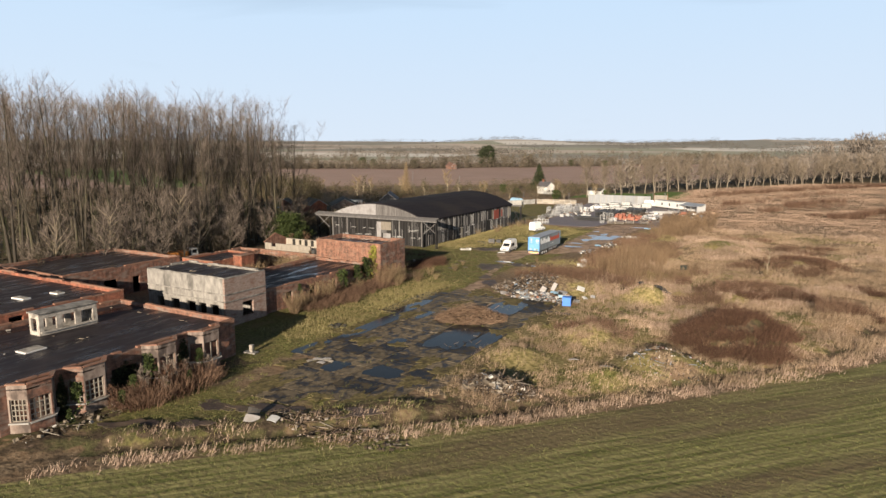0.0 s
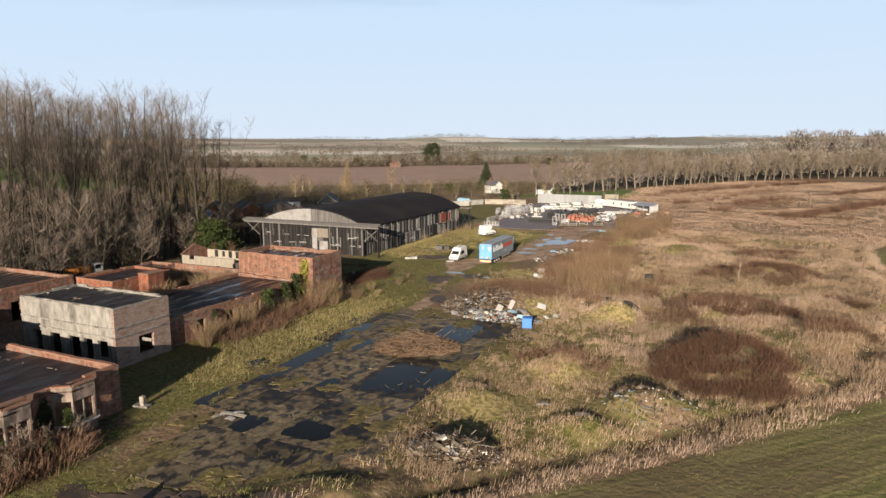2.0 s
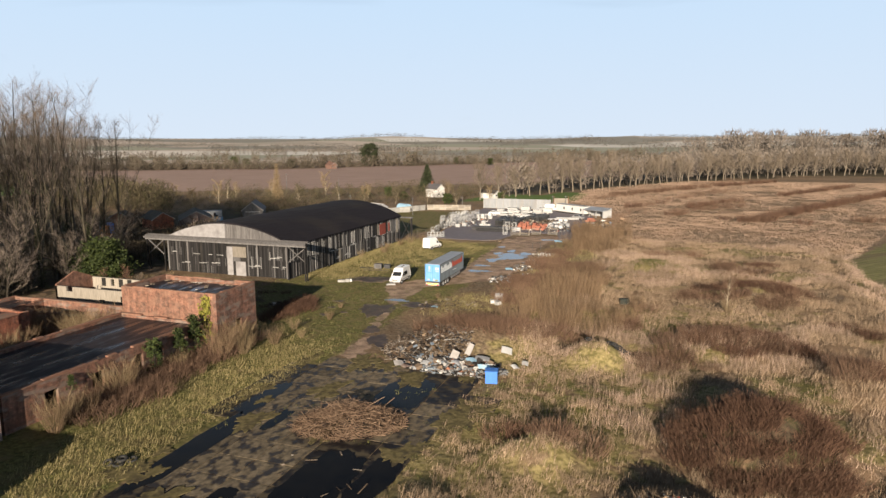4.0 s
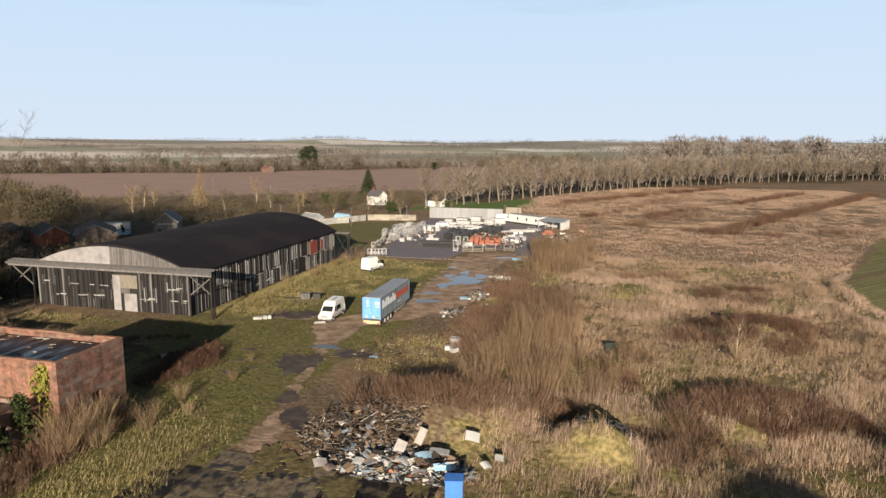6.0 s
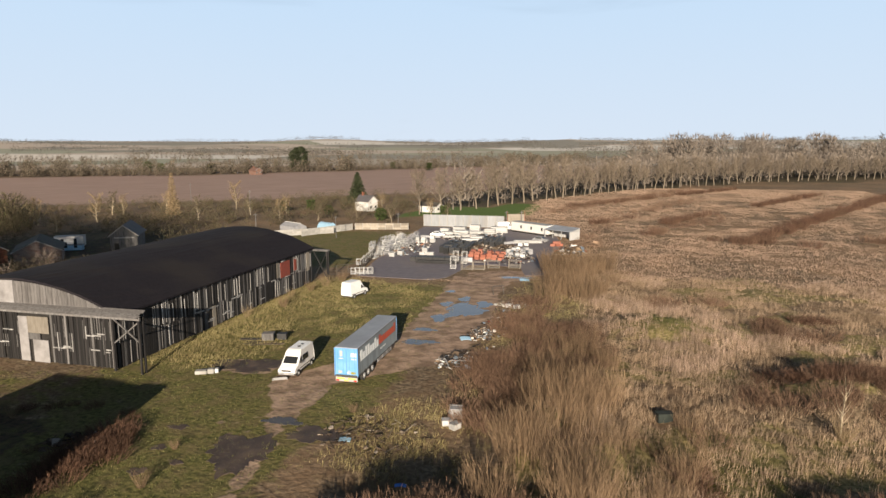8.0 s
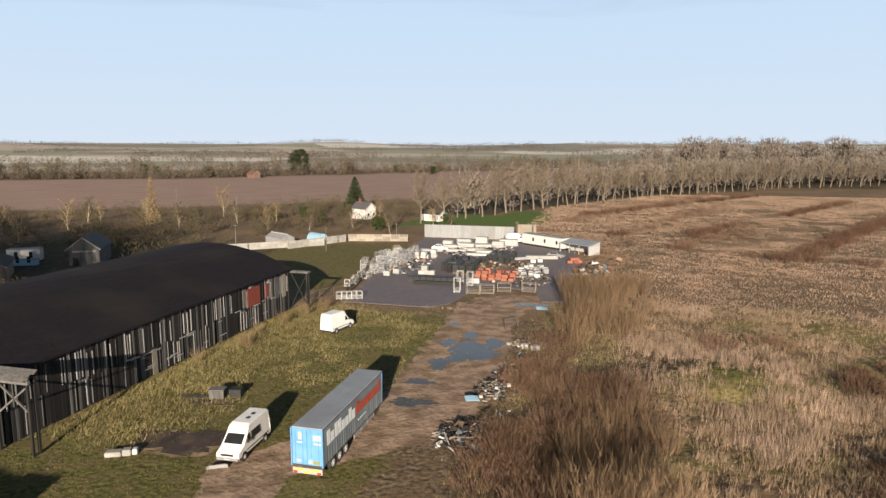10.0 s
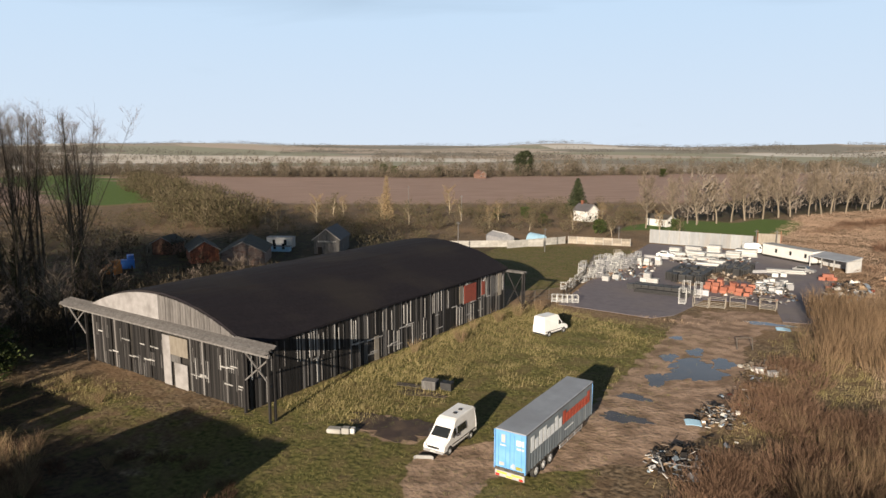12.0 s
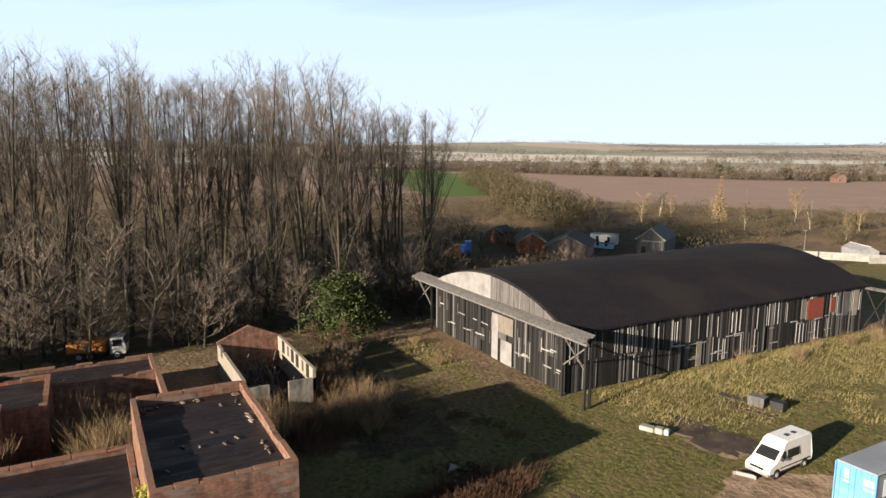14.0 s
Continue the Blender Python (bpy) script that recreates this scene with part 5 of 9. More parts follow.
        part("marker_board", boxed(s * 0.62 - 0.42, s * 0.62 + 0.42, -L - 0.125, -L - 0.1, 0.72, 0.86), M_YELLOW, t)
    part("plate", boxed(-0.26, 0.26, -L - 0.125, -L - 0.1, 0.52, 0.64), M_YELLOW, t)


def panel_van(label, at, turn, length=5.5, roof=2.5, windows=True):
    """A panel van, its nose towards -y."""
    t = thing("panel_van", label, "van", at, turn)
    h = length / 2
    prof = [(-h, 0.42), (-h - 0.03, 0.72), (-h + 0.08, 0.98), (-h + 0.85, 1.28), (-h + 1.62, 1.98), (-h + 1.95, roof - 0.16), (-h + 2.35, roof - 0.02), (h - 0.25, roof), (h - 0.06, roof - 0.12), (h, 1.0), (h - 0.02, 0.42)]

    def half(z):
        return 0.98 if z < 1.1 else 0.98 - 0.15 * ((z - 1.1) / (roof - 1.1)) ** 1.4
    bm = bmesh.new()
    a = [bm.verts.new((-half(z), y, z)) for y, z in prof]
    b = [bm.verts.new((half(z), y, z)) for y, z in prof]
    n = len(prof)
    for k in range(n):
        bm.faces.new((a[k], b[k], b[(k + 1) % n], a[(k + 1) % n]))
    bm.faces.new(a[::-1])
    bm.faces.new(b)
    bmesh.ops.recalc_face_normals(bm, faces=bm.faces)
    bmesh.ops.bevel(bm, geom=[e for e in bm.edges if abs(e.verts[0].co.x) > 0.5 and e.verts[0].co.x * e.verts[1].co.x > 0], offset=0.07, segments=2, affect="EDGES")
    part("body", bm, M_VAN_WHITE, t, "white painted body", smooth=False)
    sy, sz = -h + 0.92, 1.35
    p = extruded(bmesh.new(), [(-0.80, sy, sz), (0.80, sy, sz), (0.76, -h + 1.58, 1.94), (-0.76, -h + 1.58, 1.94)], (0, -0.02, 0.03))
    part("windscreen", p, M_GLASS, t)
    for s in (-1, 1):
        wlist = [((-h + 1.35, 1.35), (-h + 2.05, 1.35), (-h + 2.05, 1.92), (-h + 1.78, 1.92))]
        if windows:
            wlist.append(((-h + 2.3, 1.3), (-h + 3.75, 1.3), (-h + 3.75, 1.92), (-h + 2.3, 1.92)))
        for q in wlist:
            part("side_window", extruded(bmesh.new(), [(s * (half(z) - 0.02), y, z) for y, z in q], (s * 0.035, 0, 0)), M_GLASS, t)
        part("mirror", boxed(s * 1.12 - 0.09, s * 1.12 + 0.09, -h + 1.28, -h + 1.42, 1.35, 1.68, 0.03), M_BLACK, t)
        part("headlight", extruded(bmesh.new(), [(s * 0.62, -h - 0.04, 0.8), (s * 0.93, -h + 0.06, 0.8), (s * 0.93, -h + 0.2, 1.02), (s * 0.62, -h + 0.02, 0.98)], (0, -0.02, 0.01)), M_STEEL, t)
        part("rubbing_strip", boxed(s * 0.985 - 0.015, s * 0.985 + 0.015, -h + 1.4, h - 0.3, 0.68, 0.76), M_BLACK, t)
        part("rear_window" if windows else "rear_panel", boxed(s * 0.42 - 0.3, s * 0.42 + 0.3, h - 0.01, h + 0.015, 1.35, 1.9), M_GLASS if windows else M_VAN_WHITE, t)
        for y in (-h + 0.95, h - 1.05):
            part("wheel_arch", rod(bmesh.new(), (s * 0.90, y, 0.36), (s * 0.995, y, 0.36), 0.42, 0.42, 18), M_BLACK, t)
            wheel(t, s * 0.9, y, 0.34, 0.24)
    part("grille", boxed(-0.55, 0.55, -h - 0.05, -h - 0.02, 0.72, 0.9), M_BLACK, t)
    part("bumper", boxed(-0.94, 0.94, -h - 0.07, -h + 0.15, 0.36, 0.62, 0.04), M_GREY_PLASTIC, t)
    part("plate", boxed(-0.26, 0.26, -h - 0.09, -h - 0.072, 0.45, 0.56), M_WHITE_PLASTIC, t)
    part("rear_bumper", boxed(-0.94, 0.94, h - 0.08, h + 0.06, 0.36, 0.56, 0.03), M_BLACK, t)
    part("sill", boxed(-0.94, 0.94, -h + 0.3, h - 0.3, 0.3, 0.44), M_BLACK, t)
    if windows:
        for y in (0.3, 1.2):
            part("roof_vent", boxed(0.0, 0.32, y, y + 0.26, roof - 0.02, roof + 0.07, 0.02), M_BLACK, t)
    return t


build_trailer()
panel_van("white high-roof van with dark side windows", (-8.25, 2.75, 0), 3, 5.6, 2.62)
panel_van("plain white panel van beside long grass", (-15.9, 38.9, 0), 168, 5.2, 2.75, windows=False)
b = thing("loose_bumper", "white bumper lying on the ground", "bumper", (-8.4, -1.0, 0.05), 30)
part("shell", extruded(bmesh.new(), [(-0.8, 0, 0), (-0.6, 0.25, 0), (0.6, 0.25, 0), (0.8, 0, 0), (0.6, 0.14, 0), (-0.6, 0.14, 0)], (0, 0, 0.28)), M_WHITE_PLASTIC, b)


# ---- hard standings and water ----
def sheet(name, label, outline, z0, z1, material, category):
    ob = part(name, extruded(bmesh.new(), [(x, y, z0) for x, y in outline], (0, 0, z1 - z0)), material)
    return tagged(ob, label, category, kind="structure")


sheet("yard_tarmac", "grey-purple tarmac of the storage yard", [(-22, 55), (-7, 54.6), (-4.6, 58), (-3.6, 66), (-3.4, 71.5), (1, 72.5), (7.5, 71), (9.5, 63), (13, 64), (15, 72), (13.5, 100), (11, 118), (4, 132), (-31, 132), (-29, 110), (-25, 75)], -0.1, 0.05, M_TARMAC, "tarmac")


def puddle(label, cx, cy, rx, ry, turn=0.0, seed=0, z=None, square=2.0, wave=1.0):
    """Shallow standing water with an uneven shore."""
    rnd = random.Random(seed)
    ph = [rnd.uniform(0, 6.28) for _ in range(4)]
    pts = []
    for k in range(72):
        a = k * math.tau / 72
        c, s = math.cos(a), math.sin(a)
        q = (abs(c) ** square + abs(s) ** square) ** (-1 / square)
        q *= 1 + wave * (0.16 * math.sin(3 * a + ph[0]) + 0.10 * math.sin(5 * a + ph[1]) + 0.08 * math.sin(9 * a + ph[2]) + 0.05 * math.sin(14 * a + ph[3]) + rnd.uniform(-0.09, 0.09))
        pts.append((q * c * rx, q * s * ry))
    zz = zat(cx, cy) + 0.035 if z is None else z
    ob = part("puddle", extruded(bmesh.new(), [(x, y, -0.05) for x, y in pts], (0, 0, 0.05)), M_WATER)
    ob.matrix_basis = pose(cx, cy, zz, 0, 0, turn)
    if z is None:
        ob.data.materials[0] = M_TRACK_WATER
    return tagged(ob, label, "water", kind="structure")


for n, (x, y, rx, ry, t) in enumerate(((4.6, 33, 3.6, 2.4, 60), (3.0, 36.0, 1.5, 2.6, -20), (1.6, 28.5, 1.1, 2.2, 10), (2.2, 16.2, 2.2, 1.0, 10), (6.4, 38, 1.2, 2.2, 10), (2.6, 41, 0.9, 1.8, 0), (0.5, 37, 0.9, 1.6, 0), (1.2, 22, 1.6, 0.8, 0), (8, 60.5, 3.2, 0.9, 8), (-3, -10.5, 1.8, 0.8, 0), (-1, 46, 0.8, 0.9, 0))):
    puddle("shallow rain puddle on the muddy track", x, y, rx, ry, t, n)
for n, (x, y, rx, ry, t) in enumerate(((-14.2, 2.8, 4.4, 2.2, 8), (-17.5, 10.8, 2.6, 0.9, 15), (-3.5, -17, 2.6, 3.4, 20), (1.2, -12.5, 2.6, 1.5, 0), (3.4, -31, 1.3, 2.6, 30), (0.5, -27, 1.0, 1.8, 20), (-10.5, -18, 0.6, 0.5, 0), (-9.5, -22, 0.7, 0.6, 0), (-11.5, -14, 0.9, 0.5, 10), (-7.4, -20, 0.5, 0.4, 0), (9.5, -20.0, 2.2, 0.8, 10), (11.5, -92.2, 4.2, 1.3, 12), (5.5, -94.0, 2.0, 1.0, 0), (18.4, -89.8, 2.6, 1.0, 42), (3.0, -101, 2.4, 1.1, 30), (7.5, -98.2, 1.6, 0.7, 30))):
    ob = puddle("dark wet mud patch", x, y, rx, ry, t, 70 + n)
    ob.name = "mud_patch"
    ob.data.materials[0] = M_WET_MUD
    tagged(ob, "dark bare wet mud patch in grass", "mud")
for n, (x, y, rx, ry) in enumerate(((14.4, -64.2, 2.3, 4.4), (18.2, -62.8, 1.3, 3.4), (13.6, -46.2, 2.4, 3.6), (2.0, -63, 1.2, 7), (1.2, -75.5, 1.0, 3), (5.6, -70, 0.8, 1.4), (8.2, -79.8, 1.2, 1.6), (14.0, -78.8, 2.0, 1.6), (9.0, -68.6, 0.9, 1.2), (5.2, -56, 0.6, 2.2), (1.0, -52, 1.1, 4.0))):
    puddle("dark rainwater lying on the concrete apron", x, y, rx, ry, 0, 40 + n, 0.078, 5.0, 0.4)

# moss, dead leaves and soil creeping over the concrete
rnd = random.Random(64)
for n in range(58):
    y = rnd.uniform(-90, -38)
    left, right = float(np.interp(y, (-91, -70, -44, -36), (6, 0.0, -1.5, 1.0))), float(np.interp(y, (-91, -86, -79, -70, -58, -46, -36), (10, 18, 23, 21, 19.5, 21.5, 16)))
    x = rnd.uniform(left + 1, right - 1) if n % 5 < 2 else (left + rnd.uniform(-0.6, 0.5) if n % 5 == 2 else right + rnd.uniform(-0.5, 0.6))
    if 10 < x < 20 and -69 < y < -59:
        continue
    ob = puddle("moss patch", x, y, rnd.uniform(0.5, 1.5), rnd.uniform(0.9, 2.6), rnd.uniform(-12, 12), 900 + n, 0.086 + 0.0006 * n, 2.0, 1.7)
    ob.name = "moss_patch"
    ob.data.materials[0] = M_MOSS_PATCH
    tagged(ob, "thin moss and dead grass over wet concrete", "moss")


# ---- trees, shrubs and grass ----
class Sticks:
    """Collects tapered tubes (quads) and thin blades (triangles) for one plant."""

    def __init__(self, seed):
        self.rnd = random.Random(seed)
        self.tv, self.tf, self.bv = [], [], []

    def tube(self, pts, radii, n=5):
        base = len(self.tv)
        for i, (p, r) in enumerate(zip(pts, radii)):
            d = (pts[min(i + 1, len(pts) - 1)] - pts[max(i - 1, 0)]).normalized()
            s = d.orthogonal().normalized()
            o = d.cross(s)
            for k in range(n):
                a = k * math.tau / n
                self.tv.append(p + (s * math.cos(a) + o * math.sin(a)) * r)
        for i in range(len(pts) - 1):
            for k in range(n):
                a, b = base + i * n + k, base + i * n + (k + 1) % n
                self.tf.append((a, b, b + n, a + n))

    def blade(self, p, q, w):
        d = q - p
        s = d.cross(Vector((self.rnd.uniform(-1, 1), self.rnd.uniform(-1, 1), self.rnd.uniform(-0.3, 0.3))))
        s = s.normalized() * w if s.length > 1e-6 else Vector((w, 0, 0))
        self.bv += [p - s * 0.5, p + s * 0.5, q]

    def leaf(self, p, size):
        r = self.rnd
        u = Vector((r.gauss(0, 1), r.gauss(0, 1), r.gauss(0, 0.7))).normalized() * size
        v = u.orthogonal().normalized() * size * r.uniform(0.4, 0.8)
        self.bv += [p - u * 0.5 - v * 0.3, p - u * 0.1 + v * 0.5, p + u * 0.6]

    def tubes_mesh(self, name, material):
        return raw_mesh(name, np.array([tuple(v) for v in self.tv]), np.array(self.tf), material)

    def blades_mesh(self, name, material):
        v = np.array([tuple(p) for p in self.bv])
        return raw_mesh(name, v, np.arange(len(v)).reshape(-1, 3), material)


def plant(name, label, category, meshes, group=""):
    """A plant out of ready meshes: one mesh alone, or (part name, mesh) pairs under an Empty."""
    if len(meshes) == 1:
        return tagged(new(name, meshes[0][1]), label, category, group)
    t = thing(name, label, category, group=group)
    for part_name, me in meshes:
        ob = new(part_name, me)
        ob.parent = t
    return t


def rand_dir(r, rise):
    a = r.uniform(0, math.tau)
    return Vector((math.cos(a), math.sin(a), rise)).normalized()


def poplar_meshes(seed, h=34.0, ivy=0.0, low=0.16, lean=0.0):
    """A tall bare poplar: a trunk that forks into leaders sweeping upwards, with side branches and fine twigs."""
    s = Sticks(seed)
    r = s.rnd
    arms = []

    def limb(o, d, length, n, r0, wander, lift):
        pts, q = [o.copy()], o.copy()
        for _ in range(n):
            q = q + d * (length / n)
            d = (d + Vector((r.uniform(-wander, wander), r.uniform(-wander, wander), lift))).normalized()
            pts.append(q.copy())
        s.tube(pts, [r0 * (1 - 0.9 * (k / n) ** 0.9) for k in range(n + 1)], 5 if r0 > 0.12 else 3)
        return pts
    trunk = limb(Vector((0, 0, -0.3)), Vector((r.uniform(-0.05, 0.05) + lean, r.uniform(-0.05, 0.05), 1)).normalized(), h * 0.96, 10, 0.36, 0.035, 0.03)
    leaders = [(trunk, 0.3)]
    for k in range(r.randint(4, 6)):
        f = r.uniform(low + 0.06, 0.55)
        i = min(int(f * 10), 9)
        o = trunk[i].lerp(trunk[i + 1], f * 10 - i)
        a = k * 2.1 + r.uniform(-0.5, 0.5)
        d = Vector((math.cos(a), math.sin(a), r.uniform(2.2, 4.2))).normalized()
        leaders.append((limb(o, d, (h * r.uniform(0.84, 1.0) - o.z) * 1.06, 8, 0.15 - 0.11 * f, 0.06, 0.08), 0.05))
    for pts, start in leaders:
        n = len(pts) - 1
        length = (pts[-1] - pts[0]).length
        for k in range(int(length * 0.95)):
            f = start + (0.98 - start) * r.random() ** 0.75
            i = min(int(f * n), n - 1)
            o = pts[i].lerp(pts[i + 1], f * n - i)
            a = k * 2.4 + r.uniform(-0.6, 0.6)
            d = Vector((math.cos(a), math.sin(a), r.uniform(0.5, 1.5))).normalized()
            L = (1.0 + 2.6 * (1 - f)) * r.uniform(0.6, 1.25) + 0.5
            arms.append((limb(o, d, L, 3, 0.022 + 0.035 * (1 - f), 0.16, 0.16), 3, 1.0))
        arms.append((pts[-4:], 3, 1.2))
    # a few low dead branches that stick out
    for k in range(6):
        f = r.uniform(low * 0.6, low + 0.22)
        i = int(f * 10)
        o = trunk[i].lerp(trunk[i + 1], f * 10 - i)
        a = r.uniform(0, math.tau)
        arms.append((limb(o, Vector((math.cos(a), math.sin(a), r.uniform(-0.1, 0.7))).normalized(), r.uniform(2.0, 5.0), 4, 0.05, 0.2, 0.04), 4, 0.9))
    wood = s.tubes_mesh("trunk", M_BARK)
    for lp, n, amount in arms:
        for k in range(int(6 * amount)):
            g = r.uniform(0.2, 1.0) * n
            i = min(int(g), n - 1)
            o = lp[i].lerp(lp[i + 1], g - i)
            d = (rand_dir(r, r.uniform(0.0, 1.2)) * 0.8 + (lp[i + 1] - lp[i]).normalized()).normalized()
            e = o + d * r.uniform(0.8, 2.0)
            s.blade(o, e, 0.028)
            for m in range(4):
                c = o.lerp(e, r.uniform(0.15, 1.0))
                t = (d + rand_dir(r, 0.5) * 0.8).normalized()
                s.blade(c, c + t * r.uniform(0.45, 1.1), 0.021)
    crown = s.blades_mesh("crown", M_TWIG)
    out = [("trunk", wood), ("crown", crown)]
    if ivy:
        v = Sticks(seed + 100)
        for k in range(620):
            z = v.rnd.uniform(0, 1) ** 0.8 * ivy
            a = v.rnd.uniform(0, math.tau)
            rad = v.rnd.uniform(0.35, 0.9) * (1.1 - 0.6 * z / ivy)
            v.leaf(Vector((rad * math.cos(a), rad * math.sin(a), z)), 0.36)
        out.append(("ivy", v.blades_mesh("ivy", M_WALL_IVY)))
    return out


def spread_meshes(seed, h, r0, bark, twig, limbs=14, subs=7, fine=5, tw=0.035, low=0.25, droop=0.0, rise=(0.3, 1.2)):
    """A round-headed bare tree or tall bush."""
    s = Sticks(seed)
    r = s.rnd
    pts, p = [], Vector((0, 0, -0.2))
    d = Vector((r.uniform(-0.12, 0.12), r.uniform(-0.12, 0.12), 1)).normalized()
    for k in range(7):
        pts.append(p.copy())
        p = p + d * h * 0.13
        d = (d + Vector((r.uniform(-0.12, 0.12), r.uniform(-0.12, 0.12), 0.05))).normalized()
    tr = h * 0.02
    s.tube(pts, [tr * (1 - 0.11 * k) for k in range(7)], 6)
    arms = []
    for k in range(limbs):
        f = low + (1 - low) * (k + r.random()) / limbs
        i = min(int(f * 6), 5)
        o = pts[i].lerp(pts[i + 1], f * 6 - i)
        a = k * 2.4 + r.uniform(-0.5, 0.5)
        d = Vector((math.cos(a), math.sin(a), r.uniform(*rise) + f * 0.8)).normalized()
        L = h * r.uniform(0.26, 0.42) * (1.15 - 0.35 * f)
        lp, q = [o.copy()], o.copy()
        for m in range(4):
            q = q + d * (L / 4)
            d = (d + Vector((r.uniform(-0.25, 0.25), r.uniform(-0.25, 0.25), 0.10 - droop))).normalized()
            lp.append(q.copy())
        rb = tr * 0.45
        s.tube(lp, [rb, rb * 0.75, rb * 0.5, rb * 0.3, 0.01], 3)
        arms.append(lp)
    wood = s.tubes_mesh("trunk", bark)
    for lp in arms:
        for k in range(subs):
            g = r.uniform(0.25, 1.0) * 4
            i = min(int(g), 3)
            o = lp[i].lerp(lp[i + 1], g - i)
            d = (rand_dir(r, r.uniform(-0.1, 1.4)) + (lp[i + 1] - lp[i]).normalized() * 0.7).normalized()
            e = o + d * h * r.uniform(0.08, 0.17)
            s.blade(o, e, tw * 1.6)
            for m in range(fine):
                c = o.lerp(e, r.uniform(0.2, 1.0))
                s.blade(c, c + (d + rand_dir(r, 0.5) * 0.9).normalized() * h * r.uniform(0.04, 0.10), tw)
    return [("trunk", wood), ("crown", s.blades_mesh("crown", twig))]


def shrub_mesh(seed, h, r0, stems, twig, splay=0.3, tw=0.045, fine=3, name="crown"):
    """Many thin upright stems from one stool."""
    s = Sticks(seed)
    r = s.rnd
    for k in range(stems):
        a, rad = r.uniform(0, math.tau), r0 * math.sqrt(r.random())
        o = Vector((rad * math.cos(a), rad * math.sin(a), -0.1))
        d = Vector((math.cos(a) * splay * r.uniform(0.2, 1.3) + r.uniform(-0.1, 0.1), math.sin(a) * splay * r.uniform(0.2, 1.3) + r.uniform(-0.1, 0.1), 1)).normalized()
        e = o + d * h * r.uniform(0.55, 1.0)
        s.blade(o, e, tw)
        for m in range(fine):
            c = o.lerp(e, r.uniform(0.25, 0.9))
            s.blade(c, c + (d + rand_dir(r, 0.6) * 0.6).normalized() * h * r.uniform(0.12, 0.35), tw * 0.7)
    return [(name, s.blades_mesh(name, twig))]


def leafy_meshes(seed, h, rx, leaves, size, leaf_mat, bark=None):
    """An evergreen bush: leaf clumps in an uneven volume round a short trunk."""
    s = Sticks(seed)
    r = s.rnd
    s.tube([Vector((0, 0, -0.2)), Vector((0.1, 0, h * 0.5)), Vector((0, 0.1, h * 0.85))], [h * 0.025, h * 0.018, 0.02], 6)
    wood = s.tubes_mesh("trunk", bark or M_BARK)
    for k in range(leaves // 14):
        a, z = r.uniform(0, math.tau), r.random() ** 0.75
        lim = rx * (1 - 0.75 * abs(z - 0.33) ** 1.4) * (0.70 + 0.30 * math.sin(2 * a + 5 * z + seed) + 0.24 * math.sin(5 * a - 9 * z))
        rad = lim * math.sqrt(r.uniform(0.35, 1.0))
        c = Vector((rad * math.cos(a), rad * math.sin(a), 0.25 + z * (h - 0.5)))
        for m in range(14):
            s.leaf(c + Vector((r.gauss(0, 0.32), r.gauss(0, 0.32), r.gauss(0, 0.25))) * (rx * 0.28), size)
    return [("trunk", wood), ("crown", s.blades_mesh("crown", leaf_mat))]


def domed_meshes(seed, h, rx, leaves, size, leaf_mat):
    """An old pine with a rounded, lobed crown that begins low on the trunk."""
    s = Sticks(seed)
    r = s.rnd
    s.tube([Vector((0, 0, -0.5)), Vector((0.3, 0, h * 0.5)), Vector((0, 0.4, h * 0.9))], [h * 0.025, h * 0.018, 0.05], 6)
    wood = s.tubes_mesh("trunk", M_BARK)
    for k in range(leaves // 40):
        z = r.uniform(0.06, 1.0)
        a = r.uniform(0, math.tau)
        lim = rx * math.sqrt(max(0.03, 1 - ((z - 0.5) / 0.56) ** 2)) * (0.86 + 0.16 * math.sin(3 * a + 6 * z))
        rad = lim * math.sqrt(r.uniform(0.3, 1.0))
        c = Vector((rad * math.cos(a), rad * math.sin(a), z * h * 0.95))
        for m in range(40):
            s.leaf(c + Vector((r.gauss(0, 0.9), r.gauss(0, 0.9), r.gauss(0, 0.6))), size)
    return [("trunk", wood), ("crown", s.blades_mesh("crown", leaf_mat))]


def conifer_meshes(seed, h, rx, leaf_mat, size=0.5, rows=22):
    s = Sticks(seed)
    r = s.rnd
    s.tube([Vector((0, 0, -0.3)), Vector((0, 0, h * 0.97))], [h * 0.02, 0.02], 6)
    wood = s.tubes_mesh("trunk", M_BARK)
    for k in range(rows):
        f = k / rows
        for j in range(16):
            a = j * math.tau / 16 + k * 0.4 + r.uniform(-0.2, 0.2)
            L = rx * (1 - f) ** 0.85 * r.uniform(0.75, 1.1) + 0.25
            z = h * (0.10 + 0.88 * f)
            for m in range(8):
                q = (m + 0.6) / 8
                s.leaf(Vector((math.cos(a) * L * q, math.sin(a) * L * q, z - 0.28 * L * q + r.uniform(-0.15, 0.15))), size * (1.1 - 0.5 * f))
    return [("trunk", wood), ("crown", s.blades_mesh("crown", leaf_mat))]


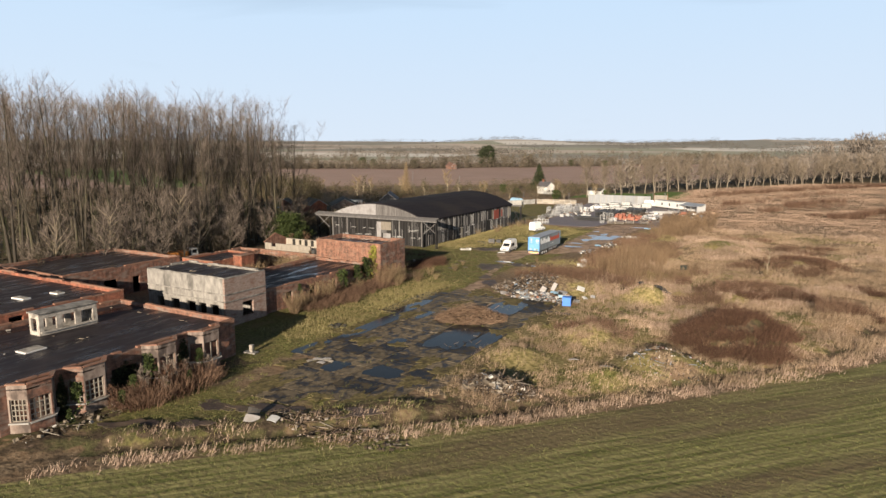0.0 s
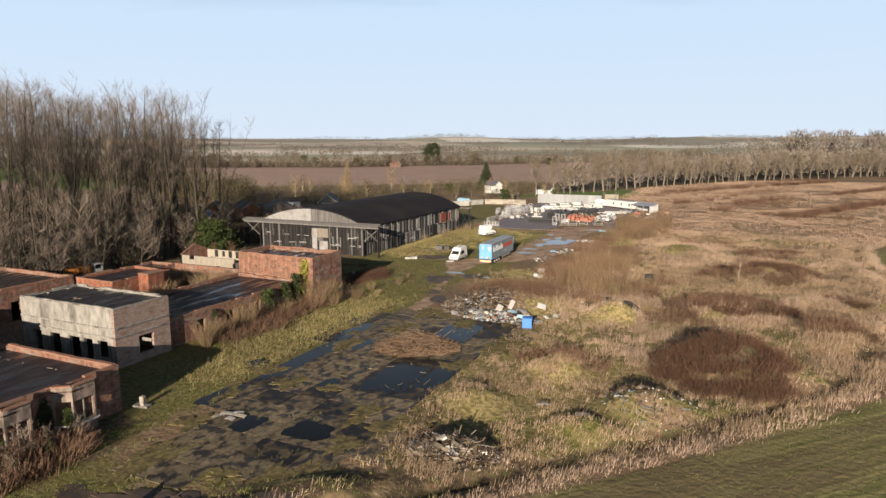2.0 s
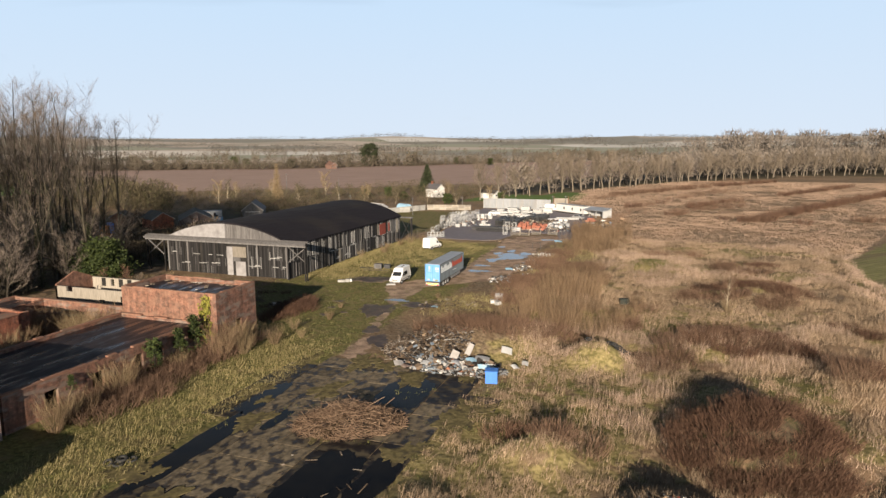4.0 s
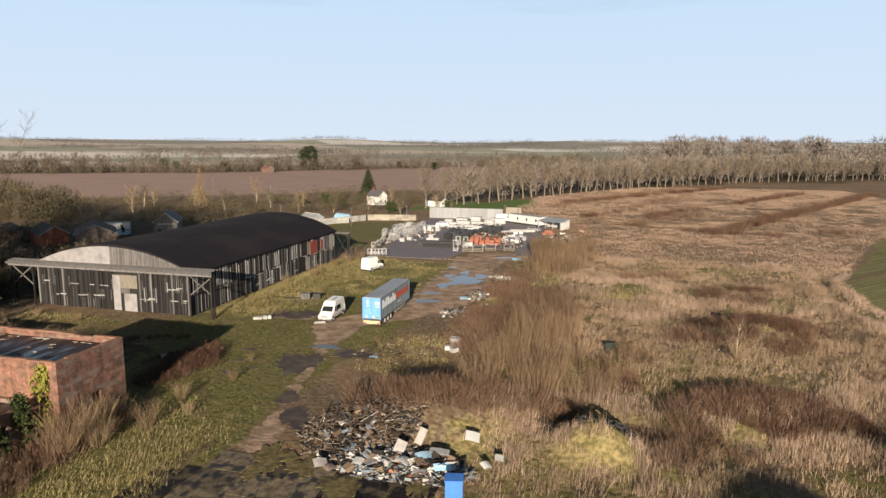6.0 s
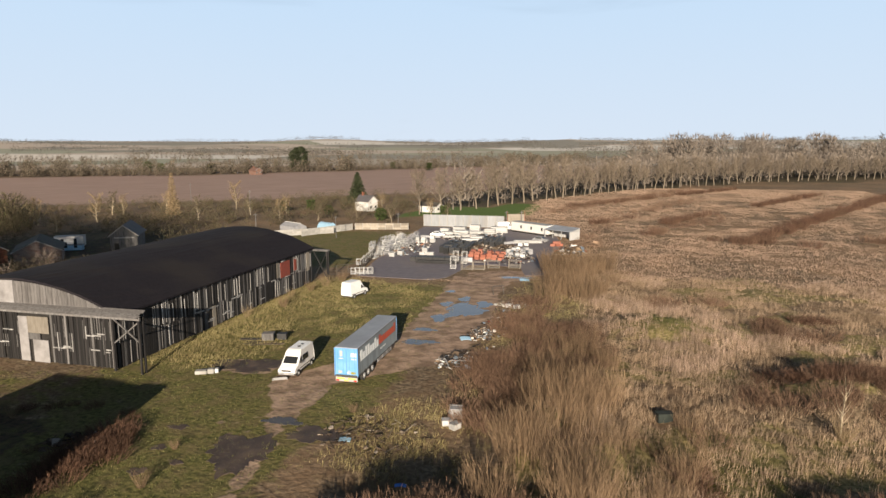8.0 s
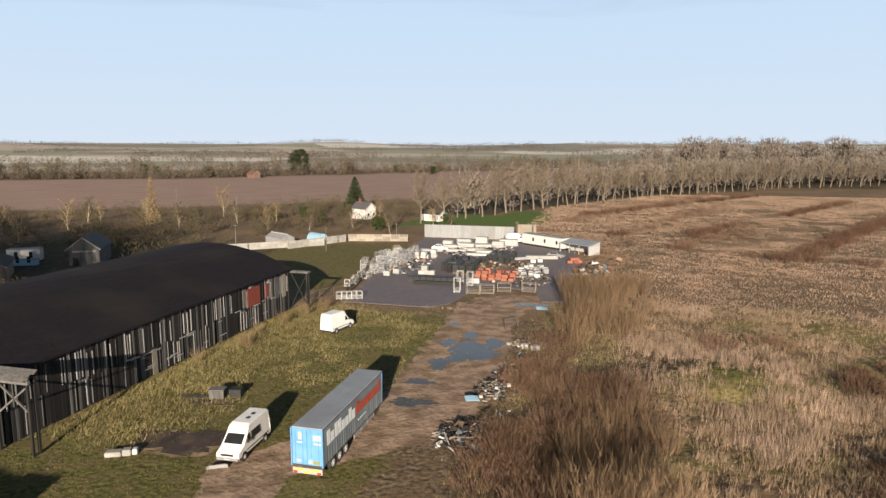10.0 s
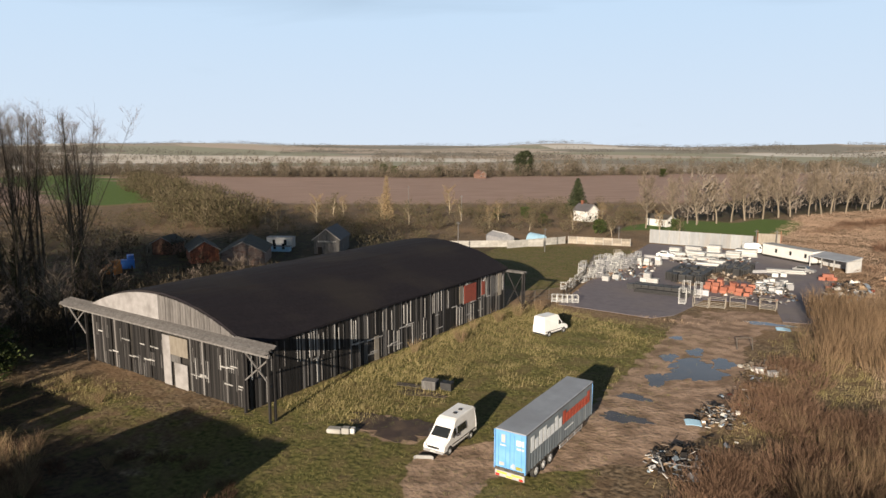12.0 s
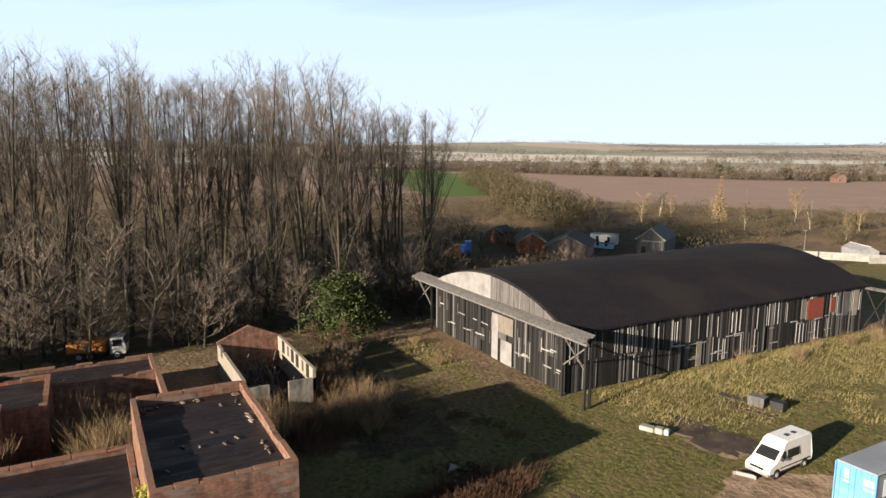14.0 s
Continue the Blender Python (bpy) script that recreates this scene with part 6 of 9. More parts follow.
def blades_on(name, label, xy, hmin, hmax, width, blades, material, lean=0.5, wind=(0.15, 0.25), spread=0.16, category="grass"):
    """Tufts of blades at the plan points xy, as one object of stuff."""
    g = np.random.default_rng(len(xy) + int(hmax * 100))
    n = len(xy) * blades
    x, y = np.repeat(xy[:, 0], blades) + g.normal(0, spread, n), np.repeat(xy[:, 1], blades) + g.normal(0, spread, n)
    z = height(x, y) - 0.04
    h = np.repeat(g.uniform(hmin, hmax, len(xy)), blades) * g.uniform(0.6, 1.1, n)
    a = g.uniform(0, math.tau, n)
    tilt = np.abs(g.normal(0, lean, n)) * h
    tx, ty = np.cos(a) * tilt + wind[0] * h, np.sin(a) * tilt + wind[1] * h
    b = g.uniform(0, math.tau, n)
    wx, wy = np.cos(b) * width * 0.5, np.sin(b) * width * 0.5
    v = np.empty((n, 3, 3))
    v[:, 0] = np.stack([x - wx, y - wy, z], -1)
    v[:, 1] = np.stack([x + wx, y + wy, z], -1)
    v[:, 2] = np.stack([x + tx, y + ty, z + np.maximum(h - 0.35 * tilt, 0.25 * h)], -1)
    me = raw_mesh(name, v.reshape(-1, 3), np.arange(n * 3).reshape(-1, 3), material)
    return tagged(new(name, me), label, category, kind="stuff")


def scatter(x0, x1, y0, y1, per_m2, keep, seed):
    """Random plan points in a rectangle, kept with the chance that keep(x, y) gives."""
    g = np.random.default_rng(seed)
    n = int((x1 - x0) * (y1 - y0) * per_m2)
    x, y = g.uniform(x0, x1, n), g.uniform(y0, y1, n)
    k = g.random(n) < keep(x, y)
    return np.stack([x[k], y[k]], -1)


BUILT = ((-62, -4, -114, -81), (-30.4, -14, -75, -67), (-64, -44, -79, -57), (-28, -14.8, -67, -40), (-45, -34.4, -57.5, -46), (-28.2, -13.6, -41, -32),
         (-50.8, -44.6, -62.5, -37.4), (-50.8, -37.2, -31.8, -24.4), (-58, -27.8, -2.4, 51), (-2.4, 0.6, -0.8, 13.4), (-9.5, -7, -0.6, 5.8))


def free(x, y):
    k = np.ones(len(x))
    for x0, x1, y0, y1 in BUILT:
        k = k * ~((x > x0) & (x < x1) & (y > y0) & (y < y1))
    return k


# ---- planting ----
def plant_wood():
    rnd = random.Random(11)
    kinds = [plant("poplar", "tall bare poplar with ascending grey-brown branches", "tree", poplar_meshes(20 + k, 35.0, (0, 9, 0, 13, 0)[k], (0.16, 0.2, 0.3, 0.14, 0.24)[k]), "poplar wood") for k in range(5)]
    spots = []
    for i in range(8):
        for j in range(15):
            x = -70 - 6.6 * i + rnd.uniform(-1.6, 1.6)
            y = -72 + 7.0 * j + rnd.uniform(-1.8, 1.8)
            if y > -47 + 0.561 * (21.6 - x):
                continue
            if y > -3 and x > -76:
                continue
            if -64 < y < -56 and x > -74 and rnd.random() < 0.5:
                continue
            spots.append((x, y))
    spots += [(-67.5, -46), (-65.5, -21.5), (-64.5, -34), (-66, -62), (-64.5, -12)]
    for n, (x, y) in enumerate(spots):
        k = rnd.randrange(5)
        s = rnd.uniform(0.94, 1.07) * (1.0 if x < -68 else 0.82) * (1 - 0.16 * float(step(-22, 14, y)))
        m = pose(x, y, zat(x, y), 0, 0, rnd.uniform(0, 360)) @ Matrix.Diagonal((s, s, s, 1))
        if n < 5:
            kinds[n].matrix_basis = m
        else:
            c = copy_thing(kinds[k], pose(0, 0, 0))
            c.matrix_basis = m
    # pale leaning trees and thickets along the edge
    ash = [plant("ash_tree", "pale bare tree with a broad tangled crown", "tree", spread_meshes(60 + k, 13.0, 4, (M_BARK, M_BARK, M_BARK_PALE)[k], M_TWIG, 22, 11, 6, 0.04, 0.12, 0.06, (0.1, 1.1)), "wood edge") for k in range(3)]
    places = [(-63.5, -47, 1.2), (-62.5, -54, 0.9), (-65, -37, 1.05), (-64, -28, 0.9), (-62, -19, 0.75), (-66, -68, 1.0), (-63, -60, 0.8), (-69, -8, 0.8), (-72, 2, 0.8), (-78, 12, 0.9), (-60.5, -50, 0.7), (-66, -42, 1.25), (-61.5, -31, 0.7), (-67, -24, 1.1), (-63, -9, 0.6), (-69, -52, 1.3), (-70, -31, 1.2), (-65, -57, 1.1), (-61, -43.5, 0.75)]
    for n, (x, y, s) in enumerate(places):
        m = pose(x, y, zat(x, y), 0, 0, rnd.uniform(0, 360)) @ Matrix.Diagonal((s, s, s, 1))
        t = ash[n] if n < 3 else copy_thing(ash[n % 3], pose(0, 0, 0))
        t.matrix_basis = m
    # two of the three undergrowth kinds carry painted shade
    under = [plant("thorn_bush", "tangled bare undergrowth bush under the poplars", "bush", spread_meshes(80 + k, 5.5, 3, M_BARK, (M_TWIG, M_SCRUB_SHADED, M_SCRUB_SHADED)[k], 12, 8, 6, 0.04, 0.05, 0.08), "undergrowth") for k in range(3)]
    for n in range(150):
        x = -62.5 - 78 * rnd.random() ** 2.2
        y = rnd.uniform(-76, 34)
        if y > -6 and x > -66:
            x -= 8
        s = rnd.uniform(0.7, 1.45)
        m = pose(x, y, zat(x, y), 0, 0, rnd.uniform(0, 360)) @ Matrix.Diagonal((s, s, s * rnd.uniform(0.8, 1.1), 1))
        t = under[n] if n < 3 else copy_thing(under[n % 3], pose(0, 0, 0))
        t.matrix_basis = m
    holly = plant("holly_bush", "large glossy evergreen bush beside the hangar", "bush", leafy_meshes(5, 8.2, 4.4, 5600, 0.42, M_LEAF_DARK))
    holly.matrix_basis = pose(-58.8, -14.5, 0) @ Matrix.Diagonal((1.15, 1.3, 0.95, 1))
    h2 = plant("holly_bush", "dark evergreen bush among the trees", "bush", leafy_meshes(6, 5.5, 3.0, 2400, 0.4, M_LEAF_DARK))
    h2.matrix_basis = pose(-64.5, -12.5, 0)
    c = copy_thing(h2, pose(-61.5, -10.5, 0, 0, 0, 80))


def plant_row():
    rnd = random.Random(21)
    kinds = [plant("lime_tree", "bare roadside tree with a pale trunk and tan twigs", "tree", spread_meshes(120 + k, 15.5, 4, M_BARK_ROW, M_TWIG_ROW, 22, 10, 6, 0.075, 0.3, 0.0, (0.4, 1.5)), "tree row") for k in range(4)]
    line = ((-42, 166), (-31, 184), (-13, 225), (30, 303), (115, 405), (260, 500), (420, 560))
    pts = []
    for (ax, ay), (bx, by) in zip(line, line[1:]):
        L = math.hypot(bx - ax, by - ay)
        n = int(L / 8.0)
        for k in range(n):
            pts.append((ax + (bx - ax) * k / n + rnd.uniform(-0.8, 0.8), ay + (by - ay) * k / n + rnd.uniform(-0.8, 0.8)))
    for n, (x, y) in enumerate(pts):
        s = rnd.uniform(0.85, 1.25)
        m = pose(x, y, zat(x, y), 0, 0, rnd.uniform(0, 360)) @ Matrix.Diagonal((s, s, s, 1))
        t = kinds[n] if n < 4 else copy_thing(kinds[rnd.randrange(4)], pose(0, 0, 0))
        t.matrix_basis = m


def far_trees(name, label, spots, material, blades=90, width=0.22, slim=0.26, low=0.15):
    """Many small far trees as one object: spots are x, y, height."""
    g = np.random.default_rng(len(spots))
    spots = np.asarray(spots)
    n = len(spots)
    z0 = height(spots[:, 0], spots[:, 1])
    h = spots[:, 2]
    vs = []
    f = g.uniform(low, 1.0, (n, blades))
    a = g.uniform(0, math.tau, (n, blades))
    prof = np.sqrt(np.clip(1 - ((f - 0.55) / 0.5) ** 2, 0.02, 1))
    rad = prof * h[:, None] * slim * np.sqrt(g.random((n, blades)))
    p = np.stack([spots[:, 0, None] + rad * np.cos(a), spots[:, 1, None] + rad * np.sin(a), z0[:, None] + f * h[:, None] * 0.9], -1)
    L = h[:, None, None] * g.uniform(0.07, 0.17, (n, blades, 1))
    d = np.stack([np.cos(a) * 0.5 + g.normal(0, 0.4, (n, blades)), np.sin(a) * 0.5 + g.normal(0, 0.4, (n, blades)), g.uniform(0.2, 1.3, (n, blades))], -1)
    d /= np.linalg.norm(d, axis=-1, keepdims=True)
    b = g.uniform(0, math.tau, (n, blades))
    w = np.stack([np.cos(b), np.sin(b), np.zeros_like(b)], -1) * (width * 0.5 * (h / 12.0)[:, None, None] ** 0.5)
    v = np.stack([p - w, p + w, p + d * L], 2).reshape(-1, 3)
    tw = h * 0.018
    trunk = []
    for k in range(3):
        c, s = math.cos(k * 2.09), math.sin(k * 2.09)
        o = np.stack([spots[:, 0] - tw * s, spots[:, 1] + tw * c, z0 - 0.3], -1)
        q = np.stack([spots[:, 0] + tw * s, spots[:, 1] - tw * c, z0 - 0.3], -1)
        t = np.stack([spots[:, 0], spots[:, 1], z0 + h * 0.72], -1)
        trunk.append(np.stack([o, q, t], 1).reshape(-1, 3))
    v = np.concatenate([v] + trunk)
    me = raw_mesh(name, v, np.arange(len(v)).reshape(-1, 3), material)
    return tagged(new(name, me), label, "trees", kind="stuff")


def plant_far():
    rnd = random.Random(31)
    wood = []
    while len(wood) < 1150:
        x = rnd.uniform(-40, 760)
        front_y = float(np.interp(x, (-42, -31, -13, 30, 115, 260, 420, 760), (166, 184, 225, 303, 405, 500, 560, 640)))
        y = front_y + 8 + 230 * rnd.random() ** 1.5
        if x < 25 and y > front_y + 40 + (x + 40) * 1.2:
            continue
        wood.append((x, y, rnd.uniform(12, 19) * (1 + 0.4 * float(step(60, 420, x)))))
    far_trees("far_wood", "bare brown woodland behind the tree row", wood, M_FAR_WOOD, 130, 0.55, 0.36)
    tall = []
    for k in range(300):
        x = rnd.uniform(40, 760)
        y = 575 + 0.1 * x + rnd.uniform(-15, 60)
        if rnd.random() < 0.6:
            tall.append((x, y, rnd.uniform(22, 36) - 4 * float(step(560, 760, x))))
    far_trees("far_poplars", "line of tall bare poplars on the skyline", tall, M_FAR_WOOD, 230, 0.5, 0.24, 0.3)
    hedge = []
    belt_x, belt_y = (-700, -440, -323, -250, -148, 40, 160), (235, 352, 416, 506, 634, 806, 900)
    for k in range(1500):
        x = rnd.uniform(-700, 160)
        lump = float(vnoise(np.array([x]), np.array([0.0]), 30, 2, 77)[0])
        y = float(np.interp(x, belt_x, belt_y)) + rnd.expovariate(1 / (20 + 60 * lump))
        hedge.append((x, y, rnd.uniform(2, 6) if rnd.random() < 0.6 else rnd.uniform(6, 11) + 14 * max(lump - 0.45, 0)))
    for k in range(420):
        d, a = rnd.uniform(620, 1500), rnd.uniform(-1.5, 0.6)
        hedge.append((d * math.sin(a), d * math.cos(a), rnd.uniform(6, 13)))
    for k in range(26):
        d, a0 = rnd.uniform(700, 2600), rnd.uniform(-1.5, 0.7)
        slope = rnd.uniform(-0.5, 0.5)
        for j in range(26):
            a = a0 + j * 0.006
            dd = d * (1 + slope * j * 0.006)
            hedge.append((dd * math.sin(a), dd * math.cos(a), rnd.uniform(4, 10)))
    far_trees("far_hedgerows", "brown hedgerows and copses across the far fields", hedge, M_FAR_HEDGE, 110, 0.8, 0.42, 0.02)
    copse = []
    for k in range(130):
        d, a0 = rnd.uniform(1300, 4300), rnd.uniform(-1.5, 0.75)
        slope = rnd.uniform(-0.8, 0.8)
        n = rnd.randrange(10, 44)
        for j in range(n):
            a = a0 + j * 0.004
            dd = d * (1 + slope * j * 0.004) * rnd.uniform(0.985, 1.015)
            copse.append((dd * math.sin(a), dd * math.cos(a), rnd.uniform(7, 17)))
    far_trees("far_copses", "wooded hedge lines on the distant low hills", copse, M_FAR_COPSE, 26, 3.2, 0.6, 0.0)
    scrub = []
    for k in range(900):
        y = rnd.uniform(64, 262)
        x = rnd.uniform(-235, -44)
        edge = 255 + 0.72 * (x + 65)
        if y > edge - 2 or (x > -72 and y < 136) or (-120 < x < -80 and y < 82) or (x > -60 and y > 200) or (-72 < x < -56 and 160 < y < 182):
            continue
        scrub.append((x, y, (rnd.uniform(1.6, 3.6) if rnd.random() < 0.72 else rnd.uniform(4.0, 6.5)) * (0.8 if x < -120 else 1.0)))
    far_trees("garden_scrub", "mixed bare and evergreen scrub behind the hangar", scrub, M_SCRUB, 220, 0.24, 0.6, 0.0)
    strip = []
    for k in range(330):
        f = rnd.random()
        x, y = -150 - 240 * f + rnd.uniform(-14, 14), 92 + 120 * f + rnd.uniform(-10, 10)
        strip.append((x, y, rnd.uniform(5, 12)))
    far_trees("hedge_belt", "overgrown hedge beside the green field", strip, M_SCRUB, 280, 0.28, 0.5, 0.0)
    back = []
    for k in range(420):
        back.append((rnd.uniform(-230, -112), rnd.uniform(-120, 62), rnd.uniform(2.5, 8.0)))
    far_trees("wood_edge_scrub", "scrub behind the poplars, coloured dark for shade", back, M_SCRUB_SHADED, 120, 0.4, 0.55, 0.0)
    bands = []
    for (ax, ay), (bx, by), n in (((3, 182), (62, 314), 120), ((31, 178), (58, 244), 60), ((36, 136), (60, 168), 44), ((17, 106), (23, 142), 16)):
        for k in range(n):
            f = rnd.random()
            bands.append((ax + (bx - ax) * f + rnd.gauss(0, 2.2), ay + (by - ay) * f + rnd.gauss(0, 2.2), rnd.uniform(0.8, 2.4)))
    far_trees("field_scrub", "low red-brown scrub bands in the dry field", bands, M_TWIG_RED, 150, 0.3, 0.9, 0.0)
    thicket = []
    for k in range(110):
        thicket.append((rnd.uniform(-88, -61), rnd.uniform(-4, 40), rnd.uniform(2.5, 6.0)))
    far_trees("dark_thicket", "bare thicket beside the hangar, coloured dark for shade", thicket, M_SCRUB_SHADED, 200, 0.2, 0.5, 0.0)
    con = plant("spruce", "dark green spruce beside the white house", "tree", conifer_meshes(3, 14.2, 5.4, M_CONIFER, 1.0))
    con.matrix_basis = pose(-79.5, 199.5, 0)
    larch = plant("larch", "slender bare larch with orange-tan twigs", "tree", conifer_meshes(4, 16.5, 2.7, M_TWIG_TAN, 0.7, 18))
    larch.matrix_basis = pose(-123.3, 136.9, 0)
    pine = plant("pine_tree", "broad dark pine on the far field edge", "tree", domed_meshes(9, 25, 10.5, 9000, 1.1, M_CONIFER))
    pine.matrix_basis = pose(-273, 532, zat(-273, 532) - 1)
    garden = [plant("garden_tree", "small bare garden tree with pale twigs", "tree", spread_meshes(150 + k, 7.5, 3, M_BARK_PALE, (M_TWIG_TAN, M_SCRUB)[k], 14, 8, 5, 0.07, 0.15), "gardens") for k in range(2)]
    spots = [(-118, 168, 1.5), (-151.8, 140.4, 1.15), (-149, 143, 1.0), (-101, 150, 1.0), (-92, 160, 0.9), (-60, 150, 1.0), (-54, 158, 1.1), (-47, 150, 0.8), (-36, 158, 0.9), (-70, 140, 0.9), (-83, 138, 1.0), (-110, 132, 1.1), (-128, 140, 1.2), (-44, 140, 0.8), (-140, 120, 1.3), (-28, 150, 0.8), (-152, 108, 1.2), (-160, 90, 1.3), (-133, 96, 1.1)]
    for n, (x, y, s) in enumerate(spots):
        t = garden[n] if n < 2 else copy_thing(garden[n % 2], pose(0, 0, 0))
        t.matrix_basis = pose(x, y, zat(x, y), 0, 0, 40 * n) @ Matrix.Diagonal((s, s, s, 1))
    ev = plant("evergreen_bush", "dark evergreen garden bush", "bush", leafy_meshes(15, 4.2, 2.3, 900, 0.6, M_LEAF_DARK), "gardens")
    ev.matrix_basis = pose(-88, 172, 0)
    for x, y, s in ((-75, 160, 0.8), (-50, 146, 1.0), (-96, 166, 0.9), (-34, 168, 0.8), (-150, 560, 1.8), (-330, 470, 2.0), (-420, 500, 2.2), (-200, 600, 1.7), (-390, 480, 1.9)):
        copy_thing(ev, pose(0, 0, 0)).matrix_basis = pose(x, y, zat(x, y), 0, 0, x) @ Matrix.Diagonal((s, s, s, 1))


def plant_scrub():
    rnd = random.Random(41)
    willow = [plant("willow_scrub", "thicket of upright tan willow stems", "shrub", shrub_mesh(200 + k, 4.4, 1.7, 120, M_TWIG_WILLOW, 0.3, 0.045, 3), "willow scrub") for k in range(3)]
    spots = []
    for k in range(46):
        f = rnd.random()
        x = 17.5 + 8 * rnd.random() + 1.0 * f
        y = -22 + 42 * f ** 1.3
        spots.append((x, y, rnd.uniform(0.75, 1.1) * (1.0 if y < 0 else 0.7)))
    spots += [(28.5, -19, 0.95), (30.5, -17, 0.8), (32, -12, 0.75), (27, -10, 0.8), (33, -4, 0.6), (15.5, 22, 0.5), (14, 30, 0.5), (17, 42, 0.7), (19, 47, 0.8), (16, 52, 0.8), (21, 56, 0.9), (18, 61, 0.9), (22, 66, 0.8), (24, 50, 0.7), (20, 72, 0.6), (26, 60, 0.7)]
    spots += [(rnd.uniform(13.5, 25), rnd.uniform(44, 76), rnd.uniform(0.8, 1.2)) for k in range(30)]
    for n, (x, y, s) in enumerate(spots):
        t = willow[n] if n < 3 else copy_thing(willow[n % 3], pose(0, 0, 0))
        t.matrix_basis = pose(x, y, zat(x, y), 0, 0, rnd.uniform(0, 360)) @ Matrix.Diagonal((s, s, s, 1))
    brown = [plant("bramble_thicket", "low red-brown bramble thicket", "shrub", shrub_mesh(230 + k, 1.7, 1.7, 150, M_TWIG_RED, 0.75, 0.04, 4), "bramble thickets") for k in range(3)]
    spots = []
    for cx, cy, rx, ry, n in ((16, 4, 5, 14, 54), (22, 18, 5, 10, 22), (14, 30, 3, 12, 22), (38, -28, 5, 4, 7), (33, -10, 4, 4, 4), (52, 12, 6, 3, 12), (51, 3, 6, 4, 10), (44, -20, 7, 4, 9), (49, 31, 6, 3, 9), (24, -24, 5, 3, 8), (17, -27, 5, 3.5, 18), (12.5, -28.5, 5, 2.5, 8), (-13.0, -52, 1.4, 10, 34), (-12.2, -41, 1.4, 5, 14), (-10.6, -55, 1.5, 7, 12), (-33, -21, 4, 3, 5), (40, 5, 4, 3, 5), (57, -28, 3, 5, 6), (37, 45, 5, 3, 6), (30, -53.5, 2.5, 1.2, 4), (-1.4, -94, 1.6, 4.0, 7), (-31, -27.5, 1.6, 3.0, 7), (-28.5, -28, 1.4, 2.4, 5), (-13, -45, 1.2, 4, 7), (-12, -57, 1.2, 3, 5), (22, 24, 3, 5, 6)):
        for k in range(n):
            a, q = rnd.uniform(0, math.tau), math.sqrt(rnd.random())
            spots.append((cx + rx * q * math.cos(a), cy + ry * q * math.sin(a), rnd.uniform(0.65, 1.2)))
    for n, (x, y, s) in enumerate(spots):
        t = brown[n] if n < 3 else copy_thing(brown[n % 3], pose(0, 0, 0))
        s = s * (1.1 if -33 < x < -26 and y > -32 else 1.25 if x < 3 and y < -86 else 1.0)
        t.matrix_basis = pose(x, y, zat(x, y), 0, 0, rnd.uniform(0, 360)) @ Matrix.Diagonal((s, s, s, 1))
    dark = [plant("bramble_mound", "dense dark red-brown bramble on a grassy mound", "shrub", shrub_mesh(240 + k, 1.3, 1.5, 170, M_TWIG_MOUND, 0.9, 0.04, 4), "bramble mound") for k in range(2)]
    spots = []
    # the low ones at (-24, -17) are added to darken shaded ground
    for cx, cy, rx, ry, n in ((45.4, -49.6, 6.5, 6.3, 104), (51.5, 38.5, 5, 1.6, 8), (53.5, 9.5, 6, 3.4, 24), (47, -20, 7, 4.5, 36), (59, -27, 2.5, 4, 8), (31.5, -14.5, 2, 2, 4), (33.0, -25.4, 4.0, 0.9, 6), (43.8, 10.6, 3, 2, 5), (60, -8, 3, 3, 5), (52, 10, 6, 2.4, 10), (27, -52.5, 3.0, 1.2, 5), (-1.6, -95.5, 1.7, 4.2, 20), (-2.0, -89.0, 1.2, 2.4, 7), (-15.2, -21.5, 1.6, 6.5, 22), (-24, -17, 9, 6, 12)):
        for k in range(n):
            a, q = rnd.uniform(0, math.tau), math.sqrt(rnd.random())
            spots.append((cx + rx * q * math.cos(a), cy + ry * q * math.sin(a), rnd.uniform(0.7, 1.1) * (0.5 if cx == -24 else 1.2 if cx == -15.2 else 1.0)))
    for n, (x, y, s) in enumerate(spots):
        t = dark[n] if n < 2 else copy_thing(dark[n % 2], pose(0, 0, 0))
        t.matrix_basis = pose(x, y, zat(x, y), 0, 0, rnd.uniform(0, 360)) @ Matrix.Diagonal((s, s, s, 1))
    rows = [plant("scrub_clump", "brown bare scrub clump growing in a line", "shrub", shrub_mesh(250 + k, 2.6, 2.6, 120, (M_TWIG_MOUND, M_TWIG_RED)[k], 0.6, 0.075, 3), "scrub lines") for k in range(2)]
    spots = []
    for (ax, ay), (bx, by), gaps in (((9, 207), (89, 329), 0.2), ((41, 154), (60, 190), 0.1), ((80, 222), (120, 292), 0.05), ((58, 115), (155, 298), 0.02), ((20, 150), (36, 176), 0.5), ((30, 120), (40, 135), 0.3), ((70, 112), (100, 130), 0.5), ((28, 96), (34, 108), 0.2), ((52, 122), (66, 118), 0.2)):
        n = max(3, int(math.hypot(bx - ax, by - ay) / 3.0))
        for k in range(n):
            if rnd.random() > gaps:
                spots.append((ax + (bx - ax) * k / n + rnd.uniform(-1.2, 1.2), ay + (by - ay) * k / n + rnd.uniform(-1.2, 1.2), rnd.uniform(0.7, 1.15)))
    for n, (x, y, s) in enumerate(spots):
        t = rows[n] if n < 2 else copy_thing(rows[0 if rnd.random() < 0.7 else 1], pose(0, 0, 0))
        t.matrix_basis = pose(x, y, zat(x, y), 0, 0, rnd.uniform(0, 360)) @ Matrix.Diagonal((s, s, s, 1))
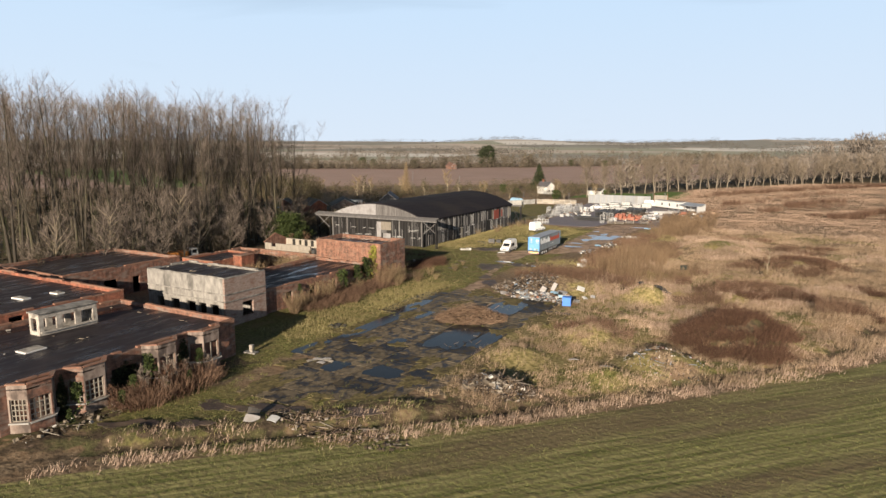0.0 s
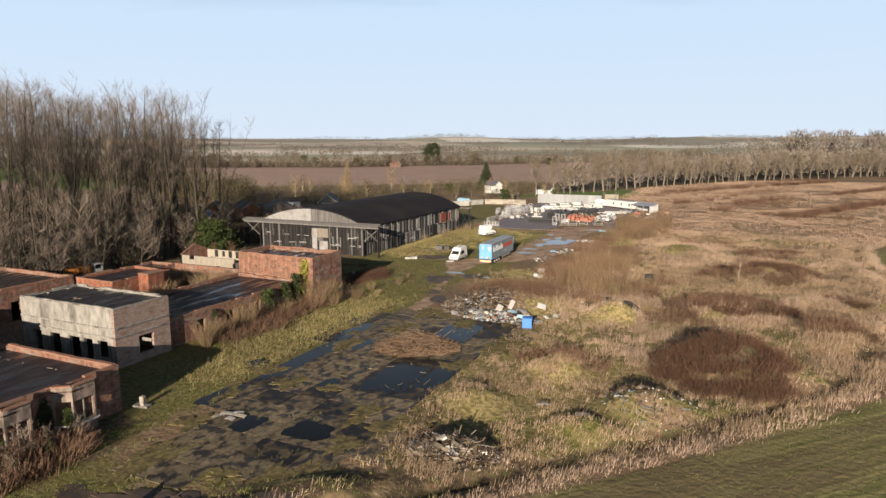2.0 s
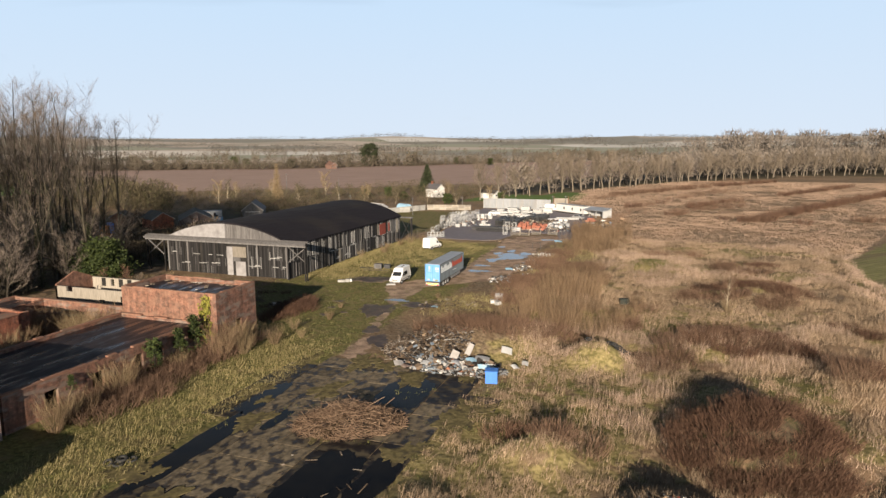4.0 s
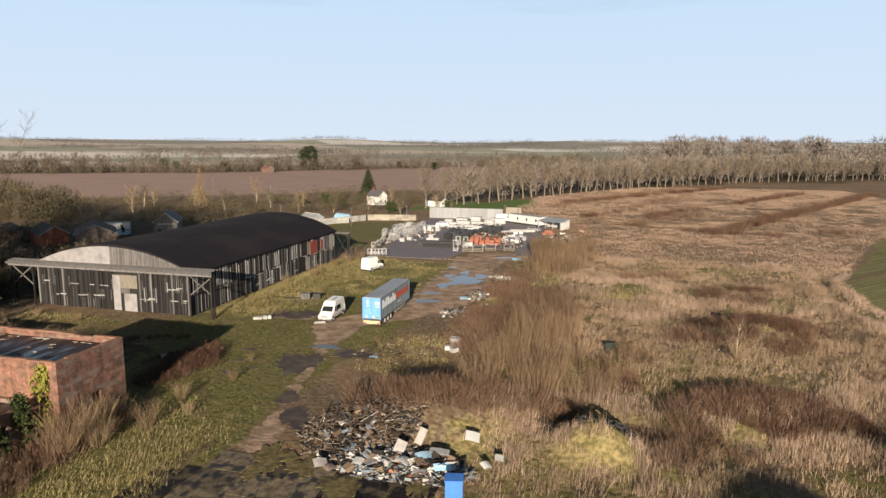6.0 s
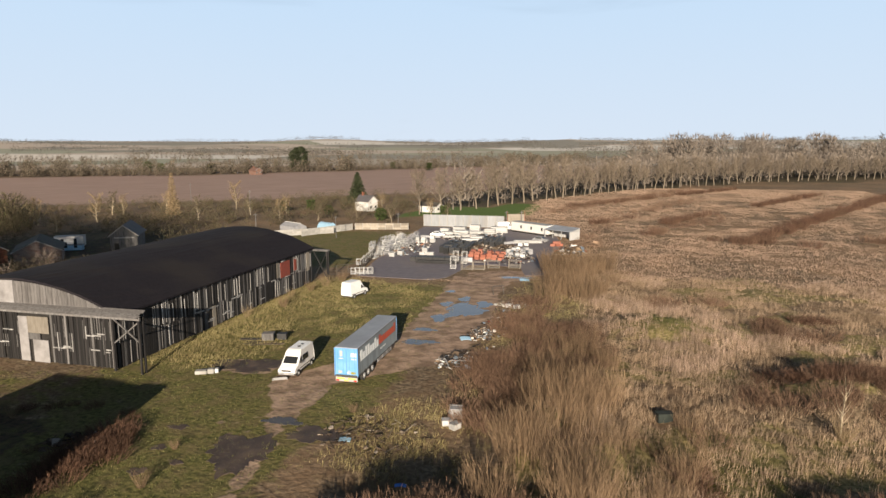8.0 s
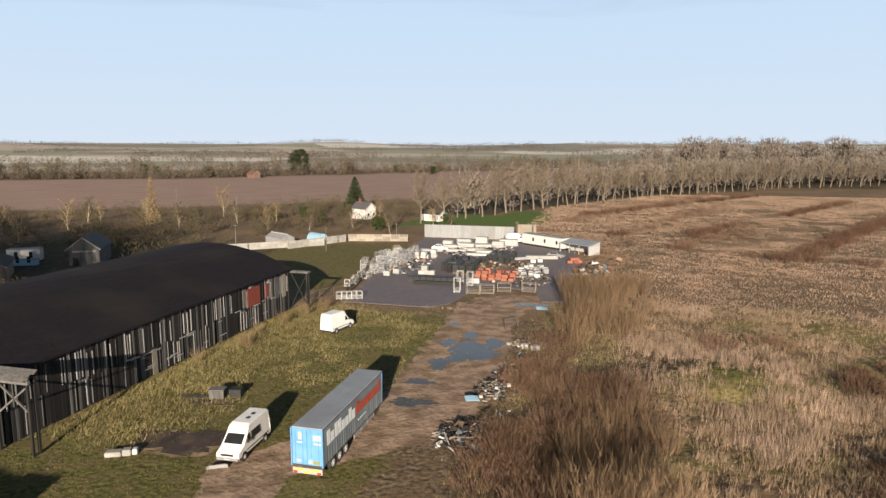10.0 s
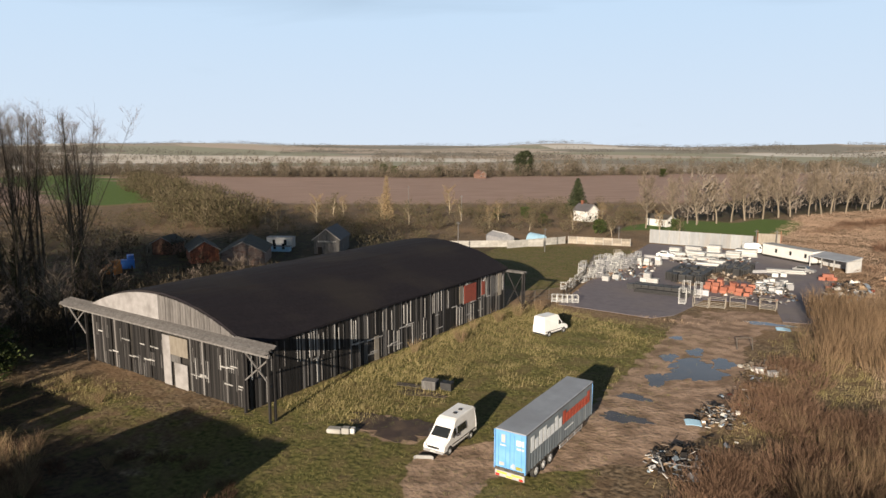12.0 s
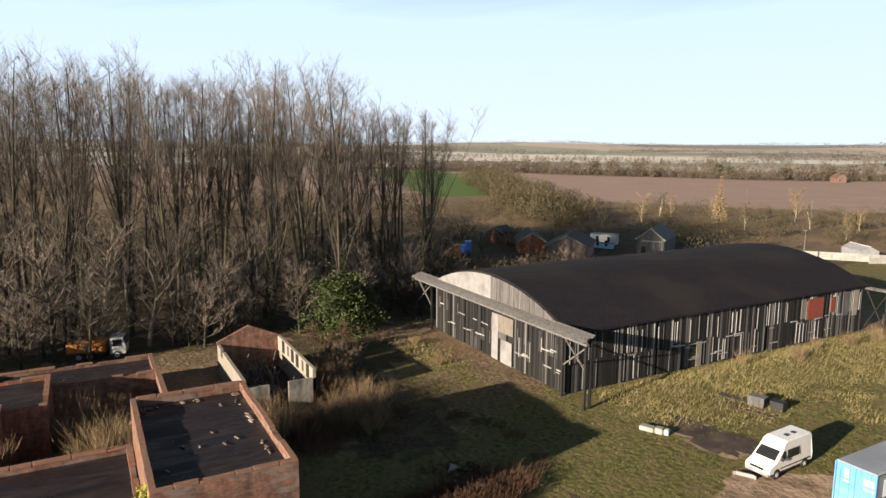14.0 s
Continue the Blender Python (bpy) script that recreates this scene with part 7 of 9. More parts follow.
    sapling = plant("sapling", "young bare tree with a pale stem and reddish twigs", "tree", spread_meshes(265, 5.6, 2, M_BARK_PALE, M_TWIG_RED, 12, 8, 5, 0.03, 0.3, 0.0, (0.5, 1.4)))
    sapling.matrix_basis = pose(45.3, -2.5, zat(45.3, -2.5))
    # bushes by the ruins
    tan = [plant("bare_bush", "bare tan bush against the ruined wall", "bush", shrub_mesh(270 + k, 3.7, 0.55, 95, (M_TWIG_WILLOW, M_TWIG_TAN)[k], 0.55, 0.03, 5), "bushes by the ruins") for k in range(2)]
    # the first five are added to deepen the shade by the roofless house
    spots = [(-45.0, -21.5, 1.0), (-43.0, -20.6, 0.9), (-40.2, -22.4, 1.0), (-47.0, -17.4, 0.8), (-38.8, -23.8, 0.9), (-12.2, -62.8, 1.0), (-11.4, -41.6, 1.35), (-11.0, -39.4, 1.2), (-10.6, -43.4, 1.1), (-9.4, -41.0, 0.8), (-8.2, -36.5, 0.8), (-12.0, -35.6, 0.7), (-11.6, -64.5, 0.9), (-12.2, -63.9, 1.0), (-11.8, -61, 0.9), (-13.4, -56.0, 1.25), (-13.6, -54.6, 1.1), (-12.8, -48, 0.7), (-11.8, -42, 1.0), (-11.5, -38.5, 0.9), (-12.6, -37, 0.8), (-9.5, -30, 0.6), (-30.5, -26.0, 1.1), (-31.5, -29.5, 1.1), (-29.5, -28, 1.0), (-32, -23.5, 1.0), (-7.5, -24, 0.45), (-28, -16, 0.4), (-30.5, -29.5, 1.4), (-29.3, -31, 1.3), (-31.6, -31.5, 1.4), (-30.2, -24.6, 1.0), (-31.0, -25.4, 0.9), (-50, -8, 0.45), (-42, -9, 0.4), (-24.8, 20, 0.55), (-22.5, 26.5, 0.65), (-24.5, 33, 0.5), (-24, 39, 0.6), (-23.5, 44, 0.7), (-22.5, 49, 0.7), (-6.5, -33, 0.4), (-9, -18, 0.3), (-53, -11.5, 0.5), (-34, -21.5, 0.9), (-37, -20.5, 0.8), (-40, -21.5, 0.9), (-43, -20.5, 0.7), (-35.5, -18, 0.6), (-31.5, -20.5, 0.9), (-45.5, -21, 0.8), (-28.5, -22.5, 0.8), (-38.5, -22.6, 0.8), (45.5, -3, 0.7), (2.5, -7, 0.3)]
    spots += [(-29.5 - 10 * rnd.random(), -64 + 25 * rnd.random(), rnd.uniform(0.9, 1.5)) for k in range(20)]
    spots = [q for q in spots if not (-45 < q[0] < -34.2 and -57.5 < q[1] < -46)]
    for n, (x, y, s) in enumerate(spots):
        t = tan[n] if n < 2 else copy_thing(tan[n % 2], pose(0, 0, 0))
        t.matrix_basis = pose(x, y, zat(x, y), 0, 0, rnd.uniform(0, 360)) @ Matrix.Diagonal((s, s, s, 1))
    tangle = [plant("tangled_bush", "dark tangled bush beside the ruined walls", "bush", spread_meshes(300 + k, 3.0, 2, M_BARK, (M_TWIG_MOUND, M_TWIG)[k], 16, 9, 6, 0.028, 0.04, 0.05, (0.2, 1.4)), "bushes by the bays") for k in range(2)]
    # first five added north of the roofless house, to shade and darken it
    spots = [(-49.0, -19.4, 1.2), (-46.2, -18.6, 1.1), (-51.4, -16.6, 1.3), (-44.2, -18.0, 0.9), (-53.4, -19.8, 1.3), (-2.4, -95.8, 1.0), (-1.6, -94.0, 0.9), (-2.6, -93.0, 1.1), (-1.2, -92.2, 0.85), (-2.2, -91.0, 0.8), (-1.0, -96.8, 0.8), (-0.4, -95.0, 0.7), (-2.8, -98.6, 0.7), (-1.8, -88.4, 0.7), (-0.8, -90.2, 0.6), (-3.2, -87.6, 0.7), (-1.4, -99.8, 0.5)]
    for n, (x, y, q) in enumerate(spots):
        t = tangle[n] if n < 2 else copy_thing(tangle[n % 2], pose(0, 0, 0))
        t.matrix_basis = pose(x, y, zat(x, y), 0, 0, rnd.uniform(0, 360)) @ Matrix.Diagonal((q, q, q, 1))

    def wall_ivy(x, y0, y1, z1, n, seed):
        """Old ivy lying flat on an east wall, thinning at its ragged edges."""
        k = Sticks(seed)
        r = k.rnd
        for _ in range(n):
            u, v = r.random(), r.random() ** 0.8
            if v > 0.55 + 0.45 * math.sin(3.1 * u) * r.uniform(0.6, 1.1):
                continue
            k.leaf(Vector((r.uniform(0.03, 0.25), y0 + (y1 - y0) * u, 0.05 + v * z1)), 0.2)
        t = plant("wall_ivy", "dark old ivy flat against the ruined wall", "ivy", [("ivy", k.blades_mesh("wall_ivy", M_WALL_IVY))])
        t.matrix_basis = pose(x, 0, 0)
    for k, (y0, y1, z1) in enumerate(((-103.0, -102.1, 3.9), (-98.0, -94.4, 3.4), (-90.2, -88.8, 4.0))):
        wall_ivy(-4.5, y0, y1, z1, 1500, 310 + k)
    ivy = [plant("ivy_clump", "dense ivy hanging on the brick wall", "ivy", leafy_meshes(290 + k, 3.3, 1.05, 1400, 0.22, (M_LEAF_DARK, M_LEAF_YELLOW)[k])) for k in range(2)]
    ivy[0].matrix_basis = pose(-14.4, -49.8, 0.3) @ Matrix.Diagonal((1.1, 1.2, 1.15, 1))
    ivy[1].matrix_basis = pose(-14.2, -41.0, 0.4) @ Matrix.Diagonal((1.0, 1.25, 2.0, 1))
    for x, y, z, s in ((-14.4, -46.0, 0.3, 1.2), (-14.4, -43.4, 0.4, 1.45), (-14.6, -60.0, 1.6, 0.55), (-3.9, -101.4, 0.0, 1.05), (-4.0, -93.9, 0.2, 1.1), (-3.2, -96.3, 0.0, 0.7), (-3.6, -88.0, 0.0, 0.8), (-1.6, -98.6, -0.2, 0.6), (-0.9, -94.2, -0.2, 0.5), (-1.2, -91.4, -0.2, 0.55), (-2.6, -103.0, -0.2, 0.45), (-25.4, -23.5, 0.0, 0.6)):
        copy_thing(ivy[0], pose(0, 0, 0)).matrix_basis = pose(x, y, z, 0, 0, 50) @ Matrix.Diagonal((s * 0.8, s * 0.9, s, 1))


def plant_grass():
    def dry(x, y):
        g = edge_gap(x, y)
        k = step(19, 25, x + 3 * (vnoise(x, y, 6, 2, 4) - 0.5)) * step(0.6, 1.6, -g) * free(x, y)
        k = k * (1 - 0.6 * mask_green(x, y)) * (1 - 0.35 * mask_moss(x, y))
        k = k * (1 - np.clip(1.6 * blob(x, y, 30.8, -27.6, 6.5, 5.5), 0, 1)) * (1 - np.clip(2 * blob(x, y, 46.4, -48, 9, 7.5), 0, 0.95))
        return k * (0.12 + 0.88 * step(0.36, 0.56, vnoise(x, y, 6, 3, 9))) * (0.2 + 0.8 * step(0.38, 0.56, vnoise(x, y, 1.7, 2, 33)))

    def pale(x, y):
        return dry(x, y) * step(0.5, 0.62, vnoise(x, y, 12, 2, 27))
    blades_on("seeding_grass", "tall pinkish grass gone to seed in drifts", scatter(18, 78, -60, 66, 7.0, pale, 12), 0.7, 1.35, 0.035, 8, M_GRASS_PINK, 0.3, wind=(0.05, 0.1), spread=0.25)
    blades_on("dry_grass", "tall bleached tussock grass over the rough ground", scatter(16, 78, -82, 66, 13.0, dry, 1), 0.3, 0.95, 0.042, 9, M_GRASS_DRY, 0.55, spread=0.2)
    blades_on("far_dry_grass", "bleached rough grass across the open field", scatter(-8, 150, 60, 330, 2.6, lambda x, y: step(1, 3, -edge_gap(x, y)) * step(10, 20, x + np.where(y > 134, 22, 0)) * (1 - yard(x, y)) * (1 - mask_litter_and_shade(x, y)) * (0.45 + 0.55 * step(0.4, 0.6, vnoise(x, y, 14, 2, 5))), 2), 0.2, 0.55, 0.10, 6, M_GRASS_FAR, 0.7, spread=0.5)

    def fringe(x, y):
        g = edge_gap(x, y)
        return (np.exp(-((g + 0.9) / 0.8) ** 2) + 0.25 * np.exp(-((g + 5.2) / 1.0) ** 2)) * (0.25 + 0.75 * step(0.35, 0.6, vnoise(x, y, 3, 2, 19)))
    blades_on("field_edge_grass", "pale uncut grass along the ditch", scatter(4, 78, -112, 60, 9.0, fringe, 3), 0.35, 0.9, 0.045, 7, M_GRASS_PINK, 0.5, spread=0.3)

    def low(x, y):
        # no short grass over the painted shade north of the ruins
        return np.maximum(mask_green(x, y), 0.5 * np.clip(1.5 * blob(x, y, 30.5, -31.6, 5, 3.4), 0, 1)) * (1 - np.clip(1.5 * blob(x, y, -32, -20, 15, 10), 0, 1)) * (1 - apron(x, y)) * (1 - 0.8 * mask_mud(x, y)) * free(x, y)
    blades_on("short_grass", "short green and straw-coloured grass", scatter(-62, 52, -106, 56, 7.0, low, 4), 0.08, 0.26, 0.045, 5, M_GRASS_GREEN, 0.5)

    def verge(x, y):
        a = step(-27.6, -26.8, x) * (1 - step(-20, -14, x + 4 * (vnoise(x, y, 5, 2, 3) - 0.5))) * step(-1, 4, y) * (1 - step(50, 54, y))
        b = step(-11, -7, x) * (1 - step(-1.5, 0.5, x)) * step(-76, -70, y) * (1 - step(-40, -30, y)) * (0.45 + 0.55 * step(0.35, 0.55, vnoise(x, y, 5, 2, 6)))
        c = blob(x, y, -47, -8, 10, 3.5) * 1.2 + 0.8 * blob(x, y, -8, -33, 3, 5) + 0.9 * step(2, 6, x) * (1 - step(14, 18, x)) * step(-26, -20, y) * (1 - step(-6, 0, y)) * step(0.45, 0.6, vnoise(x, y, 4, 2, 11))
        d = 0.5 * step(-19, -15, x) * (1 - step(3, 6, x)) * step(14, 20, y) * (1 - step(48, 53, y)) * (1 - mask_mud(x, y)) * step(0.42, 0.6, vnoise(x, y, 4, 2, 12))
        e = 0.4 * step(0, 4, x - 8.5 + 2 * (vnoise(x, y, 5, 2, 14) - 0.5)) * (1 - step(20, 24, x)) * step(-14, -4, y) * (1 - step(60, 66, y))
        return (np.maximum(np.maximum(a, b), np.maximum(np.maximum(c, d), e))) * free(x, y)
    blades_on("verge_grass", "straw-coloured uncut grass beside the track and hangar", scatter(-62, 24, -78, 66, 8.0, verge, 5), 0.25, 0.7, 0.042, 7, M_GRASS_VERGE, 0.7, spread=0.34)
    blades_on("yard_edge_grass", "ragged grass creeping over the tarmac edge", scatter(-34, 18, 52, 134, 9.0, lambda x, y: np.clip(4.5 * yard(x, y) * (1 - yard(x, y)), 0, 1) * (0.3 + 0.7 * step(0.4, 0.6, vnoise(x, y, 3, 2, 31))), 14), 0.15, 0.5, 0.06, 5, M_GRASS_DRY, 0.7, spread=0.55)
    blades_on("apron_grass", "grass tufts growing in the apron joints", scatter(-4, 30, -104, -36, 1.8, lambda x, y: np.maximum(np.maximum(0.35 * apron(x, y) * (1 - np.clip(3 * blob(x, y, 15.5, -64, 6, 8), 0, 1)) * step(0.60, 0.70, vnoise(x, y, 4, 3, 15)), 4 * apron(x, y) * (1 - apron(x, y))), 0.9 * (1 - apron(x, y)) * step(1, 2, -edge_gap(x, y)) * step(0.45, 0.6, vnoise(x, y, 3, 2, 16))), 6), 0.15, 0.45, 0.05, 7, M_GRASS_GREEN, 0.5)

    def sown(x, y):
        u = x * math.cos(radians(49)) * 0 + (-x * math.sin(radians(49)) + y * math.cos(radians(49)))
        return step(0, 1, edge_gap(x, y)) * (0.25 + 0.75 * (np.abs((u / 0.55) % 1 - 0.5) < 0.27)) * (0.5 + 0.5 * step(0.35, 0.55, vnoise(x, y, 3, 2, 17)))
    blades_on("winter_crop", "rows of short green winter crop", scatter(0, 84, -132, -30, 13.0, sown, 8), 0.06, 0.16, 0.06, 4, M_CROP, 0.6, wind=(0.05, 0.05), spread=0.1, category="crop")


plant_wood()
plant_row()
plant_far()
plant_scrub()
plant_grass()


# ---- buildings beyond the hangar ----
def gable_house(name, label, x, y, w, d, eave, ridge, turn, m_wall, m_roof, windows=(), chimney=False, door=None):
    """A small pitched building, its ridge along its own y."""
    b = thing(name, label, "house" if name.endswith("house") else "shed", (x, y, 0), turn)
    for s in (-1, 1):
        wall(b, "wall", (s * w / 2, -s * d / 2), (s * w / 2, s * d / 2), -0.2, eave, 0.2, m_wall)
        end = [(-w / 2 + 0.01, s * (d / 2 - 0.2), -0.2), (w / 2 - 0.01, s * (d / 2 - 0.2), -0.2), (w / 2 - 0.01, s * (d / 2 - 0.2), eave), (0, s * (d / 2 - 0.2), ridge - 0.06), (-w / 2 + 0.01, s * (d / 2 - 0.2), eave)]
        part("gable", extruded(bmesh.new(), end, (0, s * 0.2, 0)), m_wall, b)
        o = 0.35
        k = (ridge - eave) / (w / 2)
        part("roof", extruded(bmesh.new(), [(0, -d / 2 - o, ridge), (s * (w / 2 + o), -d / 2 - o, eave - k * o), (s * (w / 2 + o), -d / 2 - o, eave - k * o + 0.16), (0, -d / 2 - o, ridge + 0.16)], (0, d + 2 * o, 0)), m_roof, b)
        part("bargeboard", extruded(bmesh.new(), [(0, -d / 2 - o - 0.05, ridge - 0.1), (s * (w / 2 + o), -d / 2 - o - 0.05, eave - k * o - 0.1), (s * (w / 2 + o), -d / 2 - o - 0.05, eave - k * o + 0.12), (0, -d / 2 - o - 0.05, ridge + 0.12)], (0, 0.05, 0)), M_WHITE_BOARD, b)
    for (wx, z, ww, wh) in windows:
        p = part("window", boxed(wx - ww / 2, wx + ww / 2, -d / 2 - 0.06, -d / 2 - 0.01, z, z + wh), M_WHITE_PAINT, b)
        part("pane", boxed(wx - ww / 2 + 0.08, wx + ww / 2 - 0.08, -d / 2 - 0.075, -d / 2 - 0.062, z + 0.08, z + wh - 0.08), M_GLASS, p)
    if door:
        part("door", boxed(door[0] - 0.5, door[0] + 0.5, -d / 2 - 0.06, -d / 2 - 0.01, 0, door[1]), M_VOID, b)
    if chimney:
        part("chimney", boxed(-0.4, 0.4, d / 4 - 0.4, d / 4 + 0.4, ridge - 0.6, ridge + 1.2), M_BRICK, b)
    return b


gable_house("shed", "old barn with pale gable and slate roof", -91.8, 76.5, 6.2, 11, 3.6, 6.0, 30, M_GREY_BOARD, M_SLATE, ((0.1, 2.9, 4.4, 0.25),), door=(-1.6, 1.7))
gable_house("shed", "dark timber shed with mossy roof", -96.5, 54.5, 9, 12, 3.0, 5.2, 42, M_RENDER_PINK, M_DARK_ROOF)
gable_house("shed", "brick outbuilding with mossy roof", -107, 50.5, 6, 10, 2.9, 4.8, 60, M_BRICK, M_DARK_ROOF)
gable_house("shed", "half-ruined brick outbuilding under trees", -122, 52, 5, 6, 2.8, 4.2, 30, M_BRICK_PALE, M_DARK_ROOF)
gable_house("white_house", "small white house with a slate roof", -66.5, 176, 5, 7, 3.8, 5.8, 65, M_WHITE_PAINT, M_SLATE, ((-1.2, 1.0, 1.0, 1.1), (1.3, 1.0, 1.0, 1.1)), chimney=True)
gable_house("white_house", "low white bungalow behind the gardens", -41, 176, 4, 8, 2.5, 3.6, 70, M_WHITE_PAINT, M_DARK_ROOF, ((-0.8, 0.9, 1.2, 0.9),))
gable_house("farm_house", "distant red brick farmhouse with a tiled roof", -272, 448, 6, 11, 3.4, 5.6, 60, M_BRICK_WORN, M_TILE_ROOF, ((-2, 1.2, 1.4, 1.4), (2, 1.2, 1.4, 1.4)), chimney=True)
gable_house("farm_house", "far white farmhouse in the trees", 70, 640, 9, 16, 6, 9, 40, M_WHITE_PAINT, M_SLATE)
gable_house("shed", "far long white barn", -745, 311, 14, 48, 4.0, 6.0, -34, M_WHITE_PAINT, M_WHITE_PLASTIC)
gable_house("shed", "far pale farm building", -700, 362, 9, 24, 3.5, 5.0, 60, M_WHITE_PAINT, M_SLATE)


def cabin(label, x, y, turn, w=7.0, d=2.6, h=2.5, m=None):
    b = thing("site_cabin", label, "cabin", (x, y, 0.15), turn)
    part("body", boxed(-w / 2, w / 2, -d / 2, d / 2, 0, h, 0.03), m or M_WHITE_PAINT, b)
    part("roof", boxed(-w / 2 - 0.08, w / 2 + 0.08, -d / 2 - 0.08, d / 2 + 0.08, h + 0.002, h + 0.12), M_GREY_PLASTIC, b)
    for k in (-1, 1):
        part("window", boxed(k * w * 0.22 - 0.35, k * w * 0.22 + 0.35, -d / 2 - 0.02, -d / 2 - 0.004, 0.6, 2.0), M_GLASS, b)
    part("plinth", boxed(-w / 2 + 0.1, w / 2 - 0.1, -d / 2 + 0.1, d / 2 - 0.1, -0.2, -0.002), M_DARK_STEEL, b)


cabin("white site cabin with two dark windows", -106.5, 73.5, 30, 6.6)
cabin("pale blue tank beside the cabin", -101.0, 68.2, 24, 5, 1.6, 1.2, M_BLUE_SHEET)
for x, y, t, m, lab in ((-104.5, 28, 20, M_TRUCK_ORANGE, "rusty orange machine cab under the trees"), (-108, 33, 60, M_BLUE_PLASTIC, "dark blue machine under the trees")):
    b = thing("old_machine", lab, "machine", (x, y, 0), t)
    part("body", boxed(-1.6, 1.6, -1.0, 1.0, 0.5, 2.3, 0.08), m, b)
    part("cab", boxed(0.2, 1.5, -0.9, 0.9, 2.302, 3.3, 0.1), m, b)
    for sx in (-1, 1):
        for sy in (-1.0, 1.0):
            wheel(b, 1.05 * sx, sy, 0.55, 0.35)


def tipper_lorry():
    """The old tipper under the trees: orange body, white cab."""
    b = thing("tipper_lorry", "old lorry with orange tipper body and white cab", "lorry", (-62.8, -42.6, 0), -12)
    part("tipper_body", extruded(bmesh.new(), [(-1.1, -3.0, 1.0), (1.1, -3.0, 1.0), (1.25, -3.0, 2.1), (-1.25, -3.0, 2.1)], (0, 4.0, 0)), M_TRUCK_ORANGE, b, "orange tipper body")
    for k in range(5):
        for s in (-1, 1):
            part("body_rib", boxed(s * 1.2 - 0.06, s * 1.2 + 0.06, -2.9 + 0.95 * k, -2.8 + 0.95 * k, 1.0, 2.12), M_TRUCK_ORANGE, b)
    part("cab", extruded(bmesh.new(), [(-1.05, 1.5, 0.6), (-1.05, 3.1, 0.6), (-1.05, 3.15, 1.5), (-1.05, 2.85, 2.5), (-1.05, 1.5, 2.55)], (2.1, 0, 0)), M_WHITE_PLASTIC, b, "white cab")
    part("windscreen", extruded(bmesh.new(), [(-0.9, 3.13, 1.6), (0.9, 3.13, 1.6), (0.9, 2.9, 2.38), (-0.9, 2.9, 2.38)], (0, 0.03, 0.01)), M_GLASS, b)
    for s in (-1, 1):
        part("side_window", boxed(s * 1.06 - 0.015, s * 1.06 + 0.015, 1.8, 2.75, 1.5, 2.3), M_GLASS, b)
        part("chassis_rail", boxed(s * 0.4 - 0.06, s * 0.4 + 0.06, -3.0, 3.0, 0.6, 0.85), M_DARK_STEEL, b)
        for y in (-1.8, -0.7, 2.2):
            wheel(b, s * 0.98, y, 0.48, 0.3)


tipper_lorry()


# ---- fences and walls round the yard ----
def panel_wall(label, p, q, h, m, bay=2.4, group="", rows=None):
    """Concrete posts with panels slotted between them."""
    b = thing("panel_wall", label, "wall", group=group)
    p, q = Vector((*p, 0)), Vector((*q, 0))
    d = q - p
    n = max(1, round(d.length / bay))
    ang = math.degrees(math.atan2(d.y, d.x))
    L = d.length / n
    rows = rows or 3
    panel = mesh_of("panel", boxed(0.08, L - 0.08, -0.03, 0.03, 0, h / rows - 0.02, 0.008), m)
    post = mesh_of("post", boxed(-0.075, 0.075, -0.08, 0.08, -0.3, h + 0.08, 0.01), M_CONCRETE)
    rnd = random.Random(n)
    for k in range(n + 1):
        o = p + d * (k / n)
        shared("post", post, b, pose(o.x, o.y, 0, 0, 0, ang))
        if k < n:
            for j in range(rows):
                shared("panel", panel, b, pose(o.x, o.y, 0.02 + j * h / rows, rnd.uniform(-1, 1), 0, ang))
    return b


panel_wall("tall pale concrete panel wall behind the yard", (-31.5, 134.2), (-6.4, 134.6), 3.6, M_WALL_SHEET, 2.6, rows=1)
panel_wall("weathered pale boundary fence", (-49, 121), (-33.5, 124.5), 1.9, M_PALE_WOOD)
panel_wall("weathered pale boundary fence", (-58, 104), (-49.5, 120), 1.9, M_CONCRETE)
panel_wall("pale concrete panel fence by the gardens", (-72, 96), (-52, 112), 1.7, M_CONCRETE)
panel_wall("pale concrete panel fence by the gardens", (-6.2, 134.6), (-2.5, 129), 2.0, M_CONCRETE)


def mesh_fence(label, pts, h=2.0, step_m=2.6):
    b = thing("wire_fence", label, "fence")
    for (ax, ay), (bx, by) in zip(pts, pts[1:]):
        L = math.hypot(bx - ax, by - ay)
        n = max(1, round(L / step_m))
        for k in range(n + 1):
            x, y = ax + (bx - ax) * k / n, ay + (by - ay) * k / n
            part("post", beam(bmesh.new(), (x, y, -0.2), (x, y, h), 0.07, 0.07), M_DARK_STEEL, b)
        for z in (0.3, h * 0.5, h - 0.05):
            part("rail", beam(bmesh.new(), (ax, ay, z), (bx, by, z), 0.03, 0.05), M_DARK_STEEL, b)
        for k in range(int(L / 0.3)):
            x, y = ax + (bx - ax) * k * 0.3 / L, ay + (by - ay) * k * 0.3 / L
            part("bar", beam(bmesh.new(), (x, y, 0.1), (x, y, h - 0.05), 0.02, 0.02), M_DARK_STEEL, b)


mesh_fence("dark wire mesh fence beside the hangar end", [(-23, 59), (-26, 75), (-32, 96)])
mesh_fence("dark wire mesh fence beside the hangar end", [(-27.5, 52.5), (-23, 59)])


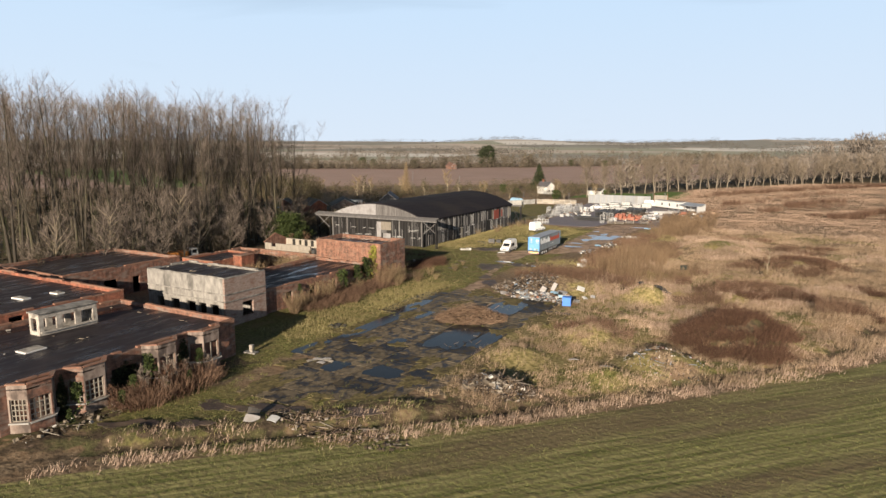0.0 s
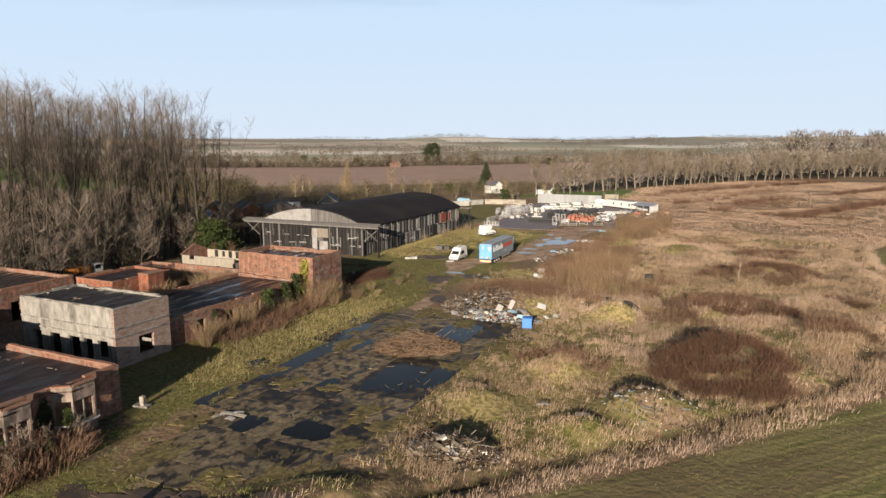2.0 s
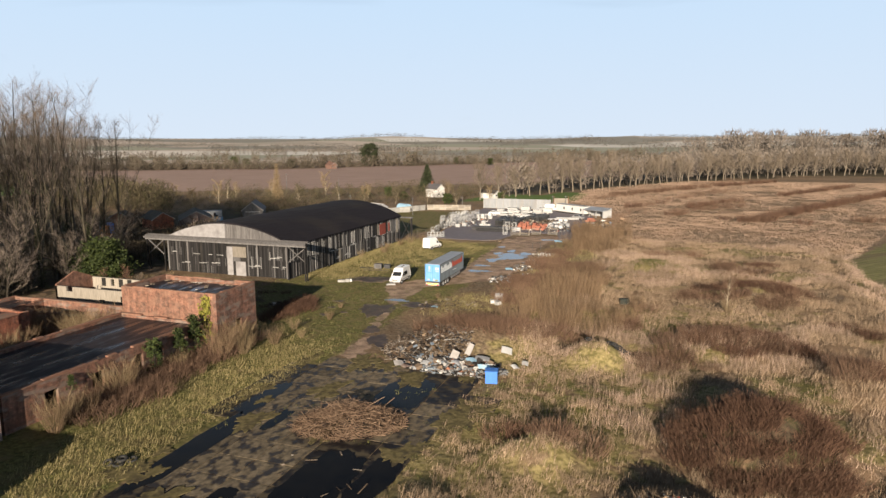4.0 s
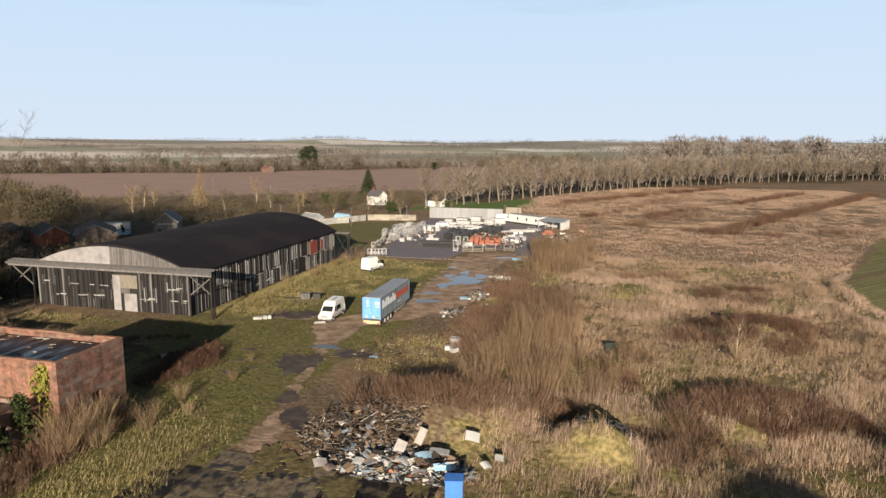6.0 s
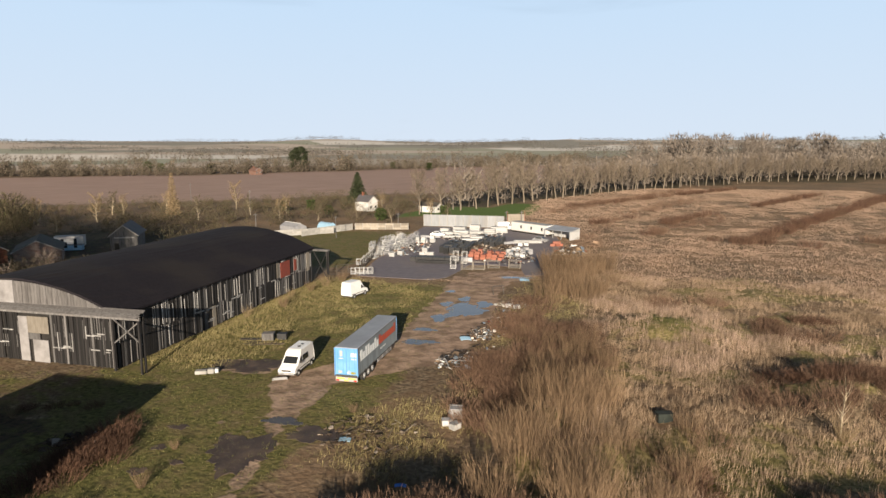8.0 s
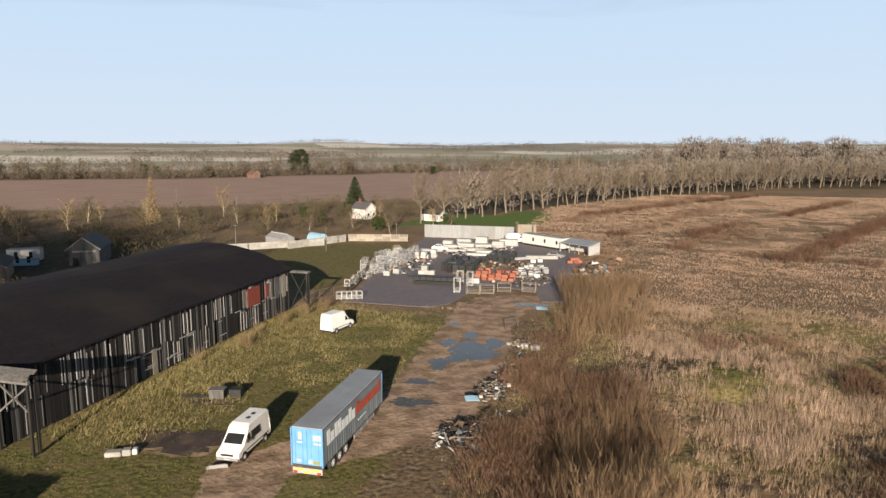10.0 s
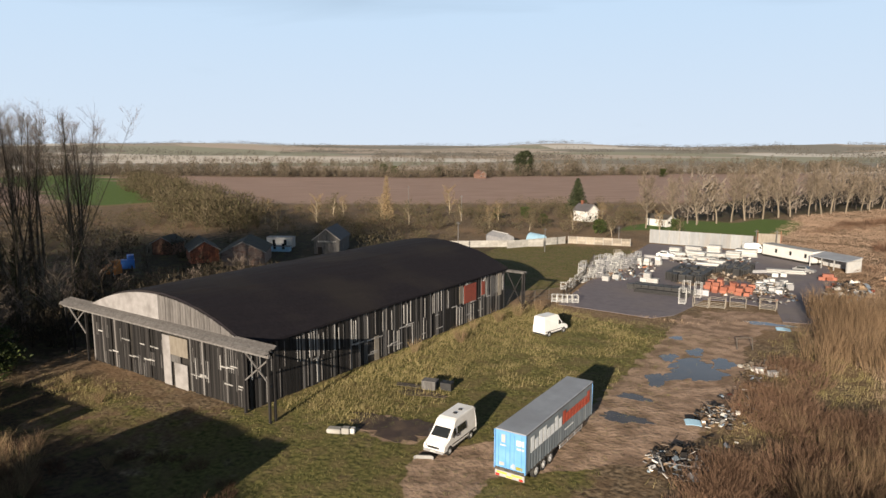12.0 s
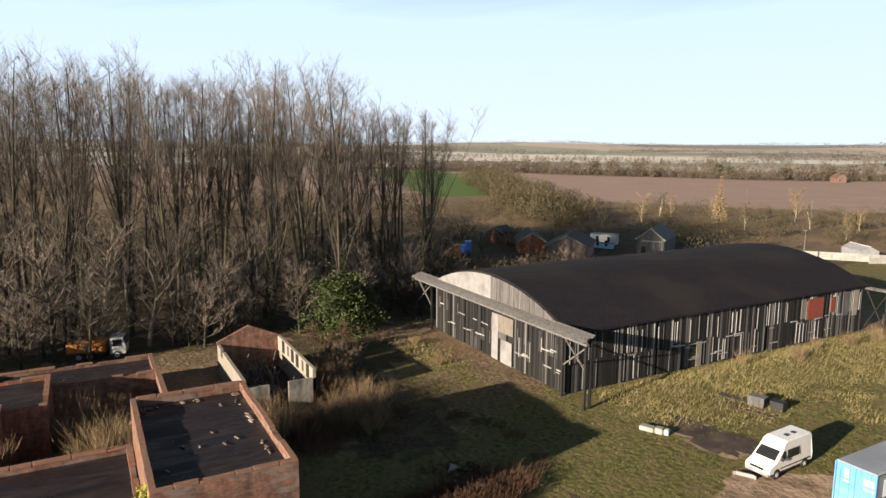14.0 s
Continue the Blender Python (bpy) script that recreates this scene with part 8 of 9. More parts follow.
b = thing("polytunnel", "small pale plastic polytunnel", "polytunnel", (-57, 118.5, 0), 60)
part("cover", extruded(bmesh.new(), [(1.6 * math.cos(a), -2.8, 2.3 * math.sin(a)) for a in np.linspace(0, math.pi, 14)], (0, 5.6, 0)), M_BLUE_SHEET, b)
b = thing("greenhouse", "low pale greenhouse with white frame", "greenhouse", (-65.5, 113.5, 0), 60)
part("glazing", extruded(bmesh.new(), [(-2, -4, 0), (2, -4, 0), (2, -4, 1.6), (0, -4, 2.6), (-2, -4, 1.6)], (0, 8, 0)), M_GREY_PLASTIC, b)
part("ridge", boxed(-0.06, 0.06, -4.05, 4.05, 2.56, 2.68), M_WHITE_PAINT, b)
for x, y, h in ((-47.5, 103.5, 6), (-65, 92, 7.5), (-38, 128.5, 4.5), (-101, 150, 9), (-150, 185, 9), (-6.0, 136.5, 5), (-1.6, 138, 5)):
    b = thing("utility_pole", "grey wooden utility pole", "pole", (x, y, 0))
    part("shaft", rod(bmesh.new(), (0, 0, -0.3), (0, 0, h), 0.12, 0.08, 8), M_GREY_BOARD, b)
    part("cross_arm", boxed(-0.6, 0.6, -0.05, 0.05, h - 0.5, h - 0.38), M_GREY_BOARD, b)
b = thing("rusty_hoarding", "rust brown sheet hoarding on posts", "hoarding", (-3.5, 139.5, 0), 8)
part("board", boxed(-2.6, 2.6, -0.03, 0.03, 1.0, 3.8), M_PALE_WOOD, b)
for s in (-1, 1):
    part("post", boxed(s * 2.6 - 0.08, s * 2.6 + 0.08, -0.12, 0.12, -0.2, 4.6), M_RUST, b)


def long_shed():
    b = thing("long_white_shed", "long white shed with a grey lean-to end", "shed", (-2.2, 128.2, 0), -37)
    part("wall", boxed(0, 14, -1.4, 1.4, 0.5, 2.9, 0.04), M_WHITE_PAINT, b)
    part("plinth", boxed(0.1, 13.9, -1.3, 1.3, -0.1, 0.498), M_VOID, b)
    part("roof", boxed(-0.1, 14.1, -1.5, 1.5, 2.902, 3.02), M_WHITE_PLASTIC, b)
    part("lean_to_roof", extruded(bmesh.new(), [(14.1, -2.6, 2.2), (14.1, 1.6, 2.9), (14.1, 1.6, 3.0), (14.1, -2.6, 2.3)], (9, 0, 0)), M_TRAILER_ROOF, b, "pale grey sloping roof")
    part("lean_to_wall", boxed(14.1, 23.0, 1.3, 1.5, 0, 2.85), M_WHITE_PLASTIC, b)
    for x in (14.2, 17, 20, 22.9):
        part("post", boxed(x - 0.08, x + 0.08, -2.5, -2.35, 0, 2.22), M_WHITE_PLASTIC, b)
    part("end_wall", boxed(22.8, 23.0, -2.3, 1.29, 0, 2.2), M_WHITE_PLASTIC, b)
    for x in (4, 8, 12):
        part("window", boxed(x - 0.3, x + 0.3, -1.43, -1.405, 1.3, 2.2), M_GLASS, b)


long_shed()


# ---- stock and scrap in the yard ----
def cage(label, m, w=1.2, d=1.0, h=1.0):
    """A post pallet: base deck, four corner posts, rails and side bars."""
    b = thing("post_pallet", label, "pallet cage", group="pallet cages")
    part("deck", boxed(-w / 2, w / 2, -d / 2, d / 2, 0.1, 0.16), m, b)
    for sx in (-1, 1):
        part("skid", boxed(sx * (w / 2 - 0.1) - 0.05, sx * (w / 2 - 0.1) + 0.05, -d / 2, d / 2, 0, 0.098), m, b)
        for sy in (-1, 1):
            part("post", boxed(sx * (w / 2 - 0.04) - 0.035, sx * (w / 2 - 0.04) + 0.035, sy * (d / 2 - 0.04) - 0.035, sy * (d / 2 - 0.04) + 0.035, 0.162, h), m, b)
    for sy in (-1, 1):
        for z in (0.35, 0.6, h - 0.08):
            part("rail", boxed(-w / 2 + 0.08, w / 2 - 0.08, sy * (d / 2 - 0.04) - 0.02, sy * (d / 2 - 0.04) + 0.02, z, z + 0.05), m, b)
    for sx in (-1, 1):
        part("rail", boxed(sx * (w / 2 - 0.04) - 0.02, sx * (w / 2 - 0.04) + 0.02, -d / 2 + 0.08, d / 2 - 0.08, h - 0.08, h - 0.03), m, b)
    return b


def crate(label, m, w, d, h, name="crate", category="crate", group="crates", lip=True):
    """An open-topped box with a rim and ribs."""
    b = thing(name, label, category, group=group)
    t = 0.05
    part("base", boxed(-w / 2, w / 2, -d / 2, d / 2, 0, 0.08), m, b)
    for s in (-1, 1):
        part("side", boxed(s * (w / 2 - t / 2) - t / 2, s * (w / 2 - t / 2) + t / 2, -d / 2, d / 2, 0.082, h), m, b)
        part("side", boxed(-w / 2 + t, w / 2 - t, s * (d / 2 - t / 2) - t / 2, s * (d / 2 - t / 2) + t / 2, 0.082, h), m, b)
    if lip:
        part("rim", boxed(-w / 2 - 0.03, w / 2 + 0.03, -d / 2 - 0.03, d / 2 + 0.03, h + 0.002, h + 0.05), m, b)
    return b


def pallet_stack(label, m, layers=8, w=1.2, d=1.0):
    """Flat pallets piled up, each with its own deck and bearers."""
    b = thing("pallet_stack", label, "pallets", group="pallet stacks")
    rnd = random.Random(layers)
    bm0 = bmesh.new()
    comb = [(-d / 2, 0.19), (-d / 2, 0), (-d / 2 + 0.1, 0), (-d / 2 + 0.1, 0.12), (-0.06, 0.12), (-0.06, 0), (0.06, 0), (0.06, 0.12), (d / 2 - 0.1, 0.12), (d / 2 - 0.1, 0), (d / 2, 0), (d / 2, 0.19)]
    extruded(bm0, [(-w / 2, y, z) for y, z in comb], (w, 0, 0))
    me = mesh_of("pallet", bm0, m)
    for k in range(layers):
        shared("pallet", me, b, pose(rnd.uniform(-0.05, 0.05), rnd.uniform(-0.05, 0.05), k * 0.2, 0, 0, rnd.uniform(-3, 3)))
    return b


def bundle(label, m, length=6.0, n=5, layers=3, r=0.1, name="pipe_bundle", category="pipes"):
    """Lengths of pipe or bar lying side by side in layers."""
    b = thing(name, label, category, group="bundles")
    me = mesh_of("pipe", rod(bmesh.new(), (-length / 2, 0, 0), (length / 2, 0, 0), r, r, 8), m)
    rnd = random.Random(n)
    for j in range(layers):
        for k in range(n - j):
            shared("pipe", me, b, pose(rnd.uniform(-0.2, 0.2), (k - (n - j) / 2) * 2.05 * r, r + j * 1.75 * r))
    return b


def copies(ob, spots):
    """Places a thing at the first spot (x, y, z, turn) and copies at the rest."""
    for n, (x, y, z, t) in enumerate(spots):
        if n == 0:
            ob.matrix_basis = pose(x, y, z, 0, 0, t)
        else:
            copy_thing(ob, pose(x, y, z, 0, 0, t))


def stack_spots(rnd, x0, x1, y0, y1, dx, dy, chance, most, h, base=0.05):
    out = []
    nx, ny = int((x1 - x0) / dx), int((y1 - y0) / dy)
    for i in range(nx + 1):
        for j in range(ny + 1):
            if rnd.random() < chance:
                for k in range(rnd.randint(1, most)):
                    out.append((x0 + i * dx + rnd.uniform(-0.15, 0.15), y0 + j * dy + rnd.uniform(-0.15, 0.15), base + k * h, rnd.choice((0, 90)) + rnd.uniform(-6, 6)))
    return out


rnd = random.Random(77)
copies(cage("white painted steel post pallet", M_WHITE_PLASTIC), stack_spots(rnd, -27.2, -23.5, 74, 97, 1.5, 1.7, 0.62, 3, 1.02))
copies(cage("grey galvanised post pallet", M_GREY_PLASTIC), stack_spots(rnd, -27.8, -22, 80, 106, 1.6, 1.8, 0.4, 3, 1.02))
copies(cage("tall pale stillage frame", M_PALE_WOOD, 1.4, 1.2, 1.9), [(-27.5, 79.5, 0.05, 5), (-28.5, 101, 0.05, 0), (-30, 105, 0.05, 0), (-29, 103, 0.05, 8), (-24.5, 99, 0.05, 0)])
copies(cage("bare white wheeled trolley frame", M_WHITE_PLASTIC, 1.0, 0.8, 1.3), [(-23.2 + 0.75 * k, 56.2 + 0.32 * k, 0.05, 10 + 7 * k) for k in range(5)] + [(-26.0, 66, 0.05, 20), (-25.6, 68.4, 0.05, 0), (-26.2, 70.5, 0.05, 40)])
copies(crate("white plastic pallet box in rows", M_WHITE_PLASTIC, 1.2, 1.0, 0.8), stack_spots(rnd, -24, -19, 98, 104, 1.5, 1.6, 0.5, 2, 0.88) + [(-16.2, 80.5, 0.05, 0), (-15.0, 80.7, 0.05, 4), (-15.6, 80.6, 0.95, 0), (-14.2, 80.8, 0.05, 0), (-22.6, 78, 0.05, 0), (-21.5, 80.5, 0.05, 0)])
copies(pallet_stack("tall stack of black plastic pallets", M_BLACK, 8), stack_spots(rnd, -13, -6.5, 84, 96, 1.45, 1.3, 0.75, 1, 1.6) + stack_spots(rnd, -6, -1, 96, 105, 1.5, 1.4, 0.7, 1, 1.6))
copies(pallet_stack("low stack of black plastic pallets", M_BLACK, 5), [(-16.3 + 1.3 * k, 73.4 + 0.08 * k, 0.05, 2) for k in range(9)] + [(-15.5 + 1.3 * k, 75.2, 0.05, 0) for k in range(7)])
copies(crate("stacked orange-red plastic crate", M_ORANGE, 1.1, 0.9, 0.55), stack_spots(rnd, -4.3, 2.6, 78.5, 83.5, 1.25, 1.1, 0.72, 3, 0.6))
copies(crate("orange-red plastic crate lying in the scrap", M_ORANGE, 1.1, 0.9, 0.55), [(11.2, 101.5, 0.05, 10), (12.4, 101.9, 0.05, 30), (11.8, 101.7, 0.65, 15), (13.2, 102.4, 0.05, 0), (12.6, 102.2, 0.65, 5), (14, 96, 0.05, 40), (13.2, 92, 0.05, 20)])
copies(cage("open white scaffold tower section", M_WHITE_PLASTIC, 1.1, 1.1, 2.6), [(-5.6, 66.6, 0.05, 6), (-4.6, 72.6, 0.05, 0), (-6.6, 72.9, 0.05, 0)])
copies(cage("pale bare steel stillage frame", M_PALE_WOOD, 2.4, 1.2, 1.6), [(-2.6, 66.2, 0.05, 0), (-0.3, 66.8, 0.05, 4), (2.3, 69, 0.05, 10), (6.5, 70, 0.05, 0)])
copies(crate("grey plastic bin in the yard", M_GREY_PLASTIC, 1.0, 0.8, 0.9), [(3.6, 84, 0.05, 0), (5.0, 83.6, 0.05, 20), (6.2, 85.5, 0.05, 0), (4.2, 88, 0.05, 10), (7.4, 88, 0.05, 30), (3.2, 91, 0.05, 0), (5.4, 90.2, 0.05, 60), (-4.8, 75, 0.05, 0), (-3.9, 75.1, 0.05, 5)])
copies(crate("white plastic tub in the yard", M_WHITE_PLASTIC, 1.1, 0.9, 0.7), [(2.6, 87, 0.05, 0), (4.6, 86.2, 0.05, 20), (6.3, 83.2, 0.05, 0), (2.2, 89.6, 0.05, 10), (3.6, 93.4, 0.05, 30), (7.0, 91, 0.05, 0), (5.8, 93, 0.05, 60), (1.8, 85.2, 0.05, 0), (3.4, 100, 0.05, 5), (4.8, 101.2, 0.05, 0), (14.3, 76.5, 0.05, 12), (15.4, 75.2, 0.05, 32), (13.4, 79.5, 0.05, 0), (15.6, 90.5, 0.05, 50)])


def sheet_pile(label, m, x, y, w, d, n, turn, z=0.05):
    """Flat sheets stacked unevenly, each its own part."""
    b = thing("sheet_stack", label, "sheets", (x, y, z), turn, group="sheet stacks")
    r = random.Random(int(x * 10 + y))
    me = mesh_of("sheet", boxed(-w / 2, w / 2, -d / 2, d / 2, 0, 0.07), m)
    for k in range(n):
        shared("sheet", me, b, pose(r.uniform(-0.15, 0.15), r.uniform(-0.15, 0.15), k * 0.085, 0, 0, r.uniform(-4, 4)))


for x, y, w, d, n, t in ((-19, 115, 3.2, 2.0, 12, 10), (-15.2, 116, 4, 2.2, 16, 0), (-11.5, 118, 4.2, 2.4, 12, 5), (-12.5, 113, 5, 1.4, 9, 0), (-8, 120, 3, 2, 18, 0), (-6, 124, 4.6, 2.2, 20, 8), (-16.5, 110.5, 5, 1.2, 7, 3), (-9, 110, 4.5, 1.6, 8, -6), (-10, 106, 5.5, 1.2, 7, 4), (4.6, 105.3, 7, 1.4, 9, 14), (-21, 120, 2.4, 2, 16, 0), (-17.4, 123, 3.6, 2.2, 18, 0), (-13.2, 125, 3, 2.2, 22, 0)):
    sheet_pile("stack of white plastic and metal sheets", M_WHITE_PLASTIC, x, y, w, d, n, t)
for x, y, t in ((-22.6, 110, 0), (-8.2, 100.8, 12), (0.8, 104, 40)):
    ob = bundle("bundle of grey steel tubes", M_GREY_PLASTIC, 5.5, 6, 3, 0.09)
    ob.matrix_basis = pose(x, y, 0.05, 0, 0, t)
ob = bundle("bundle of black plastic pipes", M_BLACK, 9.0, 7, 3, 0.11)
ob.matrix_basis = pose(-10.4, 72.0, 0.05, 0, 0, 2)


def parked_car(label, m, x, y, turn):
    b = thing("old_car", label, "car", (x, y, 0.05), turn)
    prof = [(-2.0, 0.3), (-2.05, 0.62), (-1.9, 0.82), (-0.9, 0.92), (-0.3, 1.4), (1.0, 1.42), (1.7, 0.95), (2.0, 0.88), (2.02, 0.3)]
    part("body", extruded(bmesh.new(), [(-0.8, yy, z) for yy, z in prof], (1.6, 0, 0)), m, b)
    for s in (-1, 1):
        part("side_window", boxed(s * 0.805 - 0.01, s * 0.805 + 0.01, -0.4, 1.2, 0.95, 1.32), M_GLASS, b)
        for yy in (-1.3, 1.3):
            wheel(b, s * 0.72, yy, 0.3, 0.2)
    part("windscreen", extruded(bmesh.new(), [(-0.7, -0.86, 0.96), (0.7, -0.86, 0.96), (0.66, -0.36, 1.36), (-0.66, -0.36, 1.36)], (0, -0.02, 0.02)), M_GLASS, b)


parked_car("white scrap car in the yard", M_VAN_WHITE, -21, 112, 95)
parked_car("silver scrap car in the yard", M_GREY_PLASTIC, 7.6, 108, 80)
panel_van("white box van at the back of the yard", (-5.0, 129.0, 0.05), 120, 5.4, 2.6, windows=False)


# ---- scrap heaps ----
def heap(name, label, x, y, rx, ry, h, pieces, material, seed, plank=0.35, size=(0.12, 0.6), thin=0.0):
    """A heap of broken pieces: slabs, lumps and lengths lying on one another, as one object of stuff."""
    g = random.Random(seed)
    bm = bmesh.new()
    for k in range(pieces):
        a, q = g.uniform(0, math.tau), math.sqrt(g.random())
        px, py = rx * q * math.cos(a), ry * q * math.sin(a)
        top = h * max(0.0, 1 - q ** 1.6) * g.uniform(0.35, 1.0)
        z = zat(x + px, y + py) + top
        if g.random() < plank:
            L = g.uniform(0.2, 1.0) ** 2 * 1.9 + 0.2
            d = Vector((g.gauss(0, 1), g.gauss(0, 1), g.gauss(0, 0.22))).normalized() * L / 2
            c = Vector((px, py, z + 0.1))
            beam(bm, c - d, c + d, g.uniform(0.025, 0.11), g.uniform(0.02, 0.045))
        else:
            s = g.uniform(*size)
            m = pose(px, py, z, g.uniform(-35, 35), g.uniform(-35, 35), g.uniform(0, 360))
            w, d, t = s, s * g.uniform(0.5, 1.0), s * g.uniform(0.12, 0.6)
            if g.random() < thin:
                t = 0.02
            vs = [bm.verts.new(m @ Vector(v)) for v in ((-w, -d, -t), (w, -d * 0.8, -t), (w * 0.9, d, -t), (-w * 0.8, d, -t), (-w * 0.9, -d, t), (w * 0.8, -d, t), (w, d * 0.7, t), (-w, d * 0.9, t))]
            for f in ((0, 3, 2, 1), (4, 5, 6, 7), (0, 1, 5, 4), (1, 2, 6, 5), (2, 3, 7, 6), (3, 0, 4, 7)):
                bm.faces.new([vs[i] for i in f])
    ob = part(name, bm, material)
    ob.matrix_basis = pose(x, y, 0)
    return tagged(ob, label, "rubble", kind="stuff")


heap("rubble_heap", "tipped heap of broken boards and rubble", 10.6, -32.6, 5.4, 5.4, 1.1, 1700, M_RUBBLE_DARK, 1, 0.45, (0.05, 0.24), 0.5)
heap("rubble_heap", "coloured scrap and torn sheets on the tipped heap", 11.0, -33.4, 4.8, 5.0, 1.2, 420, M_SCRAP, 28, 0.35, (0.08, 0.34), 0.7)
heap("rubble_heap", "pale plasterboard and rubble tipped on the apron edge", 15.5, -37.6, 6.4, 2.6, 0.9, 900, M_SCRAP_PALE, 2, 0.3, (0.08, 0.42), 0.8)
heap("rubble_heap", "blue-grey sheets and torn plastic on the heap", 18.0, -37.4, 3.4, 2.2, 1.1, 150, M_SCRAP_PALE, 21, 0.15, (0.25, 0.7), 1.0)
heap("rubble_heap", "grey stones and branches in an old heap", 39.6, -62.8, 4.4, 3.8, 0.35, 420, M_SCRAP, 3, 0.08, (0.03, 0.11), 0.5)
heap("rubble_heap", "heap of bricks, timber and plastic", 26.6, -77.8, 4.0, 2.4, 0.8, 900, M_RUBBLE_DARK, 4, 0.4, (0.04, 0.18))
heap("rubble_heap", "red, white and grey scrap on the heap", 26.4, -77.9, 3.4, 1.8, 0.9, 130, M_SCRAP, 27, 0.2, (0.08, 0.26), 0.5)
heap("rubble_heap", "white lumps among the scrap heap", 26.0, -78.4, 3.2, 1.4, 0.9, 40, M_RUBBLE, 5, 0.2, (0.15, 0.4))
heap("rubble_heap", "scattered rubble along the field edge", 18.5, -92.6, 7.5, 2.2, 0.2, 420, M_RUBBLE_DARK, 6, 0.25, (0.04, 0.17))
heap("rubble_heap", "scrap metal heap beside the track", 8.7, 9.4, 2.4, 2.8, 0.8, 130, M_SCRAP_PALE, 7, 0.6, (0.14, 0.5))
heap("rubble_heap", "long heap of scrap metal and timber beside the yard", 16.6, 93.0, 3.0, 8.5, 1.5, 420, M_SCRAP, 71, 0.6, (0.15, 0.6))
heap("rubble_heap", "scrap metal and broken plastic at the yard edge", 15.0, 79.0, 2.4, 5.0, 1.1, 220, M_SCRAP_PALE, 72, 0.6, (0.15, 0.5))
heap("rubble_heap", "rusty scrap beside the track", 9.0, 10.5, 2.2, 3.4, 0.6, 120, M_RUBBLE_DARK, 8, 0.65, (0.08, 0.3))
heap("rubble_heap", "grey scrap bundles beside the track", 9.0, 21.5, 1.6, 2.6, 0.7, 150, M_SCRAP, 9, 0.6, (0.1, 0.3))
heap("rubble_heap", "old timbers and pipes in the grass", 6.2, -11.4, 5.0, 4.4, 0.4, 150, M_RUBBLE_DARK, 10, 0.7, (0.06, 0.25))
heap("rubble_heap", "light rubbish beside the track", 11.0, 38.5, 2.8, 2.0, 0.5, 90, M_RUBBLE, 11, 0.4, (0.1, 0.35))
heap("rubble_heap", "scrap heap at the yard edge", 15.6, 88, 2.6, 9.5, 1.9, 900, M_SCRAP, 12, 0.4, (0.12, 0.5), 0.4)
heap("rubble_heap", "pale scrap at the yard edge", 14.8, 84, 2.2, 9.5, 1.5, 90, M_RUBBLE, 13, 0.3, (0.15, 0.5))
heap("rubble_heap", "brown branch heap beside the shed", 19.5, 104, 4.2, 6.2, 1.9, 380, M_BRUSHWOOD, 14, 0.95)
heap("rubble_heap", "mixed white scrap in the yard", 4.2, 87.2, 3.6, 6.5, 0.9, 330, M_SCRAP_PALE, 15, 0.3, (0.1, 0.45), 0.5)
heap("rubble_heap", "blackened scrap in the yard", 0.5, 95, 3.4, 4.0, 1.0, 260, M_RUBBLE_DARK, 16, 0.4, (0.15, 0.5))
heap("rubble_heap", "light sheets and scrap strewn over the yard", -12, 114, 10, 9, 0.7, 420, M_SCRAP_PALE, 22, 0.3, (0.12, 0.55), 0.7)
heap("rubble_heap", "grey scrap between the pallet cages", -22.5, 90, 4.5, 13, 0.8, 300, M_SCRAP_PALE, 23, 0.4, (0.1, 0.4), 0.3)
heap("rubble_heap", "dark scrap round the pallet stacks", -8, 92, 6, 10, 1.3, 380, M_RUBBLE_DARK, 24, 0.4, (0.15, 0.55))
heap("rubble_heap", "mixed scrap round the orange stacks", 3.5, 80, 6.5, 6, 0.6, 240, M_SCRAP, 25, 0.4, (0.08, 0.35), 0.4)
heap("rubble_heap", "mixed scrap along the track edge", 10.5, 27, 2.4, 16, 0.35, 170, M_SCRAP, 26, 0.45, (0.06, 0.3), 0.4)
heap("rubble_heap", "fallen blocks in shade by the brick block", -17.5, -19.5, 3.4, 2.0, 0.5, 80, M_RUBBLE_DARK, 17, 0.3, (0.15, 0.5))
heap("rubble_heap", "debris along the foot of the bay windows", -2.2, -100, 1.6, 8, 0.3, 120, M_RUBBLE, 18, 0.3, (0.06, 0.22))


def brush_pile():
    g = random.Random(9)
    bm = bmesh.new()
    for k in range(2600):
        a, q = g.uniform(0, math.tau), math.sqrt(g.random())
        px, py = 5.0 * q * math.cos(a), 3.4 * q * math.sin(a)
        z = 0.05 + 2.3 * max(0, 1 - q ** 1.3) * g.uniform(0.2, 1.0)
        d = Vector((g.gauss(0, 1), g.gauss(0, 1), g.gauss(0, 0.35))).normalized() * g.uniform(0.4, 1.5) * (2.6 if k % 37 == 0 else 1.0)
        c = Vector((px, py, z))
        rod(bm, c - d * 0.5, c + d * 0.5, g.uniform(0.012, 0.035), 0.008, 3, False)
    ob = part("brush_pile", bm, M_BRUSHWOOD)
    ob.matrix_basis = pose(11.8, -54.6, 0.06, 0, 0, 25)
    tagged(ob, "heap of cut brown branches on the apron", "branches", kind="stuff")


brush_pile()
heap("rubble_heap", "stray sticks and wet rubbish on the apron", 12.5, -63.5, 6, 5, 0.12, 16, M_RUBBLE_DARK, 19, 0.7, (0.05, 0.16))


